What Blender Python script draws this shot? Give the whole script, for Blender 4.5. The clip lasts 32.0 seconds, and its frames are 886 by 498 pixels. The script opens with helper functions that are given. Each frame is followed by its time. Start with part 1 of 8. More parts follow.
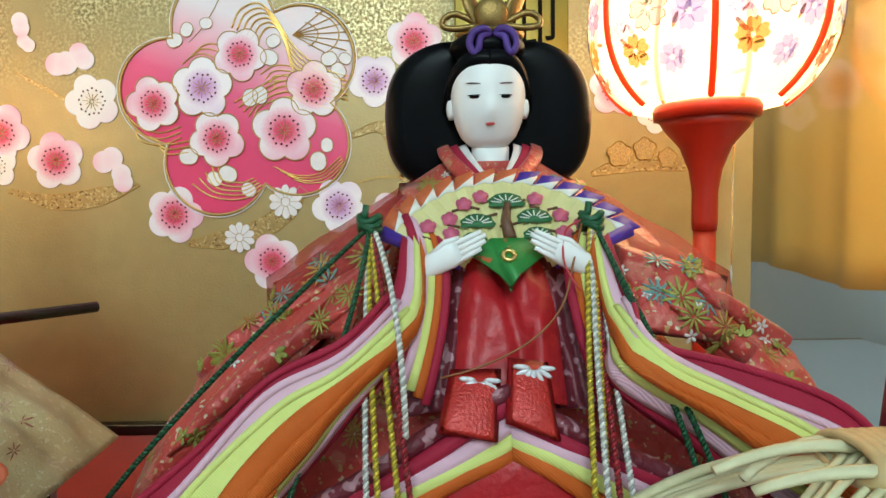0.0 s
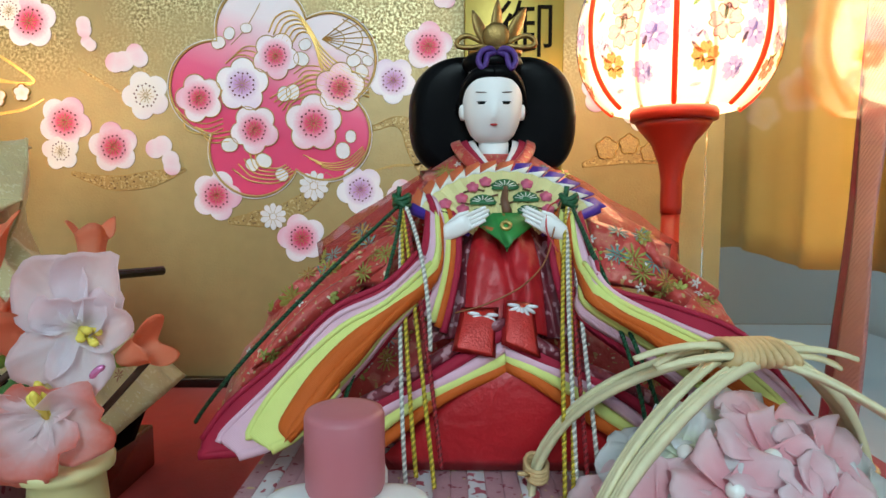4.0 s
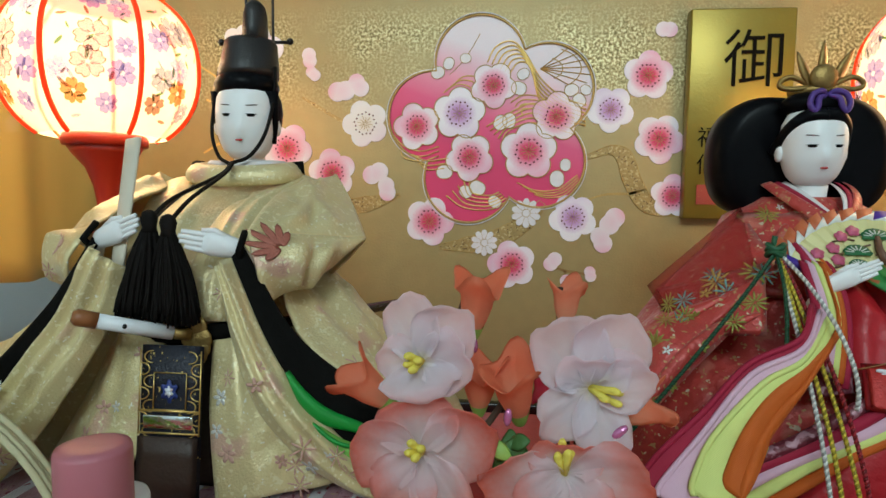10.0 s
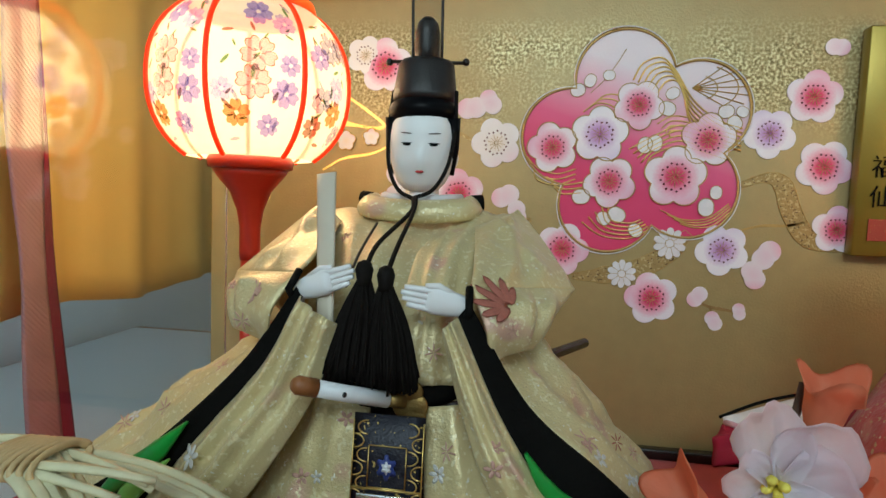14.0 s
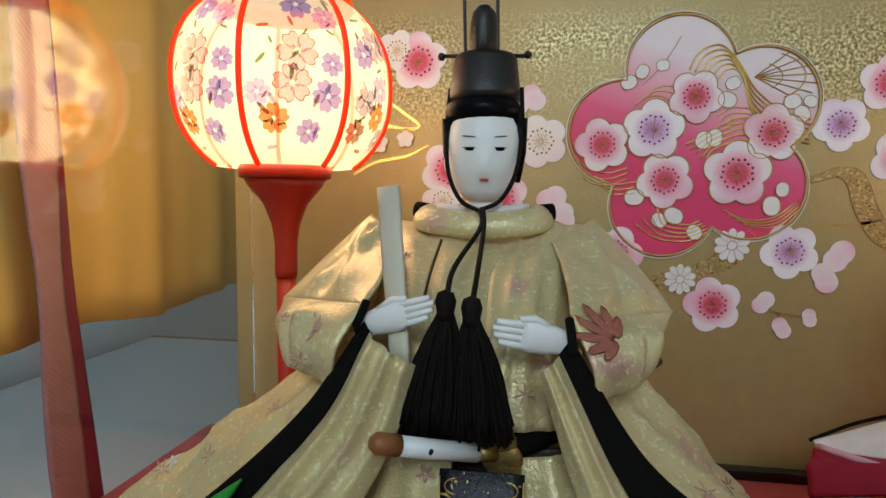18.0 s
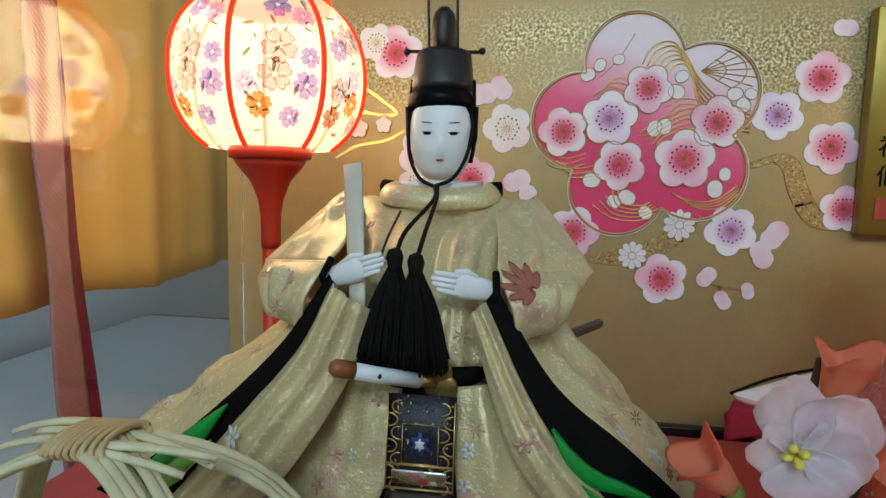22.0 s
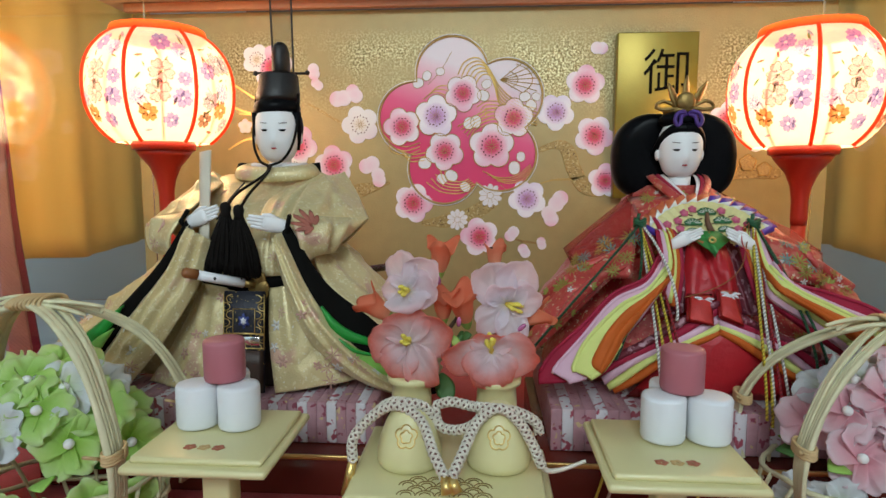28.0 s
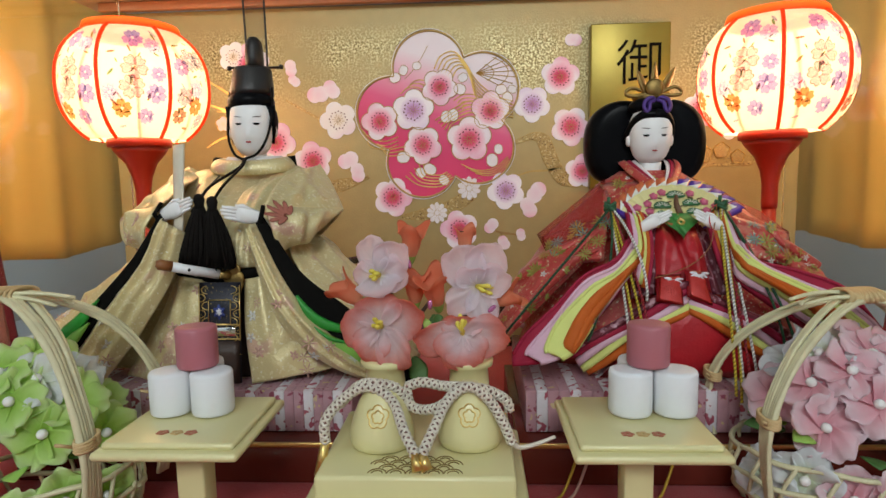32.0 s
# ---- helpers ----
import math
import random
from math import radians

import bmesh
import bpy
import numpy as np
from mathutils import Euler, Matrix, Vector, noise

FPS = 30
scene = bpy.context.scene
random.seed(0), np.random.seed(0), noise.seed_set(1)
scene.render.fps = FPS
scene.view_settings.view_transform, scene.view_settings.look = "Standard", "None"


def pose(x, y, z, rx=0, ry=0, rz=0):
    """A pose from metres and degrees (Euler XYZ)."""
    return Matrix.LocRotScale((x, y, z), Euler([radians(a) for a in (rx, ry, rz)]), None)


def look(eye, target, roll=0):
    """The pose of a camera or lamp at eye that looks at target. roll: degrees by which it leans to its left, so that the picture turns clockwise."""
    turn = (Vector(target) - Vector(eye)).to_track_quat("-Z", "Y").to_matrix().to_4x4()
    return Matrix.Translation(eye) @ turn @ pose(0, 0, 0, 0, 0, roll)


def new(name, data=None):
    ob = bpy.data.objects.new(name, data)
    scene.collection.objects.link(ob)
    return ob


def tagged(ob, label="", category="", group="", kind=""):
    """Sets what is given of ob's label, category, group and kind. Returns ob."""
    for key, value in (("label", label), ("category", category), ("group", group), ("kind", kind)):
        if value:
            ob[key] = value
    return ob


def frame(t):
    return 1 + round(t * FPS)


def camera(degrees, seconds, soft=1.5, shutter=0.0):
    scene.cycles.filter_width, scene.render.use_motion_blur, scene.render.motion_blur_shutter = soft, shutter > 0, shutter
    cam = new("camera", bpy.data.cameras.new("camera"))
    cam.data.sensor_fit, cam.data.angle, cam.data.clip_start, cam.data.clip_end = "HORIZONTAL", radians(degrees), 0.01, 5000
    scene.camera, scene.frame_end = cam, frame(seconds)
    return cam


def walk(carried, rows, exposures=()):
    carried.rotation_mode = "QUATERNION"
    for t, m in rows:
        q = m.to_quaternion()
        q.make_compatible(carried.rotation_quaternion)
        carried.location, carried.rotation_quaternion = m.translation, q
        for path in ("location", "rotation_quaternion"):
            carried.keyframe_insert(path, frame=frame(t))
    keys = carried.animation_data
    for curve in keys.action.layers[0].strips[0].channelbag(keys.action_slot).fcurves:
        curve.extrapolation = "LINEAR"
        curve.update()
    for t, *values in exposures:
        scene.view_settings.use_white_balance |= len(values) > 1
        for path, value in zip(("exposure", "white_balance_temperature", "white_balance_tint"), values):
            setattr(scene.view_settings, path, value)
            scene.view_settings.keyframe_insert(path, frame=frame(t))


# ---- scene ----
cam = camera(73.0, 32.0, soft=1.5)
PATH = [
    (0, (0.08460, -0.26510, 0.13664), (0.0661, 1.7302, 0.0003), -0.88),
    (0.5, (0.08474, -0.26782, 0.13545), (0.0778, 1.7275, -0.0013), -0.76),
    (1, (0.08522, -0.27354, 0.13414), (0.0823, 1.7203, -0.0226), -0.42),
    (1.5, (0.08545, -0.27861, 0.13340), (0.0800, 1.7150, -0.0263), -0.19),
    (2, (0.08524, -0.28451, 0.13278), (0.0795, 1.7085, -0.0344), -0.08),
    (2.5, (0.08632, -0.29072, 0.13268), (0.0841, 1.7016, -0.0419), 0.12),
    (4.5, (0.07677, -0.30773, 0.13558), (0.0479, 1.6847, -0.0361), -0.08),
    (5, (0.06970, -0.31186, 0.13642), (0.0458, 1.6806, -0.0349), -0.04),
    (5.5, (0.06313, -0.31301, 0.13814), (0.0118, 1.6785, -0.0390), 0.05),
    (6, (0.05388, -0.31448, 0.13942), (-0.0146, 1.6774, -0.0274), 0.21),
    (6.5, (0.04725, -0.31452, 0.14062), (-0.0415, 1.6760, -0.0320), 0.28),
    (7, (0.03995, -0.31594, 0.14145), (-0.0480, 1.6744, -0.0345), 0.42),
    (7.5, (0.03283, -0.31610, 0.14170), (-0.0794, 1.6730, -0.0345), 0.60),
    (8, (0.02651, -0.31455, 0.14143), (-0.1087, 1.6748, -0.0141), 0.59),
    (8.5, (0.01976, -0.31547, 0.14217), (-0.1138, 1.6741, -0.0122), 0.64),
    (9, (0.01361, -0.31240, 0.14170), (-0.1351, 1.6757, -0.0171), 1.14),
    (9.5, (0.00725, -0.30773, 0.14286), (-0.1767, 1.6774, -0.0163), 0.94),
    (10, (-0.00013, -0.30854, 0.14420), (-0.1878, 1.6772, -0.0032), 0.76),
    (10.5, (-0.00423, -0.30895, 0.14526), (-0.1963, 1.6762, -0.0035), 0.89),
    (11, (-0.00876, -0.30943, 0.14732), (-0.2343, 1.6721, -0.0036), 0.93),
    (11.5, (-0.01559, -0.30775, 0.14801), (-0.2669, 1.6711, 0.0035), 1.03),
    (12, (-0.02365, -0.30555, 0.14993), (-0.3071, 1.6688, 0.0028), 1.44),
    (12.5, (-0.03099, -0.30336, 0.15094), (-0.3104, 1.6704, -0.0109), 1.69),
    (13, (-0.04130, -0.29985, 0.15338), (-0.3104, 1.6764, 0.0052), 1.97),
    (13.5, (-0.04395, -0.29846, 0.15492), (-0.3344, 1.6748, 0.0069), 2.30),
    (14, (-0.05154, -0.29450, 0.15520), (-0.3407, 1.6787, 0.0039), 2.17),
    (14.5, (-0.05821, -0.28954, 0.15576), (-0.3574, 1.6817, -0.0012), 2.10),
    (15, (-0.06243, -0.28365, 0.15690), (-0.3899, 1.6830, -0.0008), 1.51),
    (15.5, (-0.06582, -0.27604, 0.15849), (-0.3758, 1.6942, 0.0092), 0.77),
    (17.5, (-0.07198, -0.27477, 0.15900), (-0.3638, 1.6971, -0.0035), 0.80),
    (18, (-0.07122, -0.27699, 0.15924), (-0.3788, 1.6921, -0.0082), 0.75),
    (18.5, (-0.06854, -0.28239, 0.16076), (-0.3687, 1.6879, -0.0064), 0.82),
    (19, (-0.06720, -0.28335, 0.16019), (-0.3639, 1.6873, -0.0083), 0.81),
    (19.5, (-0.06515, -0.28348, 0.15978), (-0.3604, 1.6866, -0.0176), 0.82),
    (20, (-0.06413, -0.28386, 0.16031), (-0.3431, 1.6885, -0.0183), 1.17),
    (20.5, (-0.06470, -0.28472, 0.16090), (-0.3468, 1.6869, -0.0210), 1.24),
    (21, (-0.06386, -0.28854, 0.16078), (-0.3476, 1.6825, -0.0248), 1.22),
    (21.5, (-0.06036, -0.29549, 0.15829), (-0.3531, 1.6727, -0.0430), 1.16),
    (22, (-0.05672, -0.30072, 0.15638), (-0.3477, 1.6671, -0.0513), 1.28),
    (22.5, (-0.05261, -0.30716, 0.15374), (-0.3546, 1.6572, -0.0703), 1.17),
    (23, (-0.05032, -0.31633, 0.15038), (-0.3524, 1.6467, -0.0849), 1.09),
    (23.5, (-0.04794, -0.32230, 0.14579), (-0.3415, 1.6387, -0.1155), 1.47),
    (24, (-0.04192, -0.33231, 0.14466), (-0.3264, 1.6317, -0.1040), 1.41),
    (24.5, (-0.03123, -0.34331, 0.14632), (-0.3057, 1.6232, -0.0934), 1.30),
    (25, (-0.02519, -0.35412, 0.14714), (-0.2922, 1.6149, -0.0799), 0.89),
    (25.5, (-0.01717, -0.36593, 0.15073), (-0.2420, 1.6103, -0.0585), 0.84),
    (26, (-0.00739, -0.37371, 0.15235), (-0.1884, 1.6074, -0.0540), 0.64),
    (26.5, (-0.00132, -0.37784, 0.15137), (-0.1572, 1.6067, -0.0420), 0.66),
    (28.5, (0.01158, -0.38641, 0.14841), (-0.1234, 1.5945, -0.0922), -0.18),
    (29, (0.01216, -0.38601, 0.14653), (-0.1067, 1.5948, -0.1033), -0.11),
    (29.5, (0.01358, -0.38577, 0.14667), (-0.1155, 1.5940, -0.1061), -0.64),
    (30, (0.01414, -0.38630, 0.14557), (-0.1124, 1.5942, -0.1024), -0.85),
    (30.5, (0.01388, -0.38760, 0.14634), (-0.1197, 1.5923, -0.1033), -0.94),
    (31, (0.01463, -0.38762, 0.14621), (-0.1079, 1.5935, -0.0994), -0.88),
    (31.5, (0.01413, -0.38801, 0.14648), (-0.1084, 1.5929, -0.1002), -0.69),
    (32, (0.01665, -0.38826, 0.14440), (-0.0922, 1.5966, -0.0760), -1.11),
]
EXPOSURES = [(0.0, 0.42, 6300, 0), (2.5, 0.40, 6200, 2), (4.5, 0.30, 6000, 4), (7.0, 0.12, 6200, 4), (9.0, 0.05, 6300, 3), (14.0, -0.15, 6200, 5), (18.0, -0.36, 6300, 9), (20.5, -0.36, 6300, 9), (23.0, -0.06, 5680, 5), (26.0, 0.08, 5750, 7), (29.0, 0.03, 6800, 14), (32.0, 0.03, 7000, 17)]
walk(cam, [(t, look(eye, target, roll)) for t, eye, target, roll in PATH], EXPOSURES)

from mathutils.bvhtree import BVHTree

# ---- world and lights ----
world = bpy.data.worlds.new("room_air")
world.use_nodes = True
scene.world = world
world.node_tree.nodes["Background"].inputs["Color"].default_value = (0.75, 0.86, 1.0, 1)
world.node_tree.nodes["Background"].inputs["Strength"].default_value = 0.05


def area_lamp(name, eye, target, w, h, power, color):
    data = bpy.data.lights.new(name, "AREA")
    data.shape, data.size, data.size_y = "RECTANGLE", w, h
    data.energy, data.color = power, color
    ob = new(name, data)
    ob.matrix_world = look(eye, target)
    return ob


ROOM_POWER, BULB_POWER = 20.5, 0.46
# Added lamp, placed out of view, stands in for unknown room light.
area_lamp("added_room_light", (0.02, -2.16, 1.36), (0, -0.1, 0.12), 0.7, 0.5, ROOM_POWER, (0.82, 0.98, 1.0))


def bulb(x, y, z):
    data = bpy.data.lights.new("lantern_bulb_light", "POINT")
    data.energy, data.color, data.shadow_soft_size = BULB_POWER, (1.0, 0.69, 0.33), 0.030
    ob = new("lantern_bulb_light", data)
    ob.location = (x, y, z)


# ---- materials ----
def material(name, color, rough=0.6, metal=0.0, vary=0.12, scale=300.0, bump=0.15, bump_scale=1200.0, spec=0.5, sheen=0.0, ramp=None, weave=0.0, crease=0.0, stretch=None):
    """A plain surface with variation at two scales. ramp: (noise scale, threshold, width, colour) of patches in a second colour, one or several."""
    m = bpy.data.materials.new(name)
    m.use_nodes = True
    nt = m.node_tree
    n, link = nt.nodes, nt.links.new
    p = n["Principled BSDF"]
    p.inputs["Roughness"].default_value = rough
    p.inputs["Metallic"].default_value = metal
    p.inputs["Specular IOR Level"].default_value = spec
    p.inputs["Sheen Weight"].default_value = sheen
    co = n.new("ShaderNodeTexCoord")
    big = n.new("ShaderNodeTexNoise")
    big.inputs["Scale"].default_value = scale
    big.inputs["Detail"].default_value = 4
    link(co.outputs["Object"], big.inputs["Vector"])
    mix = n.new("ShaderNodeMix")
    mix.data_type = "RGBA"
    c = Vector(color)
    mix.inputs["A"].default_value = (*(c * (1 - vary)), 1)
    mix.inputs["B"].default_value = (*[min(1, v * (1 + vary)) for v in c], 1)
    link(big.outputs["Fac"], mix.inputs["Factor"])
    out = mix.outputs["Result"]
    for k, (sc, lo, wid, col) in enumerate(ramp or ()):
        vo = n.new("ShaderNodeTexNoise")
        vo.inputs["Scale"].default_value = sc
        vo.inputs["Detail"].default_value = 1.5
        sh = n.new("ShaderNodeVectorMath")
        sh.inputs[1].default_value = (3.1 * k, 1.7 * k, 0.9 * k)
        link(co.outputs["Object"], sh.inputs[0])
        link(sh.outputs[0], vo.inputs["Vector"])
        rg = n.new("ShaderNodeMapRange")
        rg.inputs["From Min"].default_value = lo
        rg.inputs["From Max"].default_value = lo + wid
        link(vo.outputs["Fac"], rg.inputs["Value"])
        mx = n.new("ShaderNodeMix")
        mx.data_type = "RGBA"
        link(rg.outputs["Result"], mx.inputs["Factor"])
        link(out, mx.inputs["A"])
        mx.inputs["B"].default_value = (*col, 1)
        out = mx.outputs["Result"]
    link(out, p.inputs["Base Color"])
    if bump:
        fine = n.new("ShaderNodeTexNoise")
        fine.inputs["Scale"].default_value = bump_scale
        fine.inputs["Detail"].default_value = 3
        if stretch:
            mp = n.new("ShaderNodeMapping")
            mp.inputs["Scale"].default_value = stretch
            link(co.outputs["Object"], mp.inputs["Vector"])
            link(mp.outputs[0], fine.inputs["Vector"])
        else:
            link(co.outputs["Object"], fine.inputs["Vector"])
        h = fine.outputs["Fac"]
        if crease:
            cs = n.new("ShaderNodeTexNoise")
            cs.inputs["Scale"].default_value = 75
            cs.inputs["Detail"].default_value = 2
            cs.inputs["Distortion"].default_value = 1.2
            link(co.outputs["Object"], cs.inputs["Vector"])
            ma = n.new("ShaderNodeMath")
            ma.operation = "MULTIPLY_ADD"
            ma.inputs[1].default_value = crease
            link(cs.outputs["Fac"], ma.inputs[0])
            link(h, ma.inputs[2])
            h = ma.outputs[0]
        if weave:
            wv = n.new("ShaderNodeTexWave")
            wv.inputs["Scale"].default_value = weave
            wv.bands_direction = "DIAGONAL"
            link(co.outputs["Object"], wv.inputs["Vector"])
            ad = n.new("ShaderNodeMath")
            link(h, ad.inputs[0])
            link(wv.outputs["Fac"], ad.inputs[1])
            h = ad.outputs[0]
        b = n.new("ShaderNodeBump")
        b.inputs["Strength"].default_value = bump
        b.inputs["Distance"].default_value = 0.0006
        link(h, b.inputs["Height"])
        link(b.outputs["Normal"], p.inputs["Normal"])
    return m


def radial(name, stops, radius, rough=0.5, translucent=0.0, side=None, crepe=0.1):
    """Colour by the distance from the object's own origin."""
    m = material(name, stops[0][1], rough, bump=crepe, bump_scale=1200 if crepe < 0.3 else 420)
    nt = m.node_tree
    n, link = nt.nodes, nt.links.new
    co = n.new("ShaderNodeTexCoord")
    ln = n.new("ShaderNodeVectorMath")
    ln.operation = "LENGTH"
    link(co.outputs["Object"], ln.inputs[0])
    wob = n.new("ShaderNodeTexNoise")
    wob.inputs["Scale"].default_value = 900
    link(co.outputs["Object"], wob.inputs["Vector"])
    dv = n.new("ShaderNodeMath")
    dv.operation = "MULTIPLY_ADD"
    dv.inputs[1].default_value = 0.16 * radius
    link(wob.outputs["Fac"], dv.inputs[0])
    link(ln.outputs["Value"], dv.inputs[2])
    dd = n.new("ShaderNodeMath")
    dd.operation = "DIVIDE"
    dd.inputs[1].default_value = radius * 1.08
    link(dv.outputs[0], dd.inputs[0])
    cr = n.new("ShaderNodeValToRGB")
    cr.color_ramp.elements[0].position, cr.color_ramp.elements[0].color = stops[0][0], (*stops[0][1], 1)
    cr.color_ramp.elements[1].position, cr.color_ramp.elements[1].color = stops[-1][0], (*stops[-1][1], 1)
    for pos, col in stops[1:-1]:
        cr.color_ramp.elements.new(pos).color = (*col, 1)
    link(dd.outputs[0], cr.inputs["Fac"])
    p = n["Principled BSDF"]
    col = cr.outputs["Color"]
    if side:
        dot = n.new("ShaderNodeVectorMath")
        dot.operation = "DOT_PRODUCT"
        dot.inputs[1].default_value = (0.35, 0.0, 0.94)
        link(co.outputs["Object"], dot.inputs[0])
        rg = n.new("ShaderNodeMapRange")
        rg.inputs["From Min"].default_value, rg.inputs["From Max"].default_value = 0.25 * radius, 0.95 * radius
        rg.inputs["To Max"].default_value = 0.7
        link(dot.outputs["Value"], rg.inputs["Value"])
        sm = n.new("ShaderNodeMix")
        sm.data_type = "RGBA"
        link(rg.outputs[0], sm.inputs["Factor"])
        link(col, sm.inputs["A"])
        sm.inputs["B"].default_value = (*side, 1)
        col = sm.outputs["Result"]
    link(col, p.inputs["Base Color"])
    if translucent:
        tr = n.new("ShaderNodeBsdfTranslucent")
        link(col, tr.inputs["Color"])
        mx = n.new("ShaderNodeMixShader")
        mx.inputs["Fac"].default_value = translucent
        link(p.outputs[0], mx.inputs[1])
        link(tr.outputs[0], mx.inputs[2])
        link(mx.outputs[0], n["Material Output"].inputs["Surface"])
    return m


def sheer(name, color, amount, through_fac=0.0, rough=0.6):
    """Paper or gauze that lets light through; through_fac: the share of open mesh."""
    m = material(name, color, rough, vary=0.06, bump=0.08)
    nt = m.node_tree
    n, link = nt.nodes, nt.links.new
    p = n["Principled BSDF"]
    tr = n.new("ShaderNodeBsdfTranslucent")
    tr.inputs["Color"].default_value = (*color, 1)
    mx = n.new("ShaderNodeMixShader")
    mx.inputs["Fac"].default_value = amount
    link(p.outputs[0], mx.inputs[1])
    link(tr.outputs[0], mx.inputs[2])
    out = mx.outputs[0]
    if through_fac:
        tp = n.new("ShaderNodeBsdfTransparent")
        m2 = n.new("ShaderNodeMixShader")
        m2.inputs["Fac"].default_value = through_fac
        link(out, m2.inputs[1])
        link(tp.outputs[0], m2.inputs[2])
        out = m2.outputs[0]
    link(out, n["Material Output"].inputs["Surface"])
    return m


def glass(name):
    m = bpy.data.materials.new(name)
    m.use_nodes = True
    p = m.node_tree.nodes["Principled BSDF"]
    p.inputs["Base Color"].default_value = (0.96, 0.98, 0.96, 1)
    p.inputs["Roughness"].default_value = 0.01
    p.inputs["Transmission Weight"].default_value = 1.0
    p.inputs["IOR"].default_value = 1.5
    return m


def gold_screen():
    m = material("gold_screen_paper", (0.42, 0.325, 0.145), 0.46, 0.22, 0.10, 120, 0.35, 900)
    nt = m.node_tree
    n, link = nt.nodes, nt.links.new
    p = n["Principled BSDF"]
    base = p.inputs["Base Color"].links[0].from_socket
    co = n.new("ShaderNodeTexCoord")
    sx = n.new("ShaderNodeSeparateXYZ")
    link(co.outputs["Object"], sx.inputs[0])
    cloud = n.new("ShaderNodeTexNoise")
    cloud.inputs["Scale"].default_value = 26
    cloud.inputs["Detail"].default_value = 2
    link(co.outputs["Object"], cloud.inputs["Vector"])
    band = n.new("ShaderNodeMapRange")
    band.inputs["From Min"].default_value, band.inputs["From Max"].default_value = 0.188, 0.212
    link(sx.outputs["Z"], band.inputs["Value"])
    top = n.new("ShaderNodeMapRange")
    top.inputs["From Min"].default_value, top.inputs["From Max"].default_value = 0.246, 0.232
    link(sx.outputs["Z"], top.inputs["Value"])
    patch = n.new("ShaderNodeMapRange")
    patch.inputs["From Min"].default_value, patch.inputs["From Max"].default_value = 0.36, 0.56
    link(cloud.outputs["Fac"], patch.inputs["Value"])
    a = n.new("ShaderNodeMath")
    a.operation = "MULTIPLY"
    link(band.outputs[0], a.inputs[0])
    link(patch.outputs[0], a.inputs[1])
    a2 = n.new("ShaderNodeMath")
    a2.operation = "MULTIPLY"
    link(a.outputs[0], a2.inputs[0])
    link(top.outputs[0], a2.inputs[1])
    fl = n.new("ShaderNodeTexNoise")
    fl.inputs["Scale"].default_value = 760
    fl.inputs["Detail"].default_value = 2.5
    link(co.outputs["Object"], fl.inputs["Vector"])
    flr = n.new("ShaderNodeMapRange")
    flr.inputs["From Min"].default_value, flr.inputs["From Max"].default_value = 0.54, 0.57
    link(fl.outputs["Fac"], flr.inputs["Value"])
    a3 = n.new("ShaderNodeMath")
    a3.operation = "MULTIPLY"
    link(a2.outputs[0], a3.inputs[0])
    link(flr.outputs[0], a3.inputs[1])
    mx = n.new("ShaderNodeMix")
    mx.data_type = "RGBA"
    link(a3.outputs[0], mx.inputs["Factor"])
    link(base, mx.inputs["A"])
    mx.inputs["B"].default_value = (0.72, 0.64, 0.36, 1)
    dk = n.new("ShaderNodeMapRange")
    dk.inputs["From Min"].default_value, dk.inputs["From Max"].default_value = 0.45, 0.42
    link(fl.outputs["Fac"], dk.inputs["Value"])
    a4 = n.new("ShaderNodeMath")
    a4.operation = "MULTIPLY"
    link(a2.outputs[0], a4.inputs[0])
    link(dk.outputs[0], a4.inputs[1])
    mx2 = n.new("ShaderNodeMix")
    mx2.data_type = "RGBA"
    link(a4.outputs[0], mx2.inputs["Factor"])
    link(mx.outputs["Result"], mx2.inputs["A"])
    mx2.inputs["B"].default_value = (0.20, 0.15, 0.05, 1)
    link(mx2.outputs["Result"], p.inputs["Base Color"])
    mt = n.new("ShaderNodeMath")
    mt.operation = "MULTIPLY_ADD"
    mt.inputs[1].default_value, mt.inputs[2].default_value = 0.55, 0.22
    link(a3.outputs[0], mt.inputs[0])
    link(mt.outputs[0], p.inputs["Metallic"])
    return m


def medallion_paint():
    """Red below, white above, with curling gold lines."""
    m = material("medallion_print", (0.7, 0.1, 0.15), 0.45, bump=0.1)
    nt = m.node_tree
    n, link = nt.nodes, nt.links.new
    p = n["Principled BSDF"]
    co = n.new("ShaderNodeTexCoord")
    sx = n.new("ShaderNodeSeparateXYZ")
    link(co.outputs["Object"], sx.inputs[0])
    ma = n.new("ShaderNodeMath")
    ma.operation = "MULTIPLY_ADD"
    ma.inputs[1].default_value = 0.35
    link(sx.outputs["X"], ma.inputs[0])
    link(sx.outputs["Z"], ma.inputs[2])
    rg = n.new("ShaderNodeMapRange")
    rg.inputs["From Min"].default_value, rg.inputs["From Max"].default_value = -0.022, 0.034
    link(ma.outputs[0], rg.inputs["Value"])
    cr = n.new("ShaderNodeValToRGB")
    cr.color_ramp.elements[0].color = (0.70, 0.05, 0.17, 1)
    cr.color_ramp.elements[1].color = (0.80, 0.74, 0.82, 1)
    cr.color_ramp.elements.new(0.40).color = (0.76, 0.11, 0.26, 1)
    cr.color_ramp.elements.new(0.68).color = (0.82, 0.36, 0.50, 1)
    link(rg.outputs[0], cr.inputs["Fac"])
    link(cr.outputs["Color"], p.inputs["Base Color"])
    return m


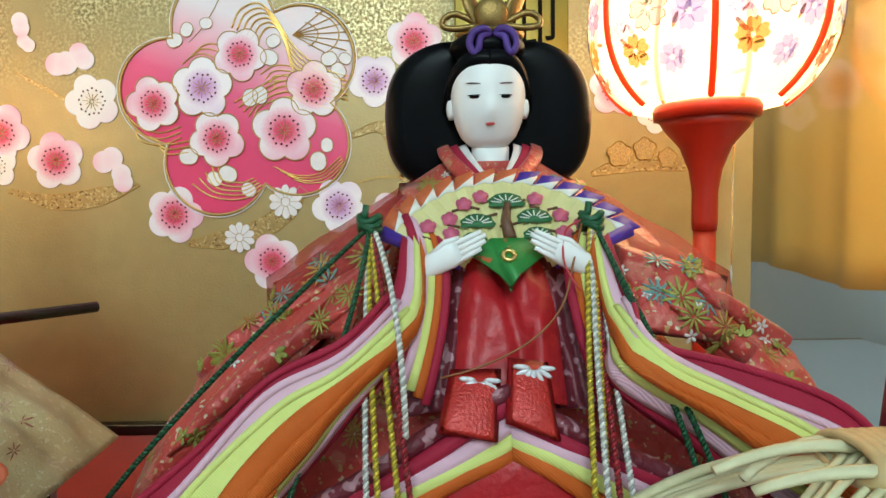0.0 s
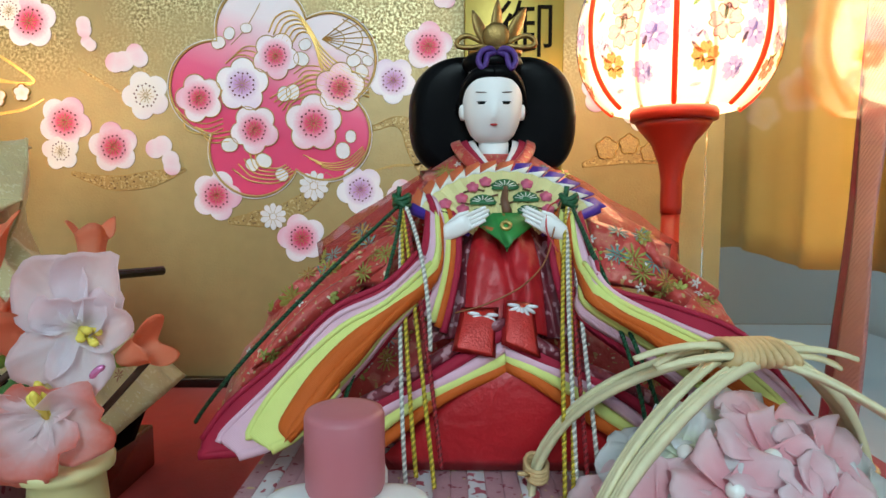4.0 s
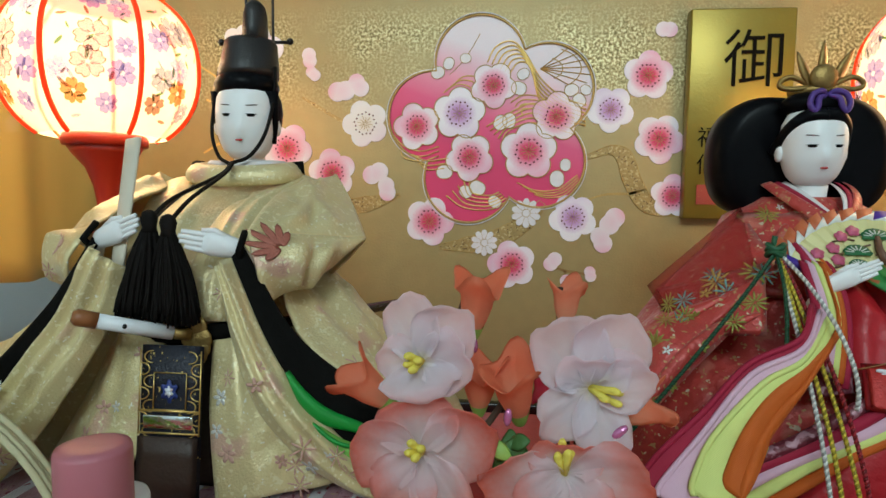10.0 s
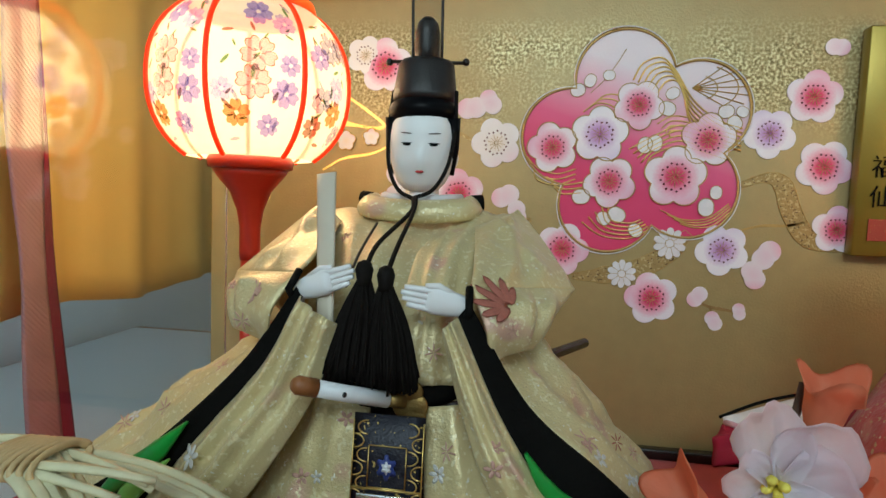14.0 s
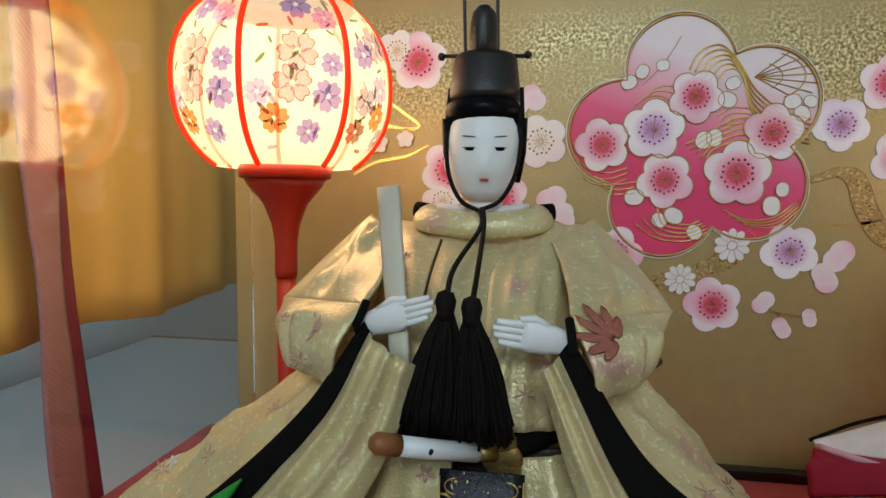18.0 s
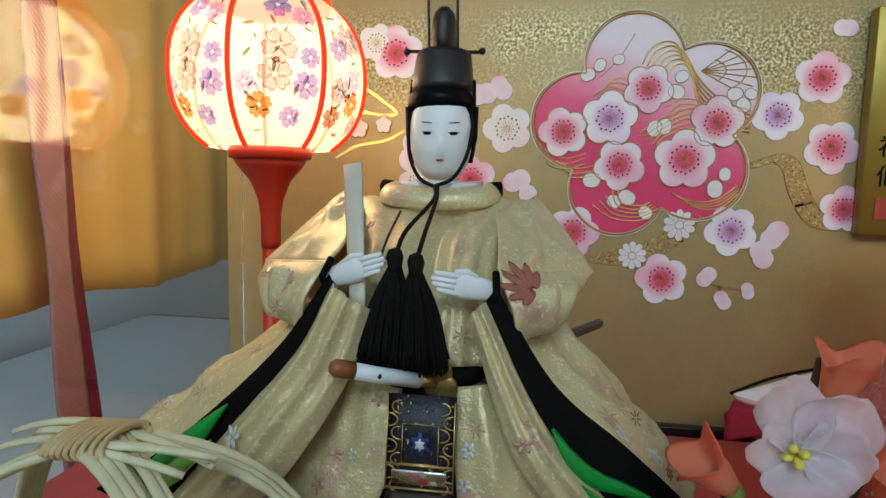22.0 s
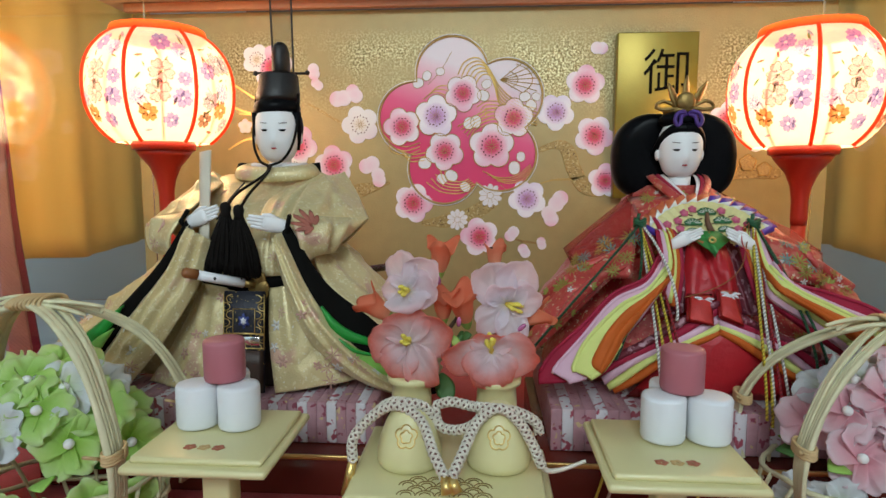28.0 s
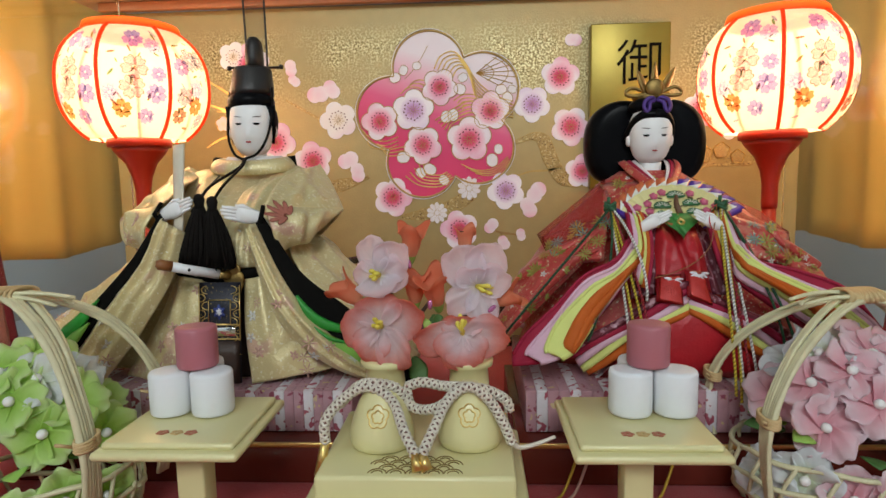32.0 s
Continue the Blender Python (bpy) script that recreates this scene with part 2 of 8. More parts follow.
def ink(name, color, body=0.12):
    """Transparent printing ink on lit paper."""
    m = material(name, color, 0.6, vary=0.1, bump=0)
    n, link = m.node_tree.nodes, m.node_tree.links.new
    tp = n.new("ShaderNodeBsdfTransparent")
    tp.inputs["Color"].default_value = (*color, 1)
    mx = n.new("ShaderNodeMixShader")
    mx.inputs["Fac"].default_value = body
    link(tp.outputs[0], mx.inputs[1])
    link(n["Principled BSDF"].outputs[0], mx.inputs[2])
    link(mx.outputs[0], n["Material Output"].inputs["Surface"])
    return m


M = {}
M["screen"] = gold_screen()
M["medallion"] = medallion_paint()
M["gold"] = material("gold_metal", (0.75, 0.52, 0.18), 0.3, 0.9, 0.15, 500, 0.2, 1500)
M["gold_line"] = material("gold_outline", (0.50, 0.34, 0.12), 0.4, 0.6, 0.2, 700, 0.3, 2500)
M["old_gold"] = material("antique_gold", (0.30, 0.19, 0.06), 0.38, 0.75, 0.3, 600, 0.3, 2000)
M["plaque"] = material("gold_plaque", (0.27, 0.20, 0.03), 0.34, 0.5, 0.12, 90, 0.12, 700)
M["plaque_edge"] = material("plaque_edge", (0.30, 0.20, 0.05), 0.5)
M["branch"] = material("painted_branch", (0.36, 0.22, 0.08), 0.5, 0.3, 0.35, 260, 0.3, 1500)
M["ink"] = material("black_ink", (0.008, 0.007, 0.006), 0.9, spec=0.05)
M["seal"] = material("red_seal", (0.32, 0.035, 0.02), 0.6, ramp=[(900, 0.64, 0.05, (0.36, 0.15, 0.04))])
M["red_felt"] = material("red_felt", (0.42, 0.012, 0.016), 0.85, 0, 0.2, 150, 0.4, 1800, sheen=0.15)
M["lacquer"] = material("red_brown_lacquer", (0.13, 0.022, 0.014), 0.22, 0, 0.2, 60, 0.03)
M["black_lacquer"] = material("black_lacquer", (0.012, 0.010, 0.010), 0.25, bump=0.03)
M["brocade"] = material("pink_brocade", (0.50, 0.27, 0.31), 0.45, 0, 0.2, 300, 0.4, 1600, ramp=[(420, 0.62, 0.04, (0.30, 0.06, 0.10)), (330, 0.66, 0.03, (0.62, 0.46, 0.25))], weave=1500)
M["brocade_white"] = material("white_brocade_stripe", (0.76, 0.72, 0.76), 0.45, 0, 0.1, 300, 0.4, 1600, ramp=[(380, 0.57, 0.04, (0.42, 0.08, 0.12))], weave=1500)
M["case_wood"] = material("case_top_wood", (0.62, 0.40, 0.26), 0.4, 0, 0.12, 40, 0.06)
M["case_edge"] = material("case_edge_strip", (0.40, 0.17, 0.09), 0.4)
M["glass"] = glass("case_glass")
M["curtain"] = sheer("yellow_cloth", (0.94, 0.62, 0.16), 0.10)
M["white_cloth"] = material("white_wall_cloth", (0.76, 0.80, 0.84), 0.9, 0, 0.06, 20, 0.2, 300)
M["ribbon"] = material("mauve_ribbon", (0.42, 0.22, 0.24), 0.6, 0, 0.15, 90, 0.3, 1200, weave=260)
M["ribbon_dark"] = material("maroon_ribbon", (0.20, 0.012, 0.05), 0.6, 0, 0.15, 90, 0.3, 1200)
# Kept dark to cut light bounced from the added room shell.
M["wall"] = material("darkened_room_wall", (0.15, 0.15, 0.145), 0.9, 0, 0.05, 6, 0.1, 200)
M["wood"] = material("table_wood", (0.30, 0.19, 0.11), 0.5, 0, 0.25, 18, 0.1, 200)
M["side_wall"] = material("white_side_wall", (0.86, 0.91, 0.95), 0.9, 0, 0.04, 3, 0.1, 200)
M["lantern_red"] = material("lantern_red_plastic", (0.44, 0.022, 0.008), 0.38, 0, 0.08, 200, 0.04)
# Brighter, translucent copy of the lantern red; paints in the lamplight's glow.
M["rib_glow"] = sheer("lantern_rib_glow", (0.95, 0.14, 0.03), 0.60)
M["paper"] = sheer("lantern_paper", (0.93, 0.91, 0.86), 0.20, 0.50)
for key, col in (("pet_pink", (0.77, 0.59, 0.67)), ("pet_violet", (0.44, 0.40, 0.80)), ("pet_orange", (0.72, 0.36, 0.16)), ("pet_grey", (0.50, 0.50, 0.66)), ("pet_green", (0.23, 0.37, 0.18)), ("pet_line", (0.37, 0.20, 0.17)), ("pet_lilac", (0.62, 0.59, 0.92)), ("pet_brown", (0.43, 0.26, 0.20))):
    M[key] = ink("ink_" + key[4:], col)
M["skin"] = material("white_gofun_lacquer", (0.88, 0.87, 0.87), 0.42, 0, 0.02, 80, 0.02)
M["hair"] = material("black_silk_hair", (0.004, 0.004, 0.005), 0.30, 0, 0.3, 300, 0.06, 5000, spec=0.07, stretch=(1, 1, 0.02))
M["mouth"] = material("red_lip_paint", (0.50, 0.035, 0.04), 0.5)
M["brow"] = material("grey_brow_paint", (0.16, 0.13, 0.13), 0.6)
M["pale"] = material("pale_collar_and_sheen", (0.75, 0.70, 0.70), 0.6)
# The ramp's finest pale specks paint in glints of the satin.
M["silk"] = material("cream_gold_silk", (0.69, 0.565, 0.295), 0.30, 0.18, 0.14, 60, 0.40, 1500, sheen=0.1, ramp=[(75, 0.62, 0.07, (0.66, 0.42, 0.30)), (640, 0.60, 0.05, (0.80, 0.70, 0.44)), (900, 0.70, 0.03, (0.88, 0.84, 0.74))], crease=1.6)
M["brown_robe"] = material("dark_brown_silk", (0.035, 0.016, 0.010), 0.5, 0, 0.3, 200, 0.3, 900)
M["navy"] = material("black_lining_silk", (0.006, 0.0055, 0.005), 0.85, bump=0.3, spec=0.08)
M["green_silk"] = material("bright_green_silk", (0.015, 0.30, 0.04), 0.35, 0, 0.3, 150, 0.2, 500)
M["lime_silk"] = material("lime_silk", (0.22, 0.50, 0.09), 0.4, 0, 0.15, 150, 0.2, 500)
M["red_brocade"] = material("red_brocade_silk", (0.50, 0.05, 0.04), 0.40, 0.08, 0.25, 120, 0.5, 900, sheen=0.15, crease=6.0, ramp=[(150, 0.60, 0.06, (0.56, 0.14, 0.10)), (700, 0.63, 0.03, (0.52, 0.30, 0.12)), (560, 0.68, 0.02, (0.66, 0.52, 0.36))])
M["gauze"] = sheer("red_gauze_silk", (0.52, 0.035, 0.03), 0.25, 0.50)
M["crimson"] = material("crimson_silk", (0.36, 0.018, 0.050), 0.6, 0, 0.15, 150, 0.22, 900, weave=1100, spec=0.2)
M["lilac"] = material("lilac_pink_silk", (0.74, 0.46, 0.58), 0.6, 0, 0.08, 150, 0.22, 900, weave=1100, spec=0.2)
M["yellow"] = material("yellow_green_silk", (0.70, 0.75, 0.24), 0.6, 0, 0.08, 150, 0.22, 900, weave=1100, spec=0.2)
M["orange"] = material("burnt_orange_silk", (0.56, 0.115, 0.018), 0.6, 0, 0.15, 150, 0.25, 900, weave=1100, spec=0.2)
M["wine"] = material("wine_brocade", (0.15, 0.018, 0.032), 0.42, 0.12, 0.3, 180, 0.5, 900, ramp=[(420, 0.57, 0.04, (0.40, 0.20, 0.24))], crease=5.0)
M["red_silk"] = material("red_silk", (0.44, 0.012, 0.020), 0.42, 0, 0.2, 100, 0.3, 900, crease=6.0)
M["bow"] = material("glossy_red_brocade_ribbon", (0.52, 0.03, 0.025), 0.28, 0.15, 0.2, 300, 0.5, 1800)
M["white_paint"] = material("silver_white_embroidery", (0.75, 0.74, 0.78), 0.4, 0.2, 0.1, 400, 0.5, 1500)
for key, col, met in (("c_green", (0.012, 0.09, 0.035), 0.1), ("c_white", (0.80, 0.78, 0.74), 0.1), ("c_yellow", (0.72, 0.56, 0.06), 0.3), ("c_red", (0.36, 0.02, 0.03), 0.1), ("c_black", (0.010, 0.008, 0.007), 0.0), ("c_cream", (0.72, 0.66, 0.56), 0.1), ("c_gold", (0.62, 0.40, 0.05), 0.5)):
    M[key] = material("cord_" + key[2:], col, 0.4, met, 0.2, 900, 0.3, 2600)
    M[key + "_dark"] = material("cord_dark_" + key[2:], [v * 0.5 for v in col], 0.4, met, 0.2, 900, 0.3, 2600)
for key, col, met in (("motif_pink", (0.62, 0.36, 0.29), 0.1), ("motif_silver", (0.78, 0.76, 0.74), 0.35), ("motif_red", (0.42, 0.13, 0.09), 0.1), ("motif_gold", (0.44, 0.28, 0.07), 0.4), ("motif_lime", (0.34, 0.34, 0.07), 0.2), ("motif_teal", (0.16, 0.32, 0.30), 0.2)):
    M[key] = material(key + "_embroidery", col, 0.4, met, 0.25, 900, 0.5, 2600)
M["cord_brown"] = material("cord_brown_core", (0.20, 0.10, 0.08), 0.5, 0.1, 0.2, 900, 0.3, 2600)
M["tassel"] = material("black_silk_fringe", (0.008, 0.006, 0.005), 0.75, 0, 0.3, 500, 0.3, 1800, spec=0.15)
M["hat"] = material("black_lacquered_gauze", (0.014, 0.010, 0.009), 0.35, 0, 0.3, 200, 0.3, 2200)
M["veil"] = sheer("black_gauze", (0.03, 0.02, 0.015), 0.1, 0.86)
M["ivory"] = material("white_plastic_grip", (0.80, 0.80, 0.82), 0.35, bump=0.02)
M["brown"] = material("brown_wood_cap", (0.28, 0.10, 0.03), 0.45)
M["shaku"] = material("pale_wood", (0.66, 0.58, 0.46), 0.5, 0, 0.08, 90, 0.1, 700)
M["cream"] = material("cream_plastic", (0.74, 0.67, 0.35), 0.28, 0, 0.05, 60, 0.03)
M["mochi_white"] = material("white_painted_wood", (0.80, 0.81, 0.84), 0.5, 0, 0.02, 120, 0.06, 700)
M["mochi_pink"] = material("pink_painted_wood", (0.47, 0.15, 0.18), 0.45, 0, 0.05, 120, 0.06, 700)
M["tray_print"] = material("red_printed_flower", (0.45, 0.14, 0.07), 0.5)
M["tray_print_gold"] = material("gold_printed_flower", (0.62, 0.40, 0.16), 0.5)
M["reed"] = material("pale_reed", (0.68, 0.63, 0.40), 0.5, 0, 0.22, 160, 0.3, 900)
M["reed_tie"] = material("tan_reed_tie", (0.62, 0.44, 0.22), 0.55, 0, 0.2, 300, 0.3, 900)
M["leaf"] = material("green_cloth_leaf", (0.05, 0.14, 0.03), 0.6, 0, 0.3, 120, 0.3, 700)
M["lime_leaf"] = material("lime_cloth_leaf", (0.30, 0.52, 0.10), 0.55, 0, 0.2, 120, 0.2, 700)
M["stem"] = material("brown_stem", (0.07, 0.035, 0.02), 0.7)
M["stamen"] = material("yellow_stamen", (0.80, 0.66, 0.10), 0.6)
M["pearl"] = material("white_pearl", (0.85, 0.84, 0.82), 0.18, 0, 0.02, 100, 0.0, spec=0.7)
M["bead"] = material("shiny_pink_bead", (0.62, 0.20, 0.42), 0.12, 0.5, 0.1, 300, 0.0, spec=0.8)
M["bud"] = radial("coral_bud_cloth", [(0.0, (0.84, 0.56, 0.34)), (0.5, (0.90, 0.38, 0.22)), (1.0, (0.90, 0.28, 0.14))], 0.0125, 0.6, 0.5, None, 0.6)
M["petal_coral"] = radial("coral_petal_cloth", [(0.0, (0.92, 0.84, 0.60)), (0.18, (0.96, 0.90, 0.92)), (0.55, (0.96, 0.82, 0.84)), (0.80, (0.94, 0.53, 0.49)), (1.0, (0.89, 0.30, 0.22))], 0.0145, 0.8, 0.72, None, 0.45)
M["petal_pale"] = radial("pale_pink_petal_cloth", [(0.0, (0.94, 0.92, 0.74)), (0.30, (0.96, 0.93, 0.97)), (0.7, (0.97, 0.91, 0.95)), (1.0, (0.97, 0.82, 0.85))], 0.0140, 0.8, 0.72, None, 0.45)
M["petal_green"] = radial("pale_green_petal_cloth", [(0.0, (0.36, 0.58, 0.06)), (0.3, (0.52, 0.78, 0.16)), (0.7, (0.70, 0.90, 0.34)), (1.0, (0.84, 0.95, 0.60))], 0.0108, 0.6, 0.55)
M["petal_white"] = radial("white_petal_cloth", [(0.0, (0.78, 0.88, 0.56)), (0.5, (0.90, 0.92, 0.92)), (1.0, (0.90, 0.92, 0.96))], 0.0125, 0.6, 0.5)
M["petal_rose"] = radial("rose_petal_cloth", [(0.0, (0.88, 0.40, 0.48)), (0.5, (0.95, 0.62, 0.68)), (1.0, (0.95, 0.84, 0.88))], 0.0108, 0.6, 0.5)
M["plum_red"] = radial("red_plum_print", [(0.0, (0.62, 0.02, 0.07)), (0.32, (0.74, 0.07, 0.17)), (0.56, (0.82, 0.42, 0.56)), (0.78, (0.86, 0.78, 0.86))], 0.0122, 0.5, 0.0, (0.80, 0.30, 0.50))
M["plum_violet"] = radial("violet_plum_print", [(0.0, (0.46, 0.12, 0.40)), (0.34, (0.62, 0.36, 0.68)), (0.70, (0.88, 0.85, 0.93))], 0.0122, 0.5, 0.0, (0.72, 0.58, 0.82))
M["plum_pale"] = radial("pale_plum_print", [(0.0, (0.84, 0.74, 0.62)), (0.5, (0.84, 0.81, 0.80)), (1.0, (0.84, 0.82, 0.86))], 0.0122, 0.5, 0.0, (0.84, 0.66, 0.74))
M["plum_bud"] = radial("pink_bud_print", [(0.0, (0.82, 0.62, 0.74)), (0.9, (0.84, 0.78, 0.84))], 0.006, 0.5, 0.0, (0.82, 0.24, 0.46))
M["branch_leaf"] = material("brown_gold_leaf_print", (0.42, 0.29, 0.11), 0.4, 0.35, 0.3, 180, 0.3, 1500, ramp=[(700, 0.56, 0.04, (0.58, 0.46, 0.22)), (900, 0.62, 0.03, (0.14, 0.08, 0.03))])
M["stamen_dot"] = material("dark_red_dot_print", (0.13, 0.012, 0.020), 0.5)
M["petal_print_white"] = material("white_petal_print", (0.80, 0.78, 0.82), 0.5)
M["fan_paper"] = material("cream_fan_paper", (0.72, 0.64, 0.30), 0.5, 0, 0.1, 200, 0.15)
M["fan_white"] = material("white_fan_edge", (0.80, 0.78, 0.74), 0.5)
M["fan_purple"] = material("purple_fan_edge", (0.08, 0.03, 0.34), 0.5)
M["fan_orange"] = material("orange_fan_edge", (0.60, 0.14, 0.05), 0.5)
M["fan_green"] = material("green_fan_paint", (0.03, 0.15, 0.05), 0.5)
M["fan_heel"] = material("green_fan_heel", (0.04, 0.24, 0.05), 0.45, 0, 0.2, 300, 0.1, ramp=[(330, 0.62, 0.04, (0.50, 0.12, 0.04))])
M["fan_pink"] = material("pink_fan_paint", (0.62, 0.12, 0.22), 0.5)
M["fan_brown"] = material("brown_fan_paint", (0.14, 0.06, 0.03), 0.5)
M["plate"] = material("polished_metal_plate", (0.82, 0.84, 0.86), 0.12, 1.0, 0.05, 100, 0.05)
M["blue_print"] = material("dark_blue_print", (0.03, 0.05, 0.22), 0.45)
M["purple"] = material("purple_cord", (0.08, 0.03, 0.22), 0.6, 0, 0.2, 900, 0.3, 2600)
M["sash"] = material("navy_gold_brocade", (0.012, 0.012, 0.022), 0.40, 0.2, 0.3, 400, 0.4, 1500, ramp=[(1100, 0.68, 0.02, (0.60, 0.42, 0.12))])


# ---- mesh tools ----
def loft(bm, rings, mat=0, caps=True, closed=True):
    rows = [[bm.verts.new(p) for p in r] for r in rings]
    n = len(rows[0])
    made = []
    for a, b in zip(rows, rows[1:]):
        for i in range(n if closed else n - 1):
            j = (i + 1) % n
            made.append(bm.faces.new((a[i], a[j], b[j], b[i])))
    if caps and closed:
        made.append(bm.faces.new(rows[0][::-1]))
        made.append(bm.faces.new(rows[-1]))
    for f in made:
        f.material_index, f.smooth = mat, True
    return rows


def bez(*pts, n=16):
    """A Bezier curve through any number of control points."""
    pts = [Vector(p) for p in pts]
    out = []
    for k in range(n + 1):
        t, q = k / n, pts
        while len(q) > 1:
            q = [a.lerp(b, t) for a, b in zip(q, q[1:])]
        out.append(q[0])
    return out


def spline(pts, n=6):
    """A smooth line through the points."""
    p = [Vector(v) for v in pts]
    p = [p[0] * 2 - p[1]] + p + [p[-1] * 2 - p[-2]]
    out = []
    for a, b, c, d in zip(p, p[1:], p[2:], p[3:]):
        for k in range(n):
            t = k / n
            out.append(0.5 * (2 * b + (c - a) * t + (2 * a - 5 * b + 4 * c - d) * t * t + (3 * b - a - 3 * c + d) * t ** 3))
    return out + [p[-2]]


def frames_along(pts):
    side, out = None, []
    for i, p in enumerate(pts):
        d = (pts[min(i + 1, len(pts) - 1)] - pts[max(i - 1, 0)]).normalized()
        if side is None:
            side = d.orthogonal().normalized()
        side = (side - d * side.dot(d)).normalized()
        out.append((p, side, d.cross(side)))
    return out


def tube(bm, pts, r, n=8, mat=0, flat=1.0, caps=True):
    pts = [Vector(p) for p in pts]
    rings = []
    for i, (p, u, v) in enumerate(frames_along(pts)):
        rad = r(i / (len(pts) - 1)) if callable(r) else r
        rings.append([p + (u * math.cos(a) + v * math.sin(a) * flat) * rad for a in [2 * math.pi * k / n for k in range(n)]])
    loft(bm, rings, mat, caps)


def twisted(bm, pts, r, strands=2, pitch=0.004, n=6, mats=(0,), steps=10, way=1, lay=0.55, thin=0.62, first=0.0):
    """A cord of strands laid round one another."""
    pts = [Vector(p) for p in pts]
    length = sum((b - a).length for a, b in zip(pts, pts[1:]))
    want = max(8, int(length / pitch * steps))
    cum = [0.0]
    for a, b in zip(pts, pts[1:]):
        cum.append(cum[-1] + (b - a).length)
    even, j = [], 0
    for k in range(want + 1):
        s = cum[-1] * k / want
        while j < len(pts) - 2 and cum[j + 1] < s:
            j += 1
        even.append(pts[j].lerp(pts[j + 1], (s - cum[j]) / max(1e-9, cum[j + 1] - cum[j])))
    fr = frames_along(even)
    for k in range(strands):
        line = []
        for i, (p, u, v) in enumerate(fr):
            a = 2 * math.pi * (first + k / strands + way * i / steps)
            line.append(p + (u * math.cos(a) + v * math.sin(a)) * r * lay)
        tube(bm, line, r * thin, n, mats[k % len(mats)])


def puff(bm, a, b, thick, mat=0, n=10, out=(0, -1, 0), seam=0.0):
    """A soft band between two edge lines, rounded like a folded cloth layer."""
    o = Vector(out)
    rings = []
    for i, (p, q) in enumerate(zip(a, b)):
        p, q = Vector(p), Vector(q)
        c, h = (p + q) / 2, (q - p) / 2
        rings.append([c + h * math.cos(t) + o * thick * math.sin(t) * (1 if math.sin(t) > 0 else 0.5) for t in [2 * math.pi * k / n for k in range(n)]])
    loft(bm, rings, mat)


def pillow(bm, c00, c10, c11, c01, bulge, mat=0, nu=10, nv=8, out=(0, -1, 0), wrinkle=0.0, back=0.3, seed=0.0):
    """A closed cushion-like cloth form over four corners."""
    o = Vector(out)
    c00, c10, c11, c01 = map(Vector, (c00, c10, c11, c01))

    def at(u, v, s):
        p = c00.lerp(c10, u).lerp(c01.lerp(c11, u), v)
        e = (max(0, math.sin(math.pi * u)) ** 0.5) * (max(0, math.sin(math.pi * v)) ** 0.5)
        w = wrinkle * noise.noise(p * 90 + Vector((seed, 0, 0))) * e
        return p + o * (s * e + (w if s > 0 else 0))

    front = [[bm.verts.new(at(i / nu, j / nv, bulge)) for i in range(nu + 1)] for j in range(nv + 1)]
    rear = [[front[j][i] if i in (0, nu) or j in (0, nv) else bm.verts.new(at(i / nu, j / nv, -bulge * back)) for i in range(nu + 1)] for j in range(nv + 1)]
    for grid, flip in ((front, False), (rear, True)):
        for j in range(nv):
            for i in range(nu):
                vs = [grid[j][i], grid[j][i + 1], grid[j + 1][i + 1], grid[j + 1][i]]
                f = bm.faces.new(vs[::-1] if flip else vs)
                f.material_index, f.smooth = mat, True


def even(pts, n):
    """n + 1 points evenly along a smooth line through pts."""
    line = spline(pts, 8)
    cum = [0.0]
    for a, b in zip(line, line[1:]):
        cum.append(cum[-1] + (b - a).length)
    out, j = [], 0
    for k in range(n + 1):
        s = cum[-1] * k / n
        while j < len(line) - 2 and cum[j + 1] < s:
            j += 1
        out.append(line[j].lerp(line[j + 1], (s - cum[j]) / max(1e-9, cum[j + 1] - cum[j])))
    return out


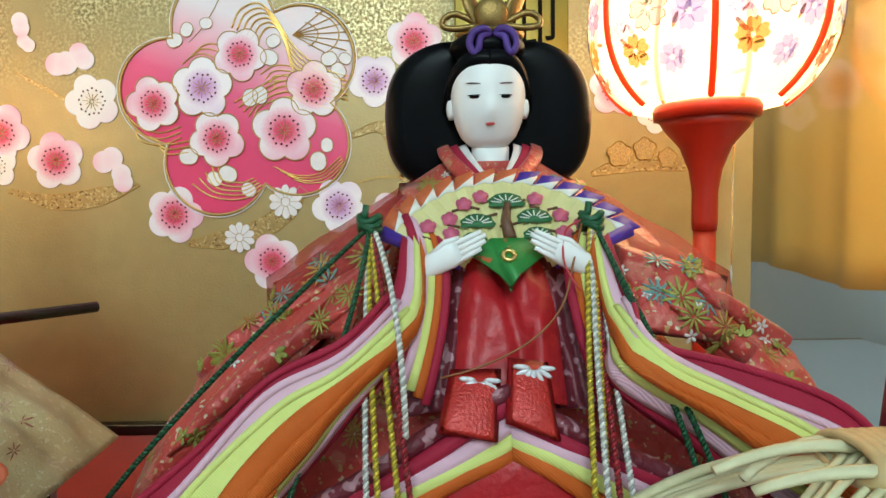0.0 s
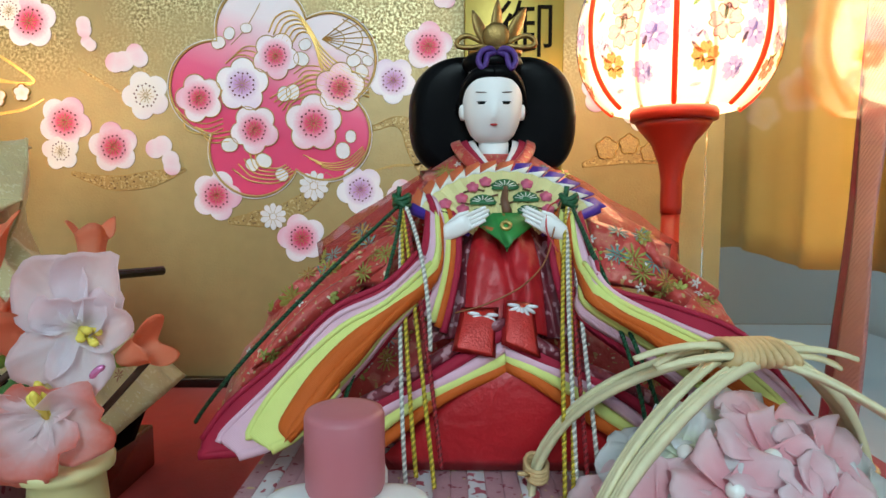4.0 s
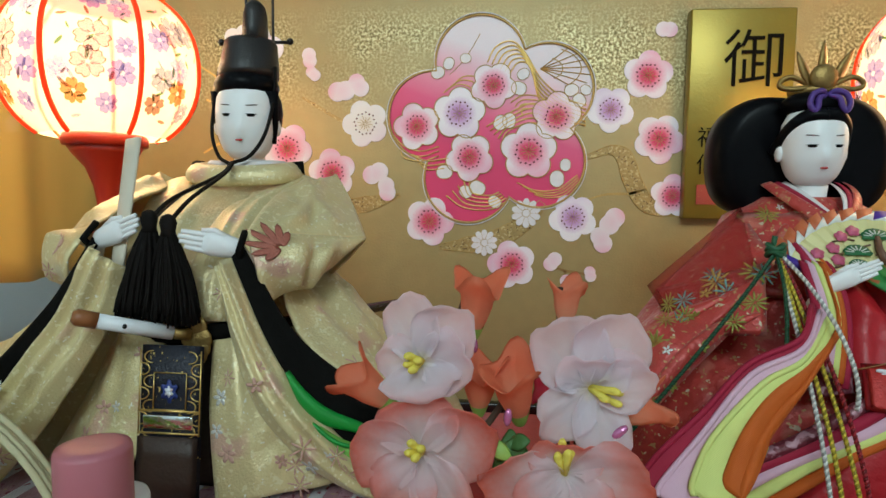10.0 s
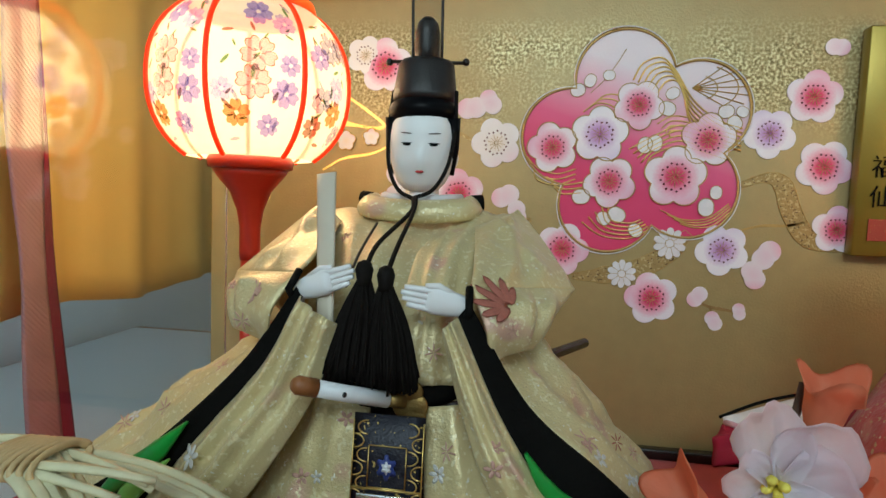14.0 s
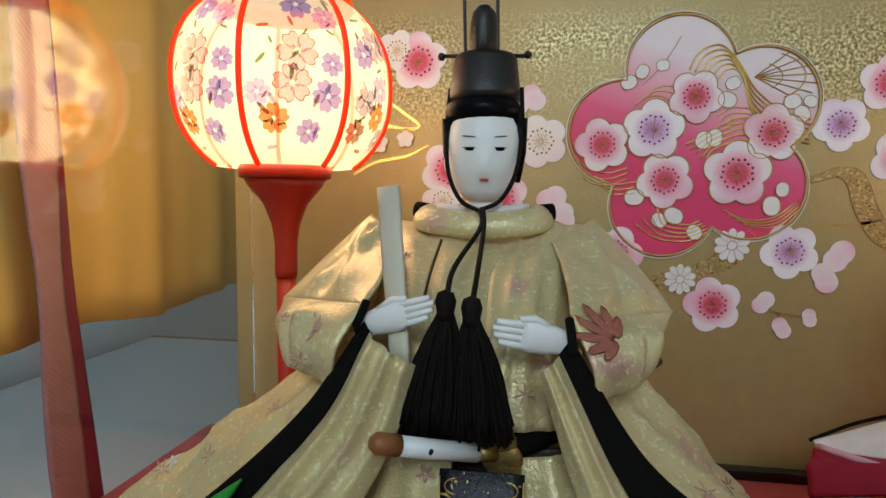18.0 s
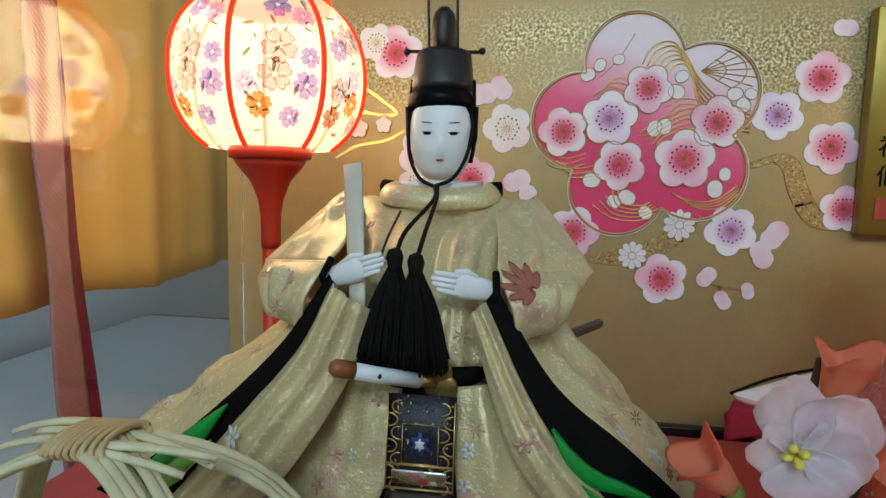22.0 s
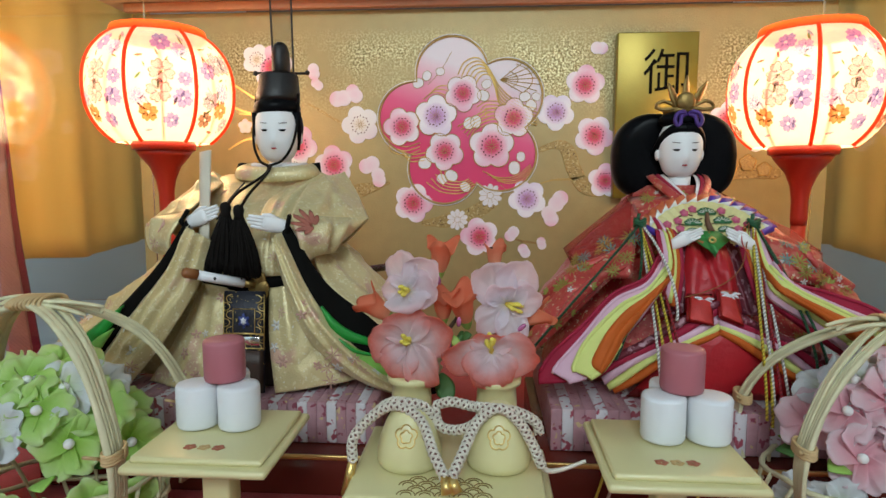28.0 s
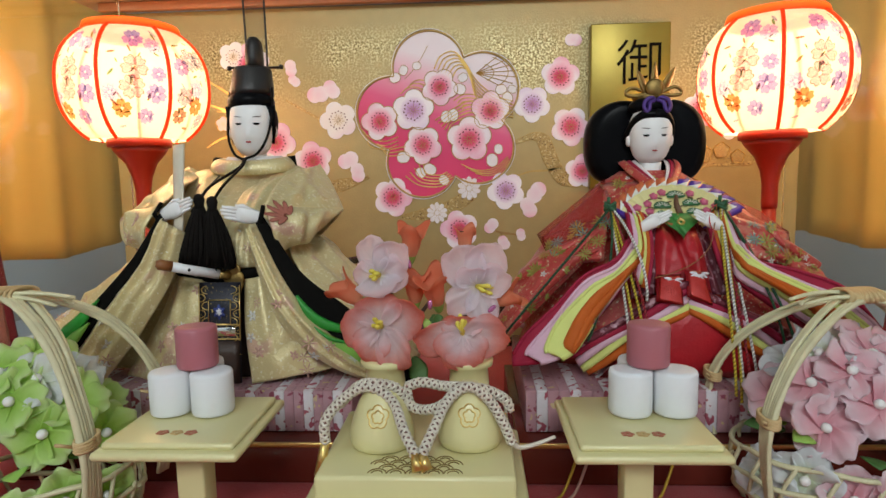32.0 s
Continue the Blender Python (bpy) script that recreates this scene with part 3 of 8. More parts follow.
def cloth(bm, a, b, mat=0, bulge=0.0, ridges=(), wrinkle=0.0008, seed=0.0, nu=30, nv=22, thick=0.0007, out=(0, -1, 0.2), fade=0.0):
    """A draped sheet between two edge lines. ridges: (place across at the start, at the end, half width, height) of folds that run along it; fade: the share of its length over which they die out at both ends."""
    o = Vector(out).normalized()
    a, b = even(a, nu), even(b, nu)
    flat = [[a[i].lerp(b[i], j / nv) for j in range(nv + 1)] for i in range(nu + 1)]
    front, rear = [], []
    for i in range(nu + 1):
        u, fr, rr = i / nu, [], []
        for j in range(nv + 1):
            v, p = j / nv, flat[i][j]
            du = flat[min(nu, i + 1)][j] - flat[max(0, i - 1)][j]
            nor = du.cross(b[i] - a[i])
            nor = nor.normalized() if nor.length > 1e-12 else o.copy()
            if nor.dot(o) < 0:
                nor = -nor
            soft = 0.3 + 0.7 * math.sin(math.pi * v)
            h = bulge * math.sin(math.pi * v) ** 0.7
            for v0, v1, w, top in ridges:
                d = (v - v0 - (v1 - v0) * u + 0.05 * noise.noise(Vector((u * 3, seed + v0 * 9, 0.3)))) / w
                h += top * math.exp(-d * d)
            h += wrinkle * soft * (noise.noise(p * 70 + Vector((seed, 0, 0))) + 0.5 * noise.noise(p * 190 + Vector((0, seed, 0))))
            if fade:
                h *= min(1, u / fade, (1 - u) / fade)
            fr.append(bm.verts.new(p + nor * h))
            rr.append(bm.verts.new(p + nor * (h - thick)))
        front.append(fr)
        rear.append(rr)

    def quad(w, x, y, z, m):
        f = bm.faces.new((w, x, y, z))
        f.material_index, f.smooth = m, True

    for i in range(nu):
        for j in range(nv):
            quad(front[i][j], front[i][j + 1], front[i + 1][j + 1], front[i + 1][j], mat)
            quad(rear[i][j], rear[i + 1][j], rear[i + 1][j + 1], rear[i][j + 1], mat)
        quad(front[i][0], front[i + 1][0], rear[i + 1][0], rear[i][0], mat)
        quad(front[i][nv], rear[i][nv], rear[i + 1][nv], front[i + 1][nv], mat)
    for j in range(nv):
        quad(front[0][j], rear[0][j], rear[0][j + 1], front[0][j + 1], mat)
        quad(front[nu][j], front[nu][j + 1], rear[nu][j + 1], rear[nu][j], mat)


def lathe(bm, profile, c=(0, 0, 0), n=24, mat=0, caps=True, turn=None):
    c = Vector(c)
    rings = []
    for r, z in profile:
        ring = [Vector((r * math.cos(2 * math.pi * k / n), r * math.sin(2 * math.pi * k / n), z)) for k in range(n)]
        rings.append([c + (turn @ p if turn else p) for p in ring])
    loft(bm, rings, mat, caps)


def ball(bm, c, r, mat=0, n=12, m=8, turn=None):
    """An ellipsoid with the half-axes r."""
    rx, ry, rz = r if hasattr(r, "__len__") else (r, r, r)
    c = Vector(c)
    rings = []
    for j in range(1, m):
        t = math.pi * j / m
        ring = []
        for k in range(n):
            p = Vector((rx * math.sin(t) * math.cos(2 * math.pi * k / n), ry * math.sin(t) * math.sin(2 * math.pi * k / n), -rz * math.cos(t)))
            ring.append(c + (turn @ p if turn else p))
        rings.append(ring)
    loft(bm, rings, mat)


def box(bm, lo, hi, bevel=0.0, mat=0):
    x0, y0, z0 = lo
    x1, y1, z1 = hi
    b = bevel

    def ring(z, e):
        pts = []
        for cx, cy, a0 in ((x1 - b, y1 - b, 0), (x0 + b, y1 - b, 90), (x0 + b, y0 + b, 180), (x1 - b, y0 + b, 270)):
            for da in (0, 45, 90) if b else (45,):
                rr = (b - e) if b else 0
                a = radians(a0 + da)
                pts.append(Vector((cx + rr * math.cos(a), cy + rr * math.sin(a), z)))
        return pts

    if b:
        rows = loft(bm, [ring(z0, b * 0.9), ring(z0 + b * 0.3, b * 0.3), ring(z0 + b, 0), ring(z1 - b, 0), ring(z1 - b * 0.3, b * 0.3), ring(z1, b * 0.9)], mat)
    else:
        rows = loft(bm, [ring(z0, 0), ring(z1, 0)], mat)
        for f in bm.faces:
            f.smooth = False


def ribbon(bm, pts, widths, thick, mat=0, out=(0, -1, 0), n=6):
    """A flat soft band along a line in an upright plane, its half width given at even steps."""
    line = spline(pts, n)
    m = len(line) - 1
    a, b = [], []
    for k, p in enumerate(line):
        d = line[min(m, k + 1)] - line[max(0, k - 1)]
        s = Vector((-d.z, 0, d.x)).normalized()
        f = k / m * (len(widths) - 1)
        i = min(len(widths) - 2, int(f))
        w = widths[i] + (widths[i + 1] - widths[i]) * (f - i)
        a.append(p + s * w)
        b.append(p - s * w)
    puff(bm, a, b, thick, mat, 8, out)


def finish(name, bm, mats):
    bmesh.ops.recalc_face_normals(bm, faces=bm.faces)
    me = bpy.data.meshes.new(name)
    bm.to_mesh(me)
    bm.free()
    for m in mats if isinstance(mats, (list, tuple)) else [mats]:
        me.materials.append(m)
    return me


def part(name, bm, mat, parent, label=""):
    """One mesh object under a thing or under a part, built in world places."""
    ob = new(name, finish(name, bm, mat))
    ob.parent = parent
    if parent.type == "EMPTY":
        ob.matrix_parent_inverse = Matrix.Translation(parent.location).inverted()
    return tagged(ob, label)


def thing(name, at, label, category, group="", kind=""):
    ob = new(name)
    ob.empty_display_size = 0.01
    ob.location = at
    return tagged(ob, label, category, group, kind)


def solid(name, bm, mat, label, category, group="", kind=""):
    return tagged(new(name, finish(name, bm, mat)), label, category, group, kind)


def fresh():
    return bmesh.new()


def motifs(bm, on, zone, count, kinds, seed, way=(0, 1, 0)):
    """Small embroidered flowers laid on the cloth that faces against way. on: the cloth's material slots; kinds: (slot, petals, size)."""
    bm.faces.index_update()
    bm.normal_update()
    tree = BVHTree.FromBMesh(bm)
    bm.faces.ensure_lookup_table()
    slots = [f.material_index for f in bm.faces]
    rnd = random.Random(seed)
    (x0, x1), (z0, z1) = zone
    done = 0
    for _ in range(count * 6):
        if done >= count:
            break
        x, z = rnd.uniform(x0, x1), rnd.uniform(z0, z1)
        along = Vector(way).normalized()
        hit, nor, idx, _d = tree.ray_cast(Vector((x, -0.13, z)) - along * 0.27, along)
        if hit is None or slots[idx] not in on:
            continue
        if nor.dot(along) > 0:
            nor = -nor
        if nor.dot(along) > -0.35:
            continue
        slot, petals, size = kinds[done % len(kinds)]
        turn = nor.to_track_quat("Z", "Y").to_matrix() @ Matrix.Rotation(rnd.uniform(0, 6.3), 3, "Z")
        size *= rnd.uniform(0.75, 1.2)
        for k in range(petals):
            q = 2 * math.pi * k / petals if petals > 3 else (k - 1) * 0.75
            if petals > 12:
                # a broad serrated leaf: long fingers fanned over a half circle
                if k % 2:
                    continue
                q, size_k = (k - 6) * 0.22, size * (0.70 + 0.40 * math.cos((k - 6) * 0.3))
                spin = nor.to_track_quat("Z", "Y").to_matrix() @ Matrix.Rotation(2.5 + q, 3, "Z")
                ball(bm, hit + nor * 0.00003 + spin @ Vector((size_k * 0.7, 0, 0)), (size_k * 0.62, size * 0.15, 0.00010), slot, 8, 4, spin)
                continue
            spin = turn @ Matrix.Rotation(q, 3, "Z")
            ball(bm, hit + nor * 0.00004 + spin @ Vector((size * (0.55 + 0.08 * math.sin(k * 2.7)), 0, 0)), (size * 0.46, size * (0.24 if petals < 7 else 0.09), 0.00012), slot, 8, 4, spin)
        done += 1


def folds(bm, on, lines, mat, thick=0.0014):
    """Soft raised folds lying on the cloth that faces the front. lines: (half width, [(x, z), ...])."""
    bm.faces.index_update()
    tree = BVHTree.FromBMesh(bm)
    bm.faces.ensure_lookup_table()
    slots = [f.material_index for f in bm.faces]
    for w, pts in lines:
        a, b = [], []
        line = spline([(x, 0, z) for x, z in pts], 8)
        m = len(line) - 1
        for k, p in enumerate(line):
            hit, nor, idx, _d = tree.ray_cast(Vector((p.x, -0.4, p.z)), Vector((0, 1, 0)))
            if hit is None or slots[idx] not in on:
                continue
            d = line[min(m, k + 1)] - line[max(0, k - 1)]
            side = Vector((-d.z, 0, d.x)).normalized() * w * (0.12 + math.sin(math.pi * k / m) ** 0.8)
            if a and abs(hit.y - a[-1].y) > 0.006:
                continue
            a.append(hit + side)
            b.append(hit - side)
        if len(a) > 4:
            puff(bm, a, b, thick, mat, 10)

# ---- the room and the case ----
FLOOR = 0.0375
bm = fresh()
box(bm, (-0.51, -1.3, -0.04), (0.51, 0.35, -0.004))
solid("table_top", bm, M["wood"], "brown wooden table top under the display case", "table")
bm = fresh()
box(bm, (-0.50, -0.62, -0.0036), (0.50, 0.33, -0.0006), 0.001)
solid("tablecloth", bm, M["white_cloth"], "white cloth spread on the table under the case", "tablecloth")

# Added room shell; side walls stand close and white to catch light.
for nm, lo, hi in (("wall_back", (-0.52, 0.95, -0.7), (0.52, 1.0, 1.95)), ("wall_left", (-0.57, -2.2, -0.7), (-0.52, 1.0, 1.95)), ("wall_right", (0.52, -2.2, -0.7), (0.57, 1.0, 1.95)), ("ceiling", (-0.57, -2.25, 1.95), (0.57, 1.0, 2.0)), ("floor", (-0.57, -2.25, -0.75), (0.57, 1.0, -0.7))):
    bm = fresh()
    box(bm, lo, hi)
    solid(nm, bm, M["wood"] if nm == "floor" else M["side_wall"] if nm in ("wall_left", "wall_right") else M["wall"], "plain room surface added round the case" if nm != "floor" else "brown wooden room floor", nm.split("_")[0], kind="structure")

# added front wall behind the camera, with an opening made for the added lamp
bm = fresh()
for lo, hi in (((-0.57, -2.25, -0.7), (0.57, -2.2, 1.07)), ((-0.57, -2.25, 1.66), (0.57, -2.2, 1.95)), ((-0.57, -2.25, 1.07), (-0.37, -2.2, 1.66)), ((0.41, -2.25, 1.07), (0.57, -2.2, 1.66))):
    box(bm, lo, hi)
solid("wall_front", bm, M["wall"], "added room wall with an unseen opening for the lamp", "wall", kind="structure")

bm = fresh()
box(bm, (-0.245, -0.46, 0.0), (0.245, 0.015, FLOOR), 0.003)
solid("red_stage", bm, M["red_felt"], "red felt covered stage of the display case", "stage", kind="structure")
# side panes of the case
for sx in (-1, 1):
    bm = fresh()
    x0, x1 = sorted((sx * 0.2062, sx * 0.2082))
    box(bm, (x0, -0.30, FLOOR + 0.0005), (x1, -0.0066, 0.262))
    g = solid("window_1" if sx < 0 else "window_2", bm, M["glass"], "clear glass side pane of the display case", "glass pane", kind="structure")
    g.visible_shadow = False
case_top = thing("case_top", (0, -0.07, 0.262), "pinkish wooden top board of the display case", "case top", kind="structure")
bm = fresh()
box(bm, (-0.235, -0.014, 0.2625), (0.235, 0.02, 0.272))
part("board", bm, M["case_wood"], case_top)
bm = fresh()
box(bm, (-0.222, -0.006, 0.2565), (0.222, -0.001, 0.2620), 0.0008)
part("rail", bm, M["case_edge"], case_top, "thin brown rail above the screen")

# cloth, ribbon and white wall outside the panes
for sx in (-1, 1):
    bm = fresh()
    rows = []
    for j in range(13):
        z = 0.101 + 0.19 * j / 12
        row = []
        for i in range(49):
            y = 0.10 - 0.30 * i / 48
            fold = 0.0022 * math.sin(i * 0.62) + 0.0010 * math.sin(i * 1.37 + 1.0)
            zz = z + (1 - j / 12) * 0.0025 * math.sin(i * 0.31)
            row.append((sx * (0.262 + fold * (1.3 - j / 20)), y, zz))
        rows.append(row)
    front = rows
    rear = [[(x + sx * 0.0012, y, z) for x, y, z in r] for r in rows]
    loft(bm, [f + b[::-1] for f, b in zip(front, rear)], 0, True, True)
    solid("curtain", bm, M["curtain"], "yellow cloth hanging outside the glass", "curtain", "side cloths")
    rib = thing("hanging_ribbon", (sx * 0.25, -0.08, FLOOR), "mauve and maroon twisted ribbon hanging beside the case", "ribbon", "side ribbons")
    yb = -0.080 if sx < 0 else -0.058
    a, b, c, d = [], [], [], []
    for k in range(15):
        z = -0.003 + 0.27 * k / 14
        w = 0.0035 + 0.0045 * abs(math.sin(k * 0.42 + 0.4))
        yy = yb + 0.007 - 0.0165 * k / 14 - 0.003 * math.sin(k * 0.25)
        a.append((sx * 0.2500, yy - w, z))
        b.append((sx * 0.2500, yy + 0.006 + w * 0.6, z))
        c.append((sx * 0.2512, yy + 0.004 + w * 0.35, z))
        d.append((sx * 0.2512, yy + 0.008 + w * 0.35 + 0.010 * (1 - k / 14), z))
    bm = fresh()
    puff(bm, a, b, 0.0006, 0, 8, (-sx, 0, 0))
    part("pale_fold", bm, M["ribbon"], rib)
    bm = fresh()
    puff(bm, c, d, 0.0006, 0, 8, (-sx, 0, 0))
    part("dark_fold", bm, M["ribbon_dark"], rib, "maroon turned edge")

# ---- the painted screen ----
screen = thing("folding_screen", (0, 0, FLOOR), "gold paper screen painted with plum blossoms", "screen")
bm = fresh()
box(bm, (-0.22, 0.0, FLOOR), (0.22, 0.006, 0.2565), 0.0008)
part("panel", bm, M["screen"], screen)
bm = fresh()
box(bm, (-0.222, -0.006, FLOOR), (0.222, -0.0005, FLOOR + 0.005), 0.0008)
part("base_rail", bm, M["black_lacquer"], screen, "black lacquered base rail")


def lobed(r, lobes=5, n=60, notch=0.54, rot=0.0):
    pts = []
    for k in range(n):
        a = 2 * math.pi * k / n
        da = (a * lobes / (2 * math.pi) + 0.5) % 1.0 - 0.5
        da *= 2 * math.pi / lobes
        d, q = notch, (1 - notch)
        rr = r * (d * math.cos(da) + math.sqrt(max(0.0, q * q - (d * math.sin(da)) ** 2)))
        pts.append((rr * math.sin(a + rot), rr * math.cos(a + rot)))
    return pts


def relief(outline, thick, mat=0, y0=0.0):
    """A low printed relief on the screen, round its own origin."""
    bm = fresh()
    low = [Vector((x, y0, z)) for x, z in outline]
    mid = [Vector((x * 0.985, y0 - thick, z * 0.985)) for x, z in outline]
    loft(bm, [low, mid], mat, False)
    c = bm.verts.new((0, y0 - thick * 1.25, 0))
    bm.verts.ensure_lookup_table()
    n = len(outline)
    top = bm.verts[n:2 * n]
    for i in range(n):
        bm.faces.new((top[i], top[(i + 1) % n], c))
    for f in bm.faces:
        f.smooth = False
    return bm


def stamen_mesh(r, y0):
    """A ring of dark dots round fine gold rays."""
    bm = fresh()
    for k in range(17):
        a = 2 * math.pi * (k + 0.3) / 17
        rr = r * (0.47 if k % 2 else 0.42)
        ball(bm, (rr * math.sin(a), y0, rr * math.cos(a)), (r * 0.037, 0.00012, r * 0.042), 0, 6, 4)
    for k in range(12):
        a = 2 * math.pi * (k + 0.1) / 12
        q = r * (0.34 if k % 2 else 0.26)
        tube(bm, [(r * 0.05 * math.sin(a), y0, r * 0.05 * math.cos(a)), (q * math.sin(a + 0.05), y0, q * math.cos(a + 0.05))], r * 0.012, 4, 1)
    return finish("stamen_ring", bm, [M["stamen_dot"], M["gold_line"]])


BLOSSOM = {}
for kind in ("plum_red", "plum_violet", "plum_pale"):
    BLOSSOM[kind] = finish("plum_blossom", relief(lobed(0.0122), 0.00016), M[kind])
STAMENS = stamen_mesh(0.0122, -0.0003)
bm = fresh()
ring = [Vector((px, -0.0001, pz)) for px, pz in lobed(0.0124, 5, 80)]
tube(bm, ring + ring[:1], 0.00026, 5)
RIM = finish("gold_outline", bm, M["gold_line"])


def screen_part(name, me, x, z, y=0.0, size=1.0, rot=0.0):
    ob = new(name, me)
    ob.parent = screen
    ob.matrix_parent_inverse = Matrix.Translation(screen.location).inverted()
    ob.matrix_basis = pose(x, y, z, 0, rot, 0) @ Matrix.Diagonal((size, 1, size, 1))
    return ob


def blossom(x, z, kind="plum_red", size=1.0, rot=0.0, y=0.0):
    b = screen_part("plum_blossom", BLOSSOM[kind], x, z, y, size, rot)
    s = new("stamen_ring", STAMENS)
    s.parent = b
    return b


# painted branches: flat brown and gold shapes with a fine gold edge
def branch(pts, widths, key="branch_leaf", edge=True, name="painted_branch"):
    line = spline([(x, -0.0002, z) for x, z in pts])
    n = len(line) - 1
    a, b = [], []
    for k, p in enumerate(line):
        d = (line[min(n, k + 1)] - line[max(0, k - 1)]).normalized()
        s = Vector((-d.z, 0, d.x))
        f = k / n * (len(widths) - 1)
        w = widths[int(f)] + (widths[min(len(widths) - 1, int(f) + 1)] - widths[int(f)]) * (f - int(f))
        w *= 1 + 0.12 * noise.noise(p * 400)
        a.append(p + s * w)
        b.append(p - s * w)
    bm = fresh()
    loft(bm, [[p, q, q + Vector((0, 0.0003, 0)), p + Vector((0, 0.0003, 0))] for p, q in zip(a, b)])
    for f in bm.faces:
        f.smooth = False
    ob = part(name, bm, M[key], screen)
    if edge:
        bm = fresh()
        tube(bm, a + b[::-1] + a[:1], 0.00022, 4)
        part("gold_edge", bm, M["gold_line"], ob)


branch([(0.043, 0.169), (0.054, 0.1725), (0.061, 0.1690), (0.0655, 0.157), (0.074, 0.1450), (0.092, 0.1410)], (0.0012, 0.0022, 0.0042, 0.0046, 0.0040, 0.0012))
branch([(0.044, 0.148), (0.053, 0.1505), (0.064, 0.1510), (0.072, 0.153)], (0.0004, 0.0007, 0.0006), "gold_line", False)
branch([(-0.031, 0.1225), (-0.016, 0.1240), (-0.001, 0.1275), (0.013, 0.136), (0.021, 0.1460)], (0.0012, 0.0040, 0.0046, 0.0042, 0.0020))
branch([(-0.110, 0.147), (-0.090, 0.142), (-0.070, 0.1440), (-0.052, 0.1490)], (0.0010, 0.0036, 0.0042, 0.0008))
branch([(-0.080, 0.185), (-0.092, 0.192), (-0.104, 0.199)], (0.0008, 0.0010, 0.0006), "branch_leaf", False)
branch([(0.027, 0.1135), (0.033, 0.1115), (0.040, 0.1105), (0.047, 0.1095)], (0.0005, 0.0008, 0.0004), "branch", False)
branch([(0.033, 0.1115), (0.0345, 0.1075)], (0.0006, 0.0005), "branch", False)
branch([(0.148, 0.1505), (0.160, 0.1540), (0.174, 0.1560), (0.188, 0.1545), (0.196, 0.1585)], (0.0010, 0.0034, 0.0046, 0.0030, 0.0004))
# gold line flowers and tendrils beside the lanterns
GOLD_BLOSSOM = finish("gold_flower", relief(lobed(0.0122, 5, 60), 0.0003), M["branch_leaf"])
for pts in ([(-0.158, 0.170), (-0.147, 0.176), (-0.132, 0.179), (-0.122, 0.184)], [(-0.160, 0.216), (-0.146, 0.207), (-0.134, 0.199), (-0.127, 0.192), (-0.150, 0.193)], [(-0.156, 0.198), (-0.142, 0.193), (-0.128, 0.191)]):
    branch(pts, (0.0005, 0.0007, 0.0004), "gold", False, "gold_tendril")
for x, z, s in ((-0.1460, 0.1850, 0.42), (-0.1330, 0.1870, 0.36), (0.1600, 0.1590, 0.46), (0.1710, 0.1610, 0.42), (0.1810, 0.1570, 0.36)):
    bm = fresh()
    ring = [Vector((px, -0.0004, pz)) for px, pz in lobed(0.0122, 5, 60)]
    tube(bm, ring + ring[:1], 0.0006, 5)
    f = screen_part("gold_flower", BLOSSOM["plum_pale"] if x < 0 else GOLD_BLOSSOM, x, z, -0.0003, s)
    o = new("gold_edge", finish("gold_edge", bm, M["gold"]))
    o.parent = f

# the large plum-shaped medallion with curling gold lines
MX, MZ = -0.0045, 0.1865
me = finish("medallion", relief(lobed(0.0535, 5, 120, 0.575, radians(-13)), 0.0003), M["medallion"])
medal = screen_part("medallion", me, MX, MZ)


def medal_lines(name, lines, w, key):
    for line in lines:
        bm = fresh()
        tube(bm, [(x - MX, -0.0005, z - MZ) for x, z in line], w, 5)
        ob = new(name, finish(name, bm, M[key]))
        ob.parent = medal


def flow(pts):
    return [(p.x, p.z) for p in spline([(x, 0, z) for x, z in pts])]


ring = [(x + MX, z + MZ) for x, z in lobed(0.0537, 5, 120, 0.575, radians(-13))]
medal_lines("outline", [ring + ring[:1]], 0.00065, "gold_line")
medal_lines("gold_swirl", [flow([(-0.008 + 0.0022 * k, 0.2160 - 0.0012 * k), (-0.004 + 0.0022 * k, 0.2235 - 0.0016 * k), (0.004 + 0.0016 * k, 0.2262 - 0.0022 * k), (0.011 + 0.0008 * k, 0.2200 - 0.0022 * k), (0.019, 0.2075 - 0.0022 * k), (0.030, 0.1985 - 0.0020 * k), (0.0415, 0.1945 - 0.0020 * k)]) for k in range(6)], 0.00042, "gold")
medal_lines("gold_swirl", [flow([(-0.008 + 0.002 * k, 0.184 - 0.002 * k), (0.003, 0.1905 - 0.0022 * k), (0.014, 0.1955 - 0.0024 * k), (0.024, 0.1925 - 0.0022 * k), (0.036, 0.1905 - 0.0026 * k)]) for k in range(5)], 0.00042, "gold")
medal_lines("gold_swirl", [flow([(-0.028 + 0.003 * k, 0.1490 + 0.0025 * k), (-0.019 + 0.001 * k, 0.1430 + 0.0020 * k), (-0.006, 0.1420 + 0.0018 * k), (0.004 - 0.0012 * k, 0.1470 + 0.0010 * k)]) for k in range(5)], 0.00042, "gold")
medal_lines("gold_swirl", [flow([(-0.046 + 0.002 * k, 0.170 - 0.0022 * k), (-0.038, 0.1665 - 0.0022 * k), (-0.027 - 0.001 * k, 0.1680 - 0.0026 * k)]) for k in range(3)], 0.00042, "gold")
medal_lines("gold_swirl", [flow([(0.008 + 0.003 * k, 0.1560 - 0.0020 * k), (0.018 + 0.002 * k, 0.1520 - 0.0012 * k), (0.029 + 0.001 * k, 0.1530 - 0.0010 * k), (0.038 + 0.0005 * k, 0.1600 - 0.0010 * k)]) for k in range(4)], 0.00034, "gold")
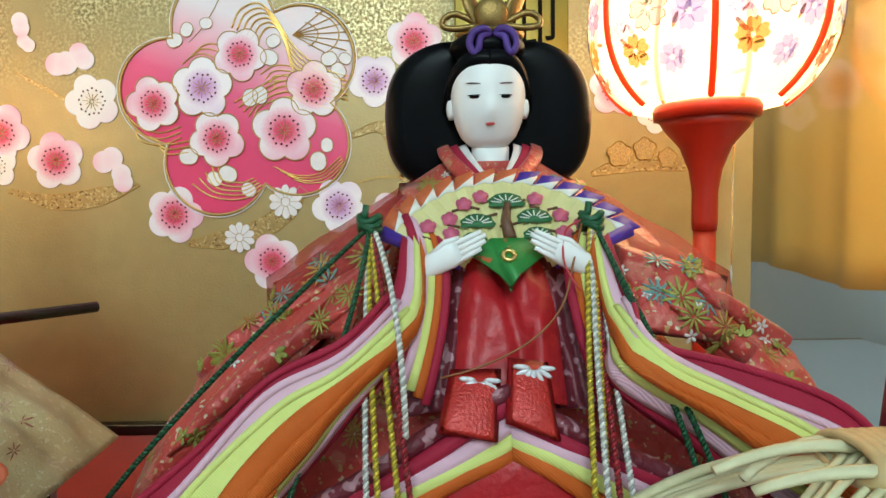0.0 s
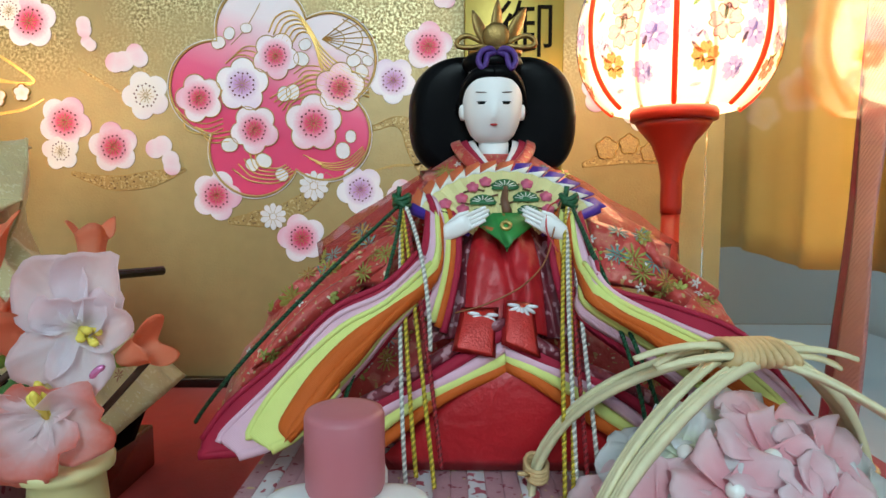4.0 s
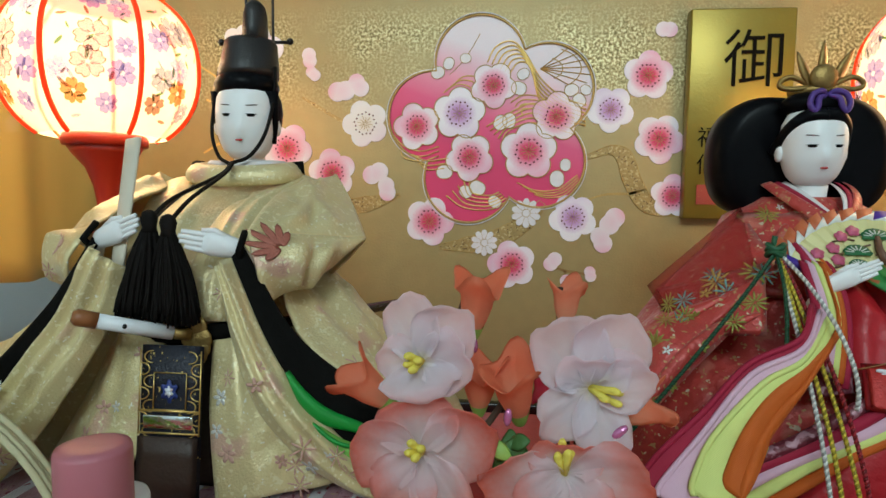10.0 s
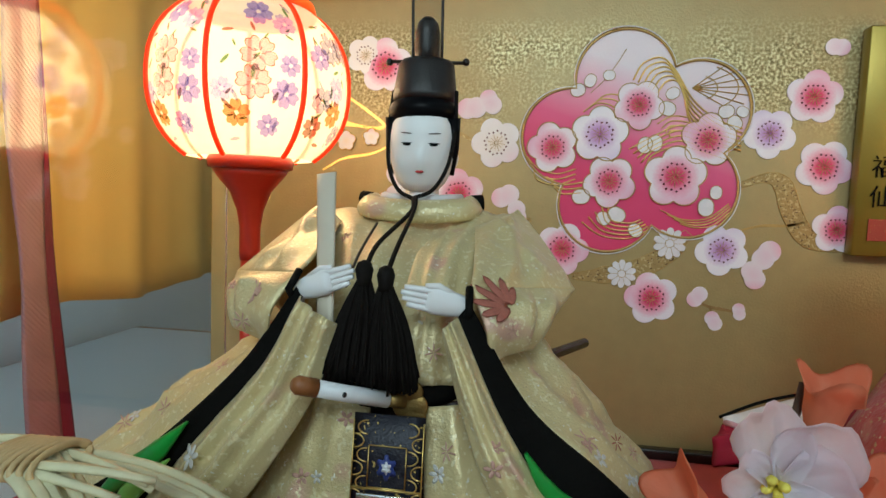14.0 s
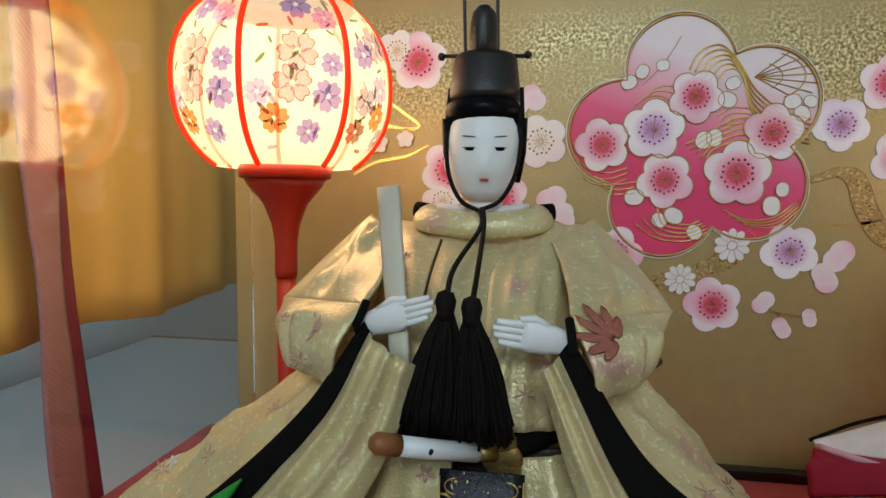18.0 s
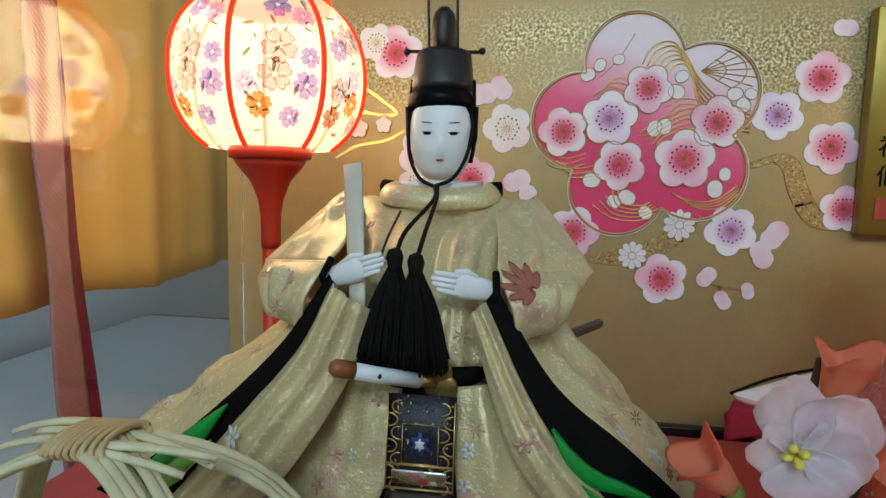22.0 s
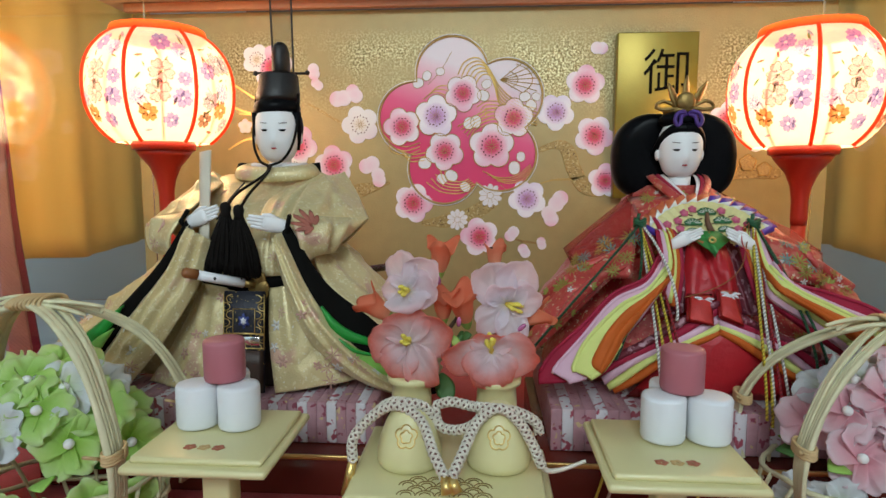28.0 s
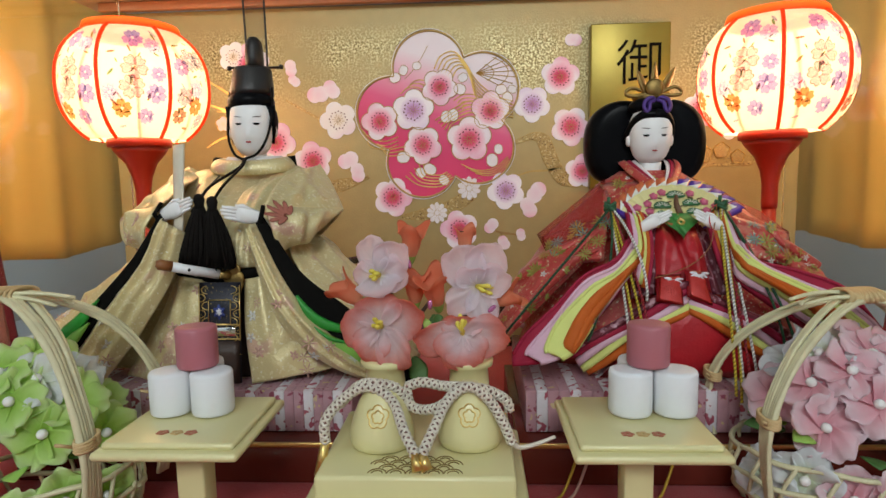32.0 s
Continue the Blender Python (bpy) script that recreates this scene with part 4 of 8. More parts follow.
medal_lines("gold_swirl", [flow([(-0.056 + 0.002 * k, 0.1800 - 0.0032 * k), (-0.050, 0.1740 - 0.0028 * k), (-0.041, 0.1715 - 0.0026 * k), (-0.032, 0.1740 - 0.0024 * k)]) for k in range(3)], 0.00034, "gold")
medal_lines("gold_swirl", [flow([(-0.030 + 0.002 * k, 0.2010 + 0.0016 * k), (-0.024 + 0.002 * k, 0.2050 + 0.0020 * k), (-0.017 + 0.002 * k, 0.2040 + 0.0022 * k), (-0.013 + 0.002 * k, 0.1990 + 0.0020 * k)]) for k in range(3)], 0.00034, "gold")
medal_lines("gold_swirl", [flow([(0.004 + 0.002 * k, 0.1960 - 0.0020 * k), (0.010, 0.1995 - 0.0022 * k), (0.018, 0.1990 - 0.0022 * k), (0.024, 0.1955 - 0.0022 * k)]) for k in range(4)], 0.00034, "gold")
medal_lines("pale_outline", [[(MX + (x - MX) * 1.022, MZ + (z - MZ) * 1.022) for x, z in ring + ring[:1]]], 0.00030, "petal_print_white")
medal_lines("fan_ray", [[(0.0185, 0.2125), (0.0185 + 0.0265 * math.cos(a), 0.2125 + 0.0140 * math.sin(a))] for a in [radians(55 - 17 * k) for k in range(7)]] + [flow([(0.0185 + r * math.cos(a), 0.2125 + r * 0.55 * math.sin(a)) for a in [radians(60 - 14 * k) for k in range(9)]]) for r in (0.011, 0.020)], 0.00026, "gold_line")
medal_lines("gold_stem", [flow([(-0.012, 0.2300), (-0.016, 0.2230), (-0.021, 0.2160), (-0.027, 0.2100)])], 0.00018, "gold_line")

for x, z, kind, s in ((-0.0705, 0.1855, "plum_pale", 1.0), (-0.0365, 0.1355, "plum_red", 1.05), (0.0365, 0.1385, "plum_violet", 1.0), (0.0062, 0.1140, "plum_red", 1.03), (0.0710, 0.2090, "plum_red", 1.0), (0.0535, 0.1925, "plum_violet", 0.95), (0.0775, 0.1780, "plum_red", 1.02), (-0.1270, 0.2220, "plum_red", 1.12), (-0.0880, 0.1600, "plum_red", 1.05), (-0.1120, 0.1725, "plum_red", 1.10), (0.1580, 0.1870, "plum_red", 0.95), (0.0850, 0.1500, "plum_red", 0.9), (-0.115, 0.158, "plum_pale", 0.8), (-0.1370, 0.2270, "plum_pale", 0.8), (0.176, 0.176, "plum_pale", 0.7)):
    blossom(x, z, kind, s, random.uniform(-180, 180), -0.0003)
for x, z, kind, s in ((-0.0435, 0.1840, "plum_red", 0.98), (-0.0218, 0.1905, "plum_violet", 1.08), (-0.0048, 0.2045, "plum_red", 0.94), (-0.0162, 0.1685, "plum_red", 1.0), (0.0135, 0.1715, "plum_red", 1.16), (0.0270, 0.1890, "plum_red", 1.0)):
    b = blossom(x, z, kind, s, random.uniform(-180, 180), -0.0007)
    o = new("gold_outline", RIM)
    o.parent = b
BUD = finish("plum_bud", relief(lobed(0.0048, 2, 40, 0.30), 0.00016), M["plum_bud"])
for x, z, s in ((-0.0830, 0.2020, 1.5), (-0.0740, 0.2050, 1.3), (-0.0650, 0.1600, 1.45), (-0.0590, 0.1520, 1.3), (0.0560, 0.1370, 1.5), (0.0510, 0.1275, 1.4), (0.0270, 0.1160, 1.1), (0.0350, 0.1050, 1.0), (0.0460, 0.1100, 0.85), (-0.1000, 0.2190, 1.1), (-0.0980, 0.2110, 0.9), (0.0790, 0.2310, 1.1)):
    screen_part("plum_bud", BUD, x, z, -0.0004, s, random.uniform(0, 360))
WBUD = finish("white_petal", relief(lobed(0.0034, 2, 28, 0.16), 0.00008), M["petal_print_white"])
bm = fresh()
ring = [Vector((px, -0.0001, pz)) for px, pz in lobed(0.0035, 2, 40, 0.16)]
tube(bm, ring + ring[:1], 0.00018, 5)
WRIM = finish("gold_outline", bm, M["gold_line"])
for x, z, s in ((0.0080, 0.2030, 1.1), (-0.0010, 0.1860, 1.1), (0.0035, 0.1870, 1.1), (0.0340, 0.2020, 1.0), (0.0380, 0.1970, 1.0), (0.0410, 0.2020, 0.8), (0.0100, 0.2100, 0.9), (0.0320, 0.1650, 0.9), (0.0280, 0.1580, 1.2), (-0.0030, 0.1460, 1.0), (-0.0290, 0.1610, 1.2), (-0.0120, 0.1530, 1.2), (-0.0180, 0.1510, 1.0), (-0.0330, 0.2110, 1.0), (-0.0275, 0.2155, 0.9), (-0.0190, 0.2180, 0.8)):
    w = screen_part("white_petal", WBUD, x, z, -0.0007, s, random.uniform(0, 360))
    o = new("gold_outline", WRIM)
    o.parent = w
FAN_FLOWER = finish("white_chrysanthemum", relief(lobed(0.0072, 10, 80, 0.8), 0.00016), M["petal_print_white"])
bm = fresh()
for k in range(10):
    a = 2 * math.pi * (k + 0.5) / 10
    tube(bm, [(0.0020 * math.sin(a), -0.00025, 0.0020 * math.cos(a)), (0.0068 * math.sin(a), -0.00025, 0.0068 * math.cos(a))], 0.0001, 4)
tube(bm, [(0.0019 * math.sin(q), -0.0003, 0.0019 * math.cos(q)) for q in [2 * math.pi * j / 16 for j in range(17)]], 0.00014, 4)
RAYS = finish("petal_line", bm, M["gold_line"])
for x, z, s in ((-0.0080, 0.1250, 0.95), (0.0130, 0.1405, 1.05)):
    f = screen_part("white_chrysanthemum", FAN_FLOWER, x, z, -0.0005, s)
    o = new("petal_line", RAYS)
    o.parent = f

# ---- the plaque ----
plaque = thing("name_plaque", (0.112, -0.004, 0.139), "gold wooden plaque with black brushed characters", "plaque")
bm = fresh()
box(bm, (0.0885, -0.0072, 0.139), (0.1365, -0.0006, 0.2385), 0.0007)
part("board", bm, M["plaque"], plaque)


def writing(text, x, z, size, y, weight=-0.00015):
    cu = bpy.data.curves.new("character", "FONT")
    cu.body, cu.size, cu.align_x, cu.align_y, cu.extrude, cu.offset = text, size, "CENTER", "CENTER", 0.0002, weight
    cu.materials.append(M["ink"])
    ob = new("character", cu)
    ob.parent = plaque
    ob.matrix_parent_inverse = Matrix.Translation(plaque.location).inverted()
    ob.matrix_basis = pose(x, y, z, 90, 0, 0)


writing("\u5fa1", 0.1180, 0.2130, 0.029, -0.0076)
writing("\u96db", 0.1200, 0.1700, 0.031, -0.0076)
writing("\u798f", 0.0985, 0.1775, 0.0105, -0.0076, -0.00008)
writing("\u4ed9", 0.0985, 0.1645, 0.0105, -0.0076, -0.00008)
bm = fresh()
box(bm, (0.0940, -0.0078, 0.1460), (0.1035, -0.0074, 0.1555))
part("red_seal", bm, M["seal"], plaque, "square red seal print")

# ---- lanterns ----


def globe_r(z):
    """Radius of the lantern shade at height z above its collar."""
    t = (z - 0.030) / 0.0330
    return 0.0348 * max(0.0, 1 - abs(t) ** 2.35) ** 0.5


def on_globe(c, a, z, lift=0.0):
    r = globe_r(z) + lift
    return Vector((c[0] + r * math.sin(a), c[1] - r * math.cos(a), c[2] + z))


def lantern(cx, cy, cz, turn0):
    c = (cx, cy, cz)
    t = thing("lantern", (cx, cy, FLOOR), "lit round paper lantern with flower prints on a red pole", "lantern", "pair of lanterns")
    n = 7
    z0, z1 = 0.0035, 0.0562
    zs = [z0 + (z1 - z0) * (0.5 - 0.5 * math.cos(math.pi * k / 18)) for k in range(19)]
    for g in range(n):
        a0 = turn0 + 2 * math.pi * g / n
        bm = fresh()
        rows = [[on_globe(c, a0 + 2 * math.pi / n * i / 10, z) for i in range(11)] for z in zs]
        loft(bm, rows, 0, False, False)
        pane = part("paper_gore", bm, M["paper"], t)
        bm = fresh()
        inks = ("pet_pink", "pet_violet", "pet_orange", "pet_grey", "pet_green", "pet_line", "pet_lilac", "pet_brown")
        mats = [M[k] for k in inks]
        rnd = random.Random(11 + g % 3)
        P, V, O, G, L, E, I, B = range(8)

        def spot(u, z, dx, dz, lift):
            return bm.verts.new(on_globe(c, a0 + 2 * math.pi / n * u + dx / globe_r(z), z + dz, lift))

        def flower(u, z, s, mat, line=-1, petals=5, thin=1.0):
            """Notched petals, with an inked outline if line is given."""
            rot = u * 7 + z * 300
            z, s = 0.0015 + (z - 0.010) * 1.07, s * 1.12
            for k in range(petals):
                th = 2 * math.pi * k / petals + rot
                ring = []
                for q in range(14):
                    f = 2 * math.pi * q / 14
                    px, pz = s * (0.56 + 0.44 * math.cos(f)), s * 0.34 * thin * math.sin(f) * (1.15 + 0.25 * math.cos(f))
                    if q == 0:
                        px -= s * 0.16
                    ring.append((px * math.cos(th) - pz * math.sin(th), px * math.sin(th) + pz * math.cos(th)))
                f = bm.faces.new([spot(u, z, x, y, 0.0004) for x, y in ring])
                f.material_index = mat
                if line >= 0:
                    for (xa, ya), (xb, yb) in zip(ring, ring[1:] + ring[:1]):
                        e = 1 + 0.00045 / s
                        f = bm.faces.new([spot(u, z, *v, 0.0006) for v in ((xa, ya), (xb, yb), (xb * e, yb * e), (xa * e, ya * e))])
                        f.material_index = line
            for k in range(5):
                th = 2 * math.pi * k / 5 + rot + 0.3
                f = bm.faces.new([spot(u, z, s * r * math.cos(th + d), s * r * math.sin(th + d), 0.0007) for r, d in ((0.05, 0), (0.34, -0.10), (0.38, 0.10))])
                f.material_index = B if mat in (P, O) else V

        def dab(u, z, s, ang, mat):
            pts = []
            for q in range(8):
                f = 2 * math.pi * q / 8
                px, pz = s * math.cos(f), s * 0.30 * math.sin(f)
                pts.append(spot(u, z, px * math.cos(ang) - pz * math.sin(ang), px * math.sin(ang) + pz * math.cos(ang), 0.0003))
            f = bm.faces.new(pts)
            f.material_index = mat

        if g % 3 == 0:
            flower(0.52, 0.0410, 0.0050, P, E)
            flower(0.47, 0.0325, 0.0048, P, E)
            flower(0.80, 0.0300, 0.0044, V)
            flower(0.16, 0.0300, 0.0036, I)
            flower(0.84, 0.0385, 0.0034, V)
            flower(0.52, 0.0540, 0.0042, V)
            flower(0.80, 0.0510, 0.0036, I)
            flower(0.30, 0.0235, 0.0040, O)
            flower(0.64, 0.0205, 0.0034, V)
        elif g % 3 == 1:
            flower(0.42, 0.0470, 0.0050, G, B)
            flower(0.66, 0.0480, 0.0044, G, B)
            flower(0.22, 0.0430, 0.0042, V)
            flower(0.50, 0.0340, 0.0048, I)
            flower(0.26, 0.0300, 0.0044, G)
            flower(0.50, 0.0265, 0.0044, O)
            flower(0.20, 0.0215, 0.0036, B)
            flower(0.70, 0.0205, 0.0036, G)
        else:
            flower(0.30, 0.0245, 0.0042, B)
            flower(0.36, 0.0320, 0.0046, V)
            flower(0.72, 0.0360, 0.0050, V)
            flower(0.60, 0.0270, 0.0046, O)
            flower(0.28, 0.0420, 0.0044, P, E)
            flower(0.62, 0.0460, 0.0048, G)
            flower(0.44, 0.0530, 0.0040, I)
            flower(0.52, 0.0195, 0.0034, B)
        for k in range(22):
            dab(rnd.uniform(0.14, 0.86), 0.008 + 0.044 * rnd.random() ** 1.3, rnd.uniform(0.0011, 0.0023), rnd.uniform(0, 3.1), (L, G, L, B)[k % 4])
        part("flower_print", bm, mats, pane)
        bm = fresh()
        tube(bm, [on_globe(c, a0, z, 0.0004) for z in zs], 0.0009, 8)
        part("rib", bm, M["rib_glow"], t)
    bm = fresh()
    lathe(bm, [(0.0130, -0.0005), (0.0152, 0.0), (0.0155, 0.0028), (0.0148, 0.0042), (0.0115, 0.0046)], c, 32)
    part("collar", bm, M["lantern_red"], t)
    bm = fresh()
    lathe(bm, [(0.0036, -0.034), (0.0038, -0.031), (0.0038, -0.022), (0.0048, -0.0155), (0.0075, -0.0085), (0.0121, -0.0030), (0.0138, -0.0002)], c, 28)
    part("flare", bm, M["lantern_red"], t)
    bm = fresh()
    lathe(bm, [(0.0033, FLOOR + 0.006 - cz), (0.0033, -0.032)], c, 20)
    part("pole", bm, M["lantern_red"], t)
    bm = fresh()
    lathe(bm, [(0.0, FLOOR - cz), (0.022, FLOOR - cz), (0.022, FLOOR + 0.003 - cz), (0.014, FLOOR + 0.0055 - cz), (0.004, FLOOR + 0.009 - cz)], c, 28)
    part("foot", bm, M["lantern_red"], t)
    bm = fresh()
    lathe(bm, [(0.0185, 0.0556), (0.0222, 0.0551), (0.0228, 0.0575), (0.0220, 0.0600), (0.0188, 0.0602)], c, 32, 0, False)
    part("top_ring", bm, M["rib_glow"], t)
    bulb(cx, cy, cz + 0.033)
    return t


lantern(-0.1560, -0.083, 0.1655, 0.05)
lantern(0.1635, -0.080, 0.1625, -0.35)

# ---- daises under the dolls ----
def dais(x0, x1):
    t = thing("doll_dais", ((x0 + x1) / 2, -0.12, FLOOR), "lacquered platform with pink striped brocade mat", "platform", "doll platforms")
    bm = fresh()
    box(bm, (x0 - 0.004, -0.186, FLOOR), (x1 + 0.004, -0.094, 0.0530), 0.001)
    part("board", bm, M["lacquer"], t, "glossy red-brown lacquer board")
    bm = fresh()
    box(bm, (x0 - 0.0045, -0.1866, 0.0512), (x1 + 0.0045, -0.1855, 0.0530), 0.0003)
    part("gold_strip", bm, M["gold"], t)
    n = 33
    for k in range(n):
        a, b = x0 + (x1 - x0) * k / n, x0 + (x1 - x0) * (k + 1) / n
        bm = fresh()
        box(bm, (a, -0.1775, 0.0534), (b, -0.098, 0.0690), 0.0004)
        part("mat_stripe", bm, M["brocade_white"] if k % 3 == 1 else M["brocade"], t)


dais(-0.150, -0.0295)
dais(0.034, 0.166)


# ---- dolls ----
def head(bm, c, w, h, mats, turn=0.0, eye=0.06, brow=0.31, lip=-0.54):
    """A plain egg-shaped doll head with a small nose and painted marks."""
    c = Vector(c)
    rot = Matrix.Rotation(turn, 3, "Z")
    prof = [(0.26, -1.0), (0.52, -0.93), (0.74, -0.76), (0.85, -0.58), (0.91, -0.44), (0.96, -0.28), (0.98, -0.12), (1.0, 0.05), (1.0, 0.25), (0.96, 0.55), (0.80, 0.80), (0.45, 0.97)]
    rings = []
    for r, z in prof:
        ring = []
        for k in range(40):
            a = 2 * math.pi * k / 40
            x, y = w * r * math.cos(a), w * 0.92 * r * math.sin(a)
            if math.sin(a) < 0:
                y *= 0.98 - 0.05 * (z < -0.5)
            nose = math.exp(-((x / (0.14 * w)) ** 2)) * math.exp(-(((z - lip - 0.24) / 0.18) ** 2)) if y < 0 else 0
            ring.append(c + rot @ Vector((x, y - nose * w * 0.20, z * h)))
        rings.append(ring)
    loft(bm, rings, mats["skin"])

    tree = BVHTree.FromBMesh(bm)

    def mark(x, z, rx, rz, mat, tilt=0.0):
        spot, nor, _i, _d = tree.ray_cast(c + rot @ Vector((x, -0.05, z * h)), rot @ Vector((0, 1, 0)))
        ball(bm, spot, (rx, 0.0004, rz), mats[mat], 10, 6, rot @ Matrix.Rotation(math.atan2(x, w) * 0.9, 3, "Z") @ Matrix.Rotation(tilt, 3, "Y"))

    for s in (-1, 1):
        mark(s * w * 0.40, eye, w * 0.135, h * 0.036, "hair", -s * 0.04)
        mark(s * w * 0.41, eye + 0.030, w * 0.19, h * 0.013, "hair", -s * 0.02)
        mark(s * w * 0.42, brow, w * 0.20, h * 0.016, "brow", -s * 0.10)
        ball(bm, c + rot @ Vector((s * w * 1.0, 0.0012, -0.16 * h)), (0.0012, 0.0020, 0.0030), mats["skin"], 8, 6)
    mark(0, lip, w * 0.125, h * 0.034, "mouth")


def palm(bm, wrist, tip, up, w, mat):
    """A slender closed hand with four straight fingers and a thumb."""
    wrist, tip, up = Vector(wrist), Vector(tip), Vector(up).normalized()
    d = tip - wrist
    rings = []
    for t, k, f in ((-0.75, 0.42, 0.32), (-0.3, 0.38, 0.30), (0.0, 0.36, 0.28), (0.25, 0.44, 0.25), (0.5, 0.46, 0.21), (0.66, 0.40, 0.14)):
        out = d.cross(up).normalized()
        base = wrist + d * max(t, t * 0.45) + Vector((0, 0.002, -0.009)) * max(0, -t)
        rings.append([base + up * w * k * math.cos(a) + out * w * f * math.sin(a) for a in [2 * math.pi * q / 14 for q in range(14)]])
    loft(bm, rings, mat)
    for k in range(4):
        o = up * w * 0.20 * (1.5 - k)
        tube(bm, [wrist + d * 0.45 + o, wrist + d * 0.75 + o * 0.95, tip + o * 0.9 + d * (0.08, 0.12, 0.08, -0.02)[k]], lambda t: w * 0.115 * (1.1 - 0.35 * t * t), 7, mat, 0.9)
    tube(bm, [wrist + d * 0.22 + up * w * 0.3, wrist + d * 0.5 + up * w * 0.5, wrist + d * 0.72 + up * w * 0.42], lambda t: w * 0.13 * (1.1 - 0.4 * t), 7, mat)


def emperor_doll():
    bm = fresh()
    names = ("skin", "hair", "brow", "mouth", "silk", "navy", "green_silk", "lime_silk", "pale", "motif_pink", "motif_silver", "motif_red", "brown_robe")
    mi = {k: i for i, k in enumerate(names)}
    S, K = mi["silk"], mi["navy"]

    def drape(bm, a, b, mat, bulge, ridges=(), wrinkle=0.001, seed=0.0, nu=34, nv=26, out=(0, -1, 0.2), fade=0.0):
        deep = tuple((v0, v1, w, 1.1 * h) for v0, v1, w, h in ridges)
        cloth(bm, a, b, mat, bulge, deep, wrinkle * 1.0, seed, nu, nv, 0.0007, out, fade)

    X = -0.0860
    head(bm, (X, -0.1110, 0.1715), 0.0100, 0.0132, mi, 0.10)
    # hair behind the face
    ball(bm, (X - 0.0006, -0.1090, 0.1830), (0.0108, 0.0108, 0.0062), mi["hair"], 18, 10)
    ball(bm, (X - 0.0006, -0.1055, 0.1750), (0.0110, 0.0088, 0.0128), mi["hair"], 18, 10)
    for s in (-1, 1):
        tube(bm, [(X + s * 0.0094, -0.1125, 0.1810), (X + s * 0.0099, -0.1115, 0.1720), (X + s * 0.0092, -0.1100, 0.1640)], lambda t: 0.0021 * (1.1 - 0.75 * t), 8, mi["hair"])
    tube(bm, [(X, -0.108, 0.150), (X, -0.109, 0.163)], 0.0052, 12, mi["skin"])
    # flat rolled collar with a light inner edge
    tube(bm, spline([(X - 0.0165, -0.1080, 0.1548), (X - 0.0140, -0.1185, 0.1535), (X, -0.1225, 0.1525), (X + 0.0140, -0.1185, 0.1535), (X + 0.0165, -0.1080, 0.1548)]), 0.0037, 14, S, 0.72)
    tube(bm, spline([(X - 0.0120, -0.1080, 0.1572), (X - 0.0095, -0.1165, 0.1568), (X, -0.1195, 0.1562), (X + 0.0095, -0.1165, 0.1568), (X + 0.0120, -0.1080, 0.1572)]), 0.0012, 8, mi["pale"])
    for s in (-1, 1):
        tube(bm, [(X + s * 0.0158, -0.110, 0.1556), (X + s * 0.0192, -0.109, 0.1560)], 0.0024, 8, K)
    # body under the robes
    rings = []
    for z, hw, yf, yb, xo in ((0.0692, 0.0430, -0.1560, -0.100, 0.006), (0.0720, 0.0430, -0.1570, -0.098, 0.006), (0.085, 0.0360, -0.1560, -0.092, 0.004), (0.100, 0.0270, -0.1540, -0.084, 0.003), (0.112, 0.0225, -0.1500, -0.080, 0.002), (0.125, 0.0230, -0.1460, -0.086, 0.0), (0.140, 0.0240, -0.1340, -0.090, 0.0), (0.147, 0.0220, -0.1150, -0.094, 0.0), (0.1510, 0.0150, -0.1080, -0.096, 0.0)):
        ring = []
        for k in range(40):
            a = 2 * math.pi * k / 40
            cx, sy = math.cos(a), math.sin(a)
            ring.append((X + xo + hw * math.copysign(abs(cx) ** 0.7, cx), (yf + yb) / 2 + (yb - yf) / 2 * math.copysign(abs(sy) ** 0.8, sy), z))
        rings.append(ring)
    loft(bm, rings, S)
    # dark under-robe between the skirt panels and behind the sash
    drape(bm, [(-0.1010, -0.1540, 0.1080), (-0.1060, -0.1600, 0.0690)], [(-0.0600, -0.1540, 0.1080), (-0.0560, -0.1600, 0.0690)], mi["brown_robe"], 0.002, wrinkle=0.001)
    # front skirt panels either side of the sash
    drape(bm, [(-0.1030, -0.1560, 0.1090), (-0.1120, -0.1600, 0.0890), (-0.1250, -0.1600, 0.0695)], [(-0.0868, -0.1620, 0.1080), (-0.0880, -0.1660, 0.0900), (-0.0955, -0.1700, 0.0692)], S, 0.0022, ((0.30, 0.45, 0.10, 0.0012), (0.72, 0.62, 0.12, 0.0009)), 0.0012, 1.0)
    drape(bm, [(-0.0735, -0.1620, 0.1085), (-0.0725, -0.1665, 0.0900), (-0.0695, -0.1700, 0.0692)], [(-0.0585, -0.1560, 0.1090), (-0.0500, -0.1610, 0.0930), (-0.0355, -0.1600, 0.0735)], S, 0.0026, ((0.35, 0.30, 0.10, 0.0010), (0.75, 0.70, 0.10, 0.0012)), 0.0012, 2.0)
    # dark band at the waist
    tube(bm, spline([(X - 0.022, -0.146, 0.1110), (X - 0.008, -0.1590, 0.1095), (X + 0.010, -0.1595, 0.1095), (X + 0.0245, -0.147, 0.1120)]), 0.0026, 8, K)
    # upper robe: chest cloth with a straight overlap, drawn in at the waist
    drape(bm, [(-0.1180, -0.1060, 0.1515), (-0.1090, -0.1330, 0.1430), (-0.1070, -0.1500, 0.1280), (-0.1060, -0.1530, 0.1120)], [(-0.0790, -0.1120, 0.1490), (-0.0790, -0.1390, 0.1410), (-0.0790, -0.1560, 0.1270), (-0.0800, -0.1600, 0.1130)], S, 0.0016, ((0.20, 0.40, 0.10, 0.0012), (0.55, 0.65, 0.08, 0.0008)), 0.0014, 3.0)
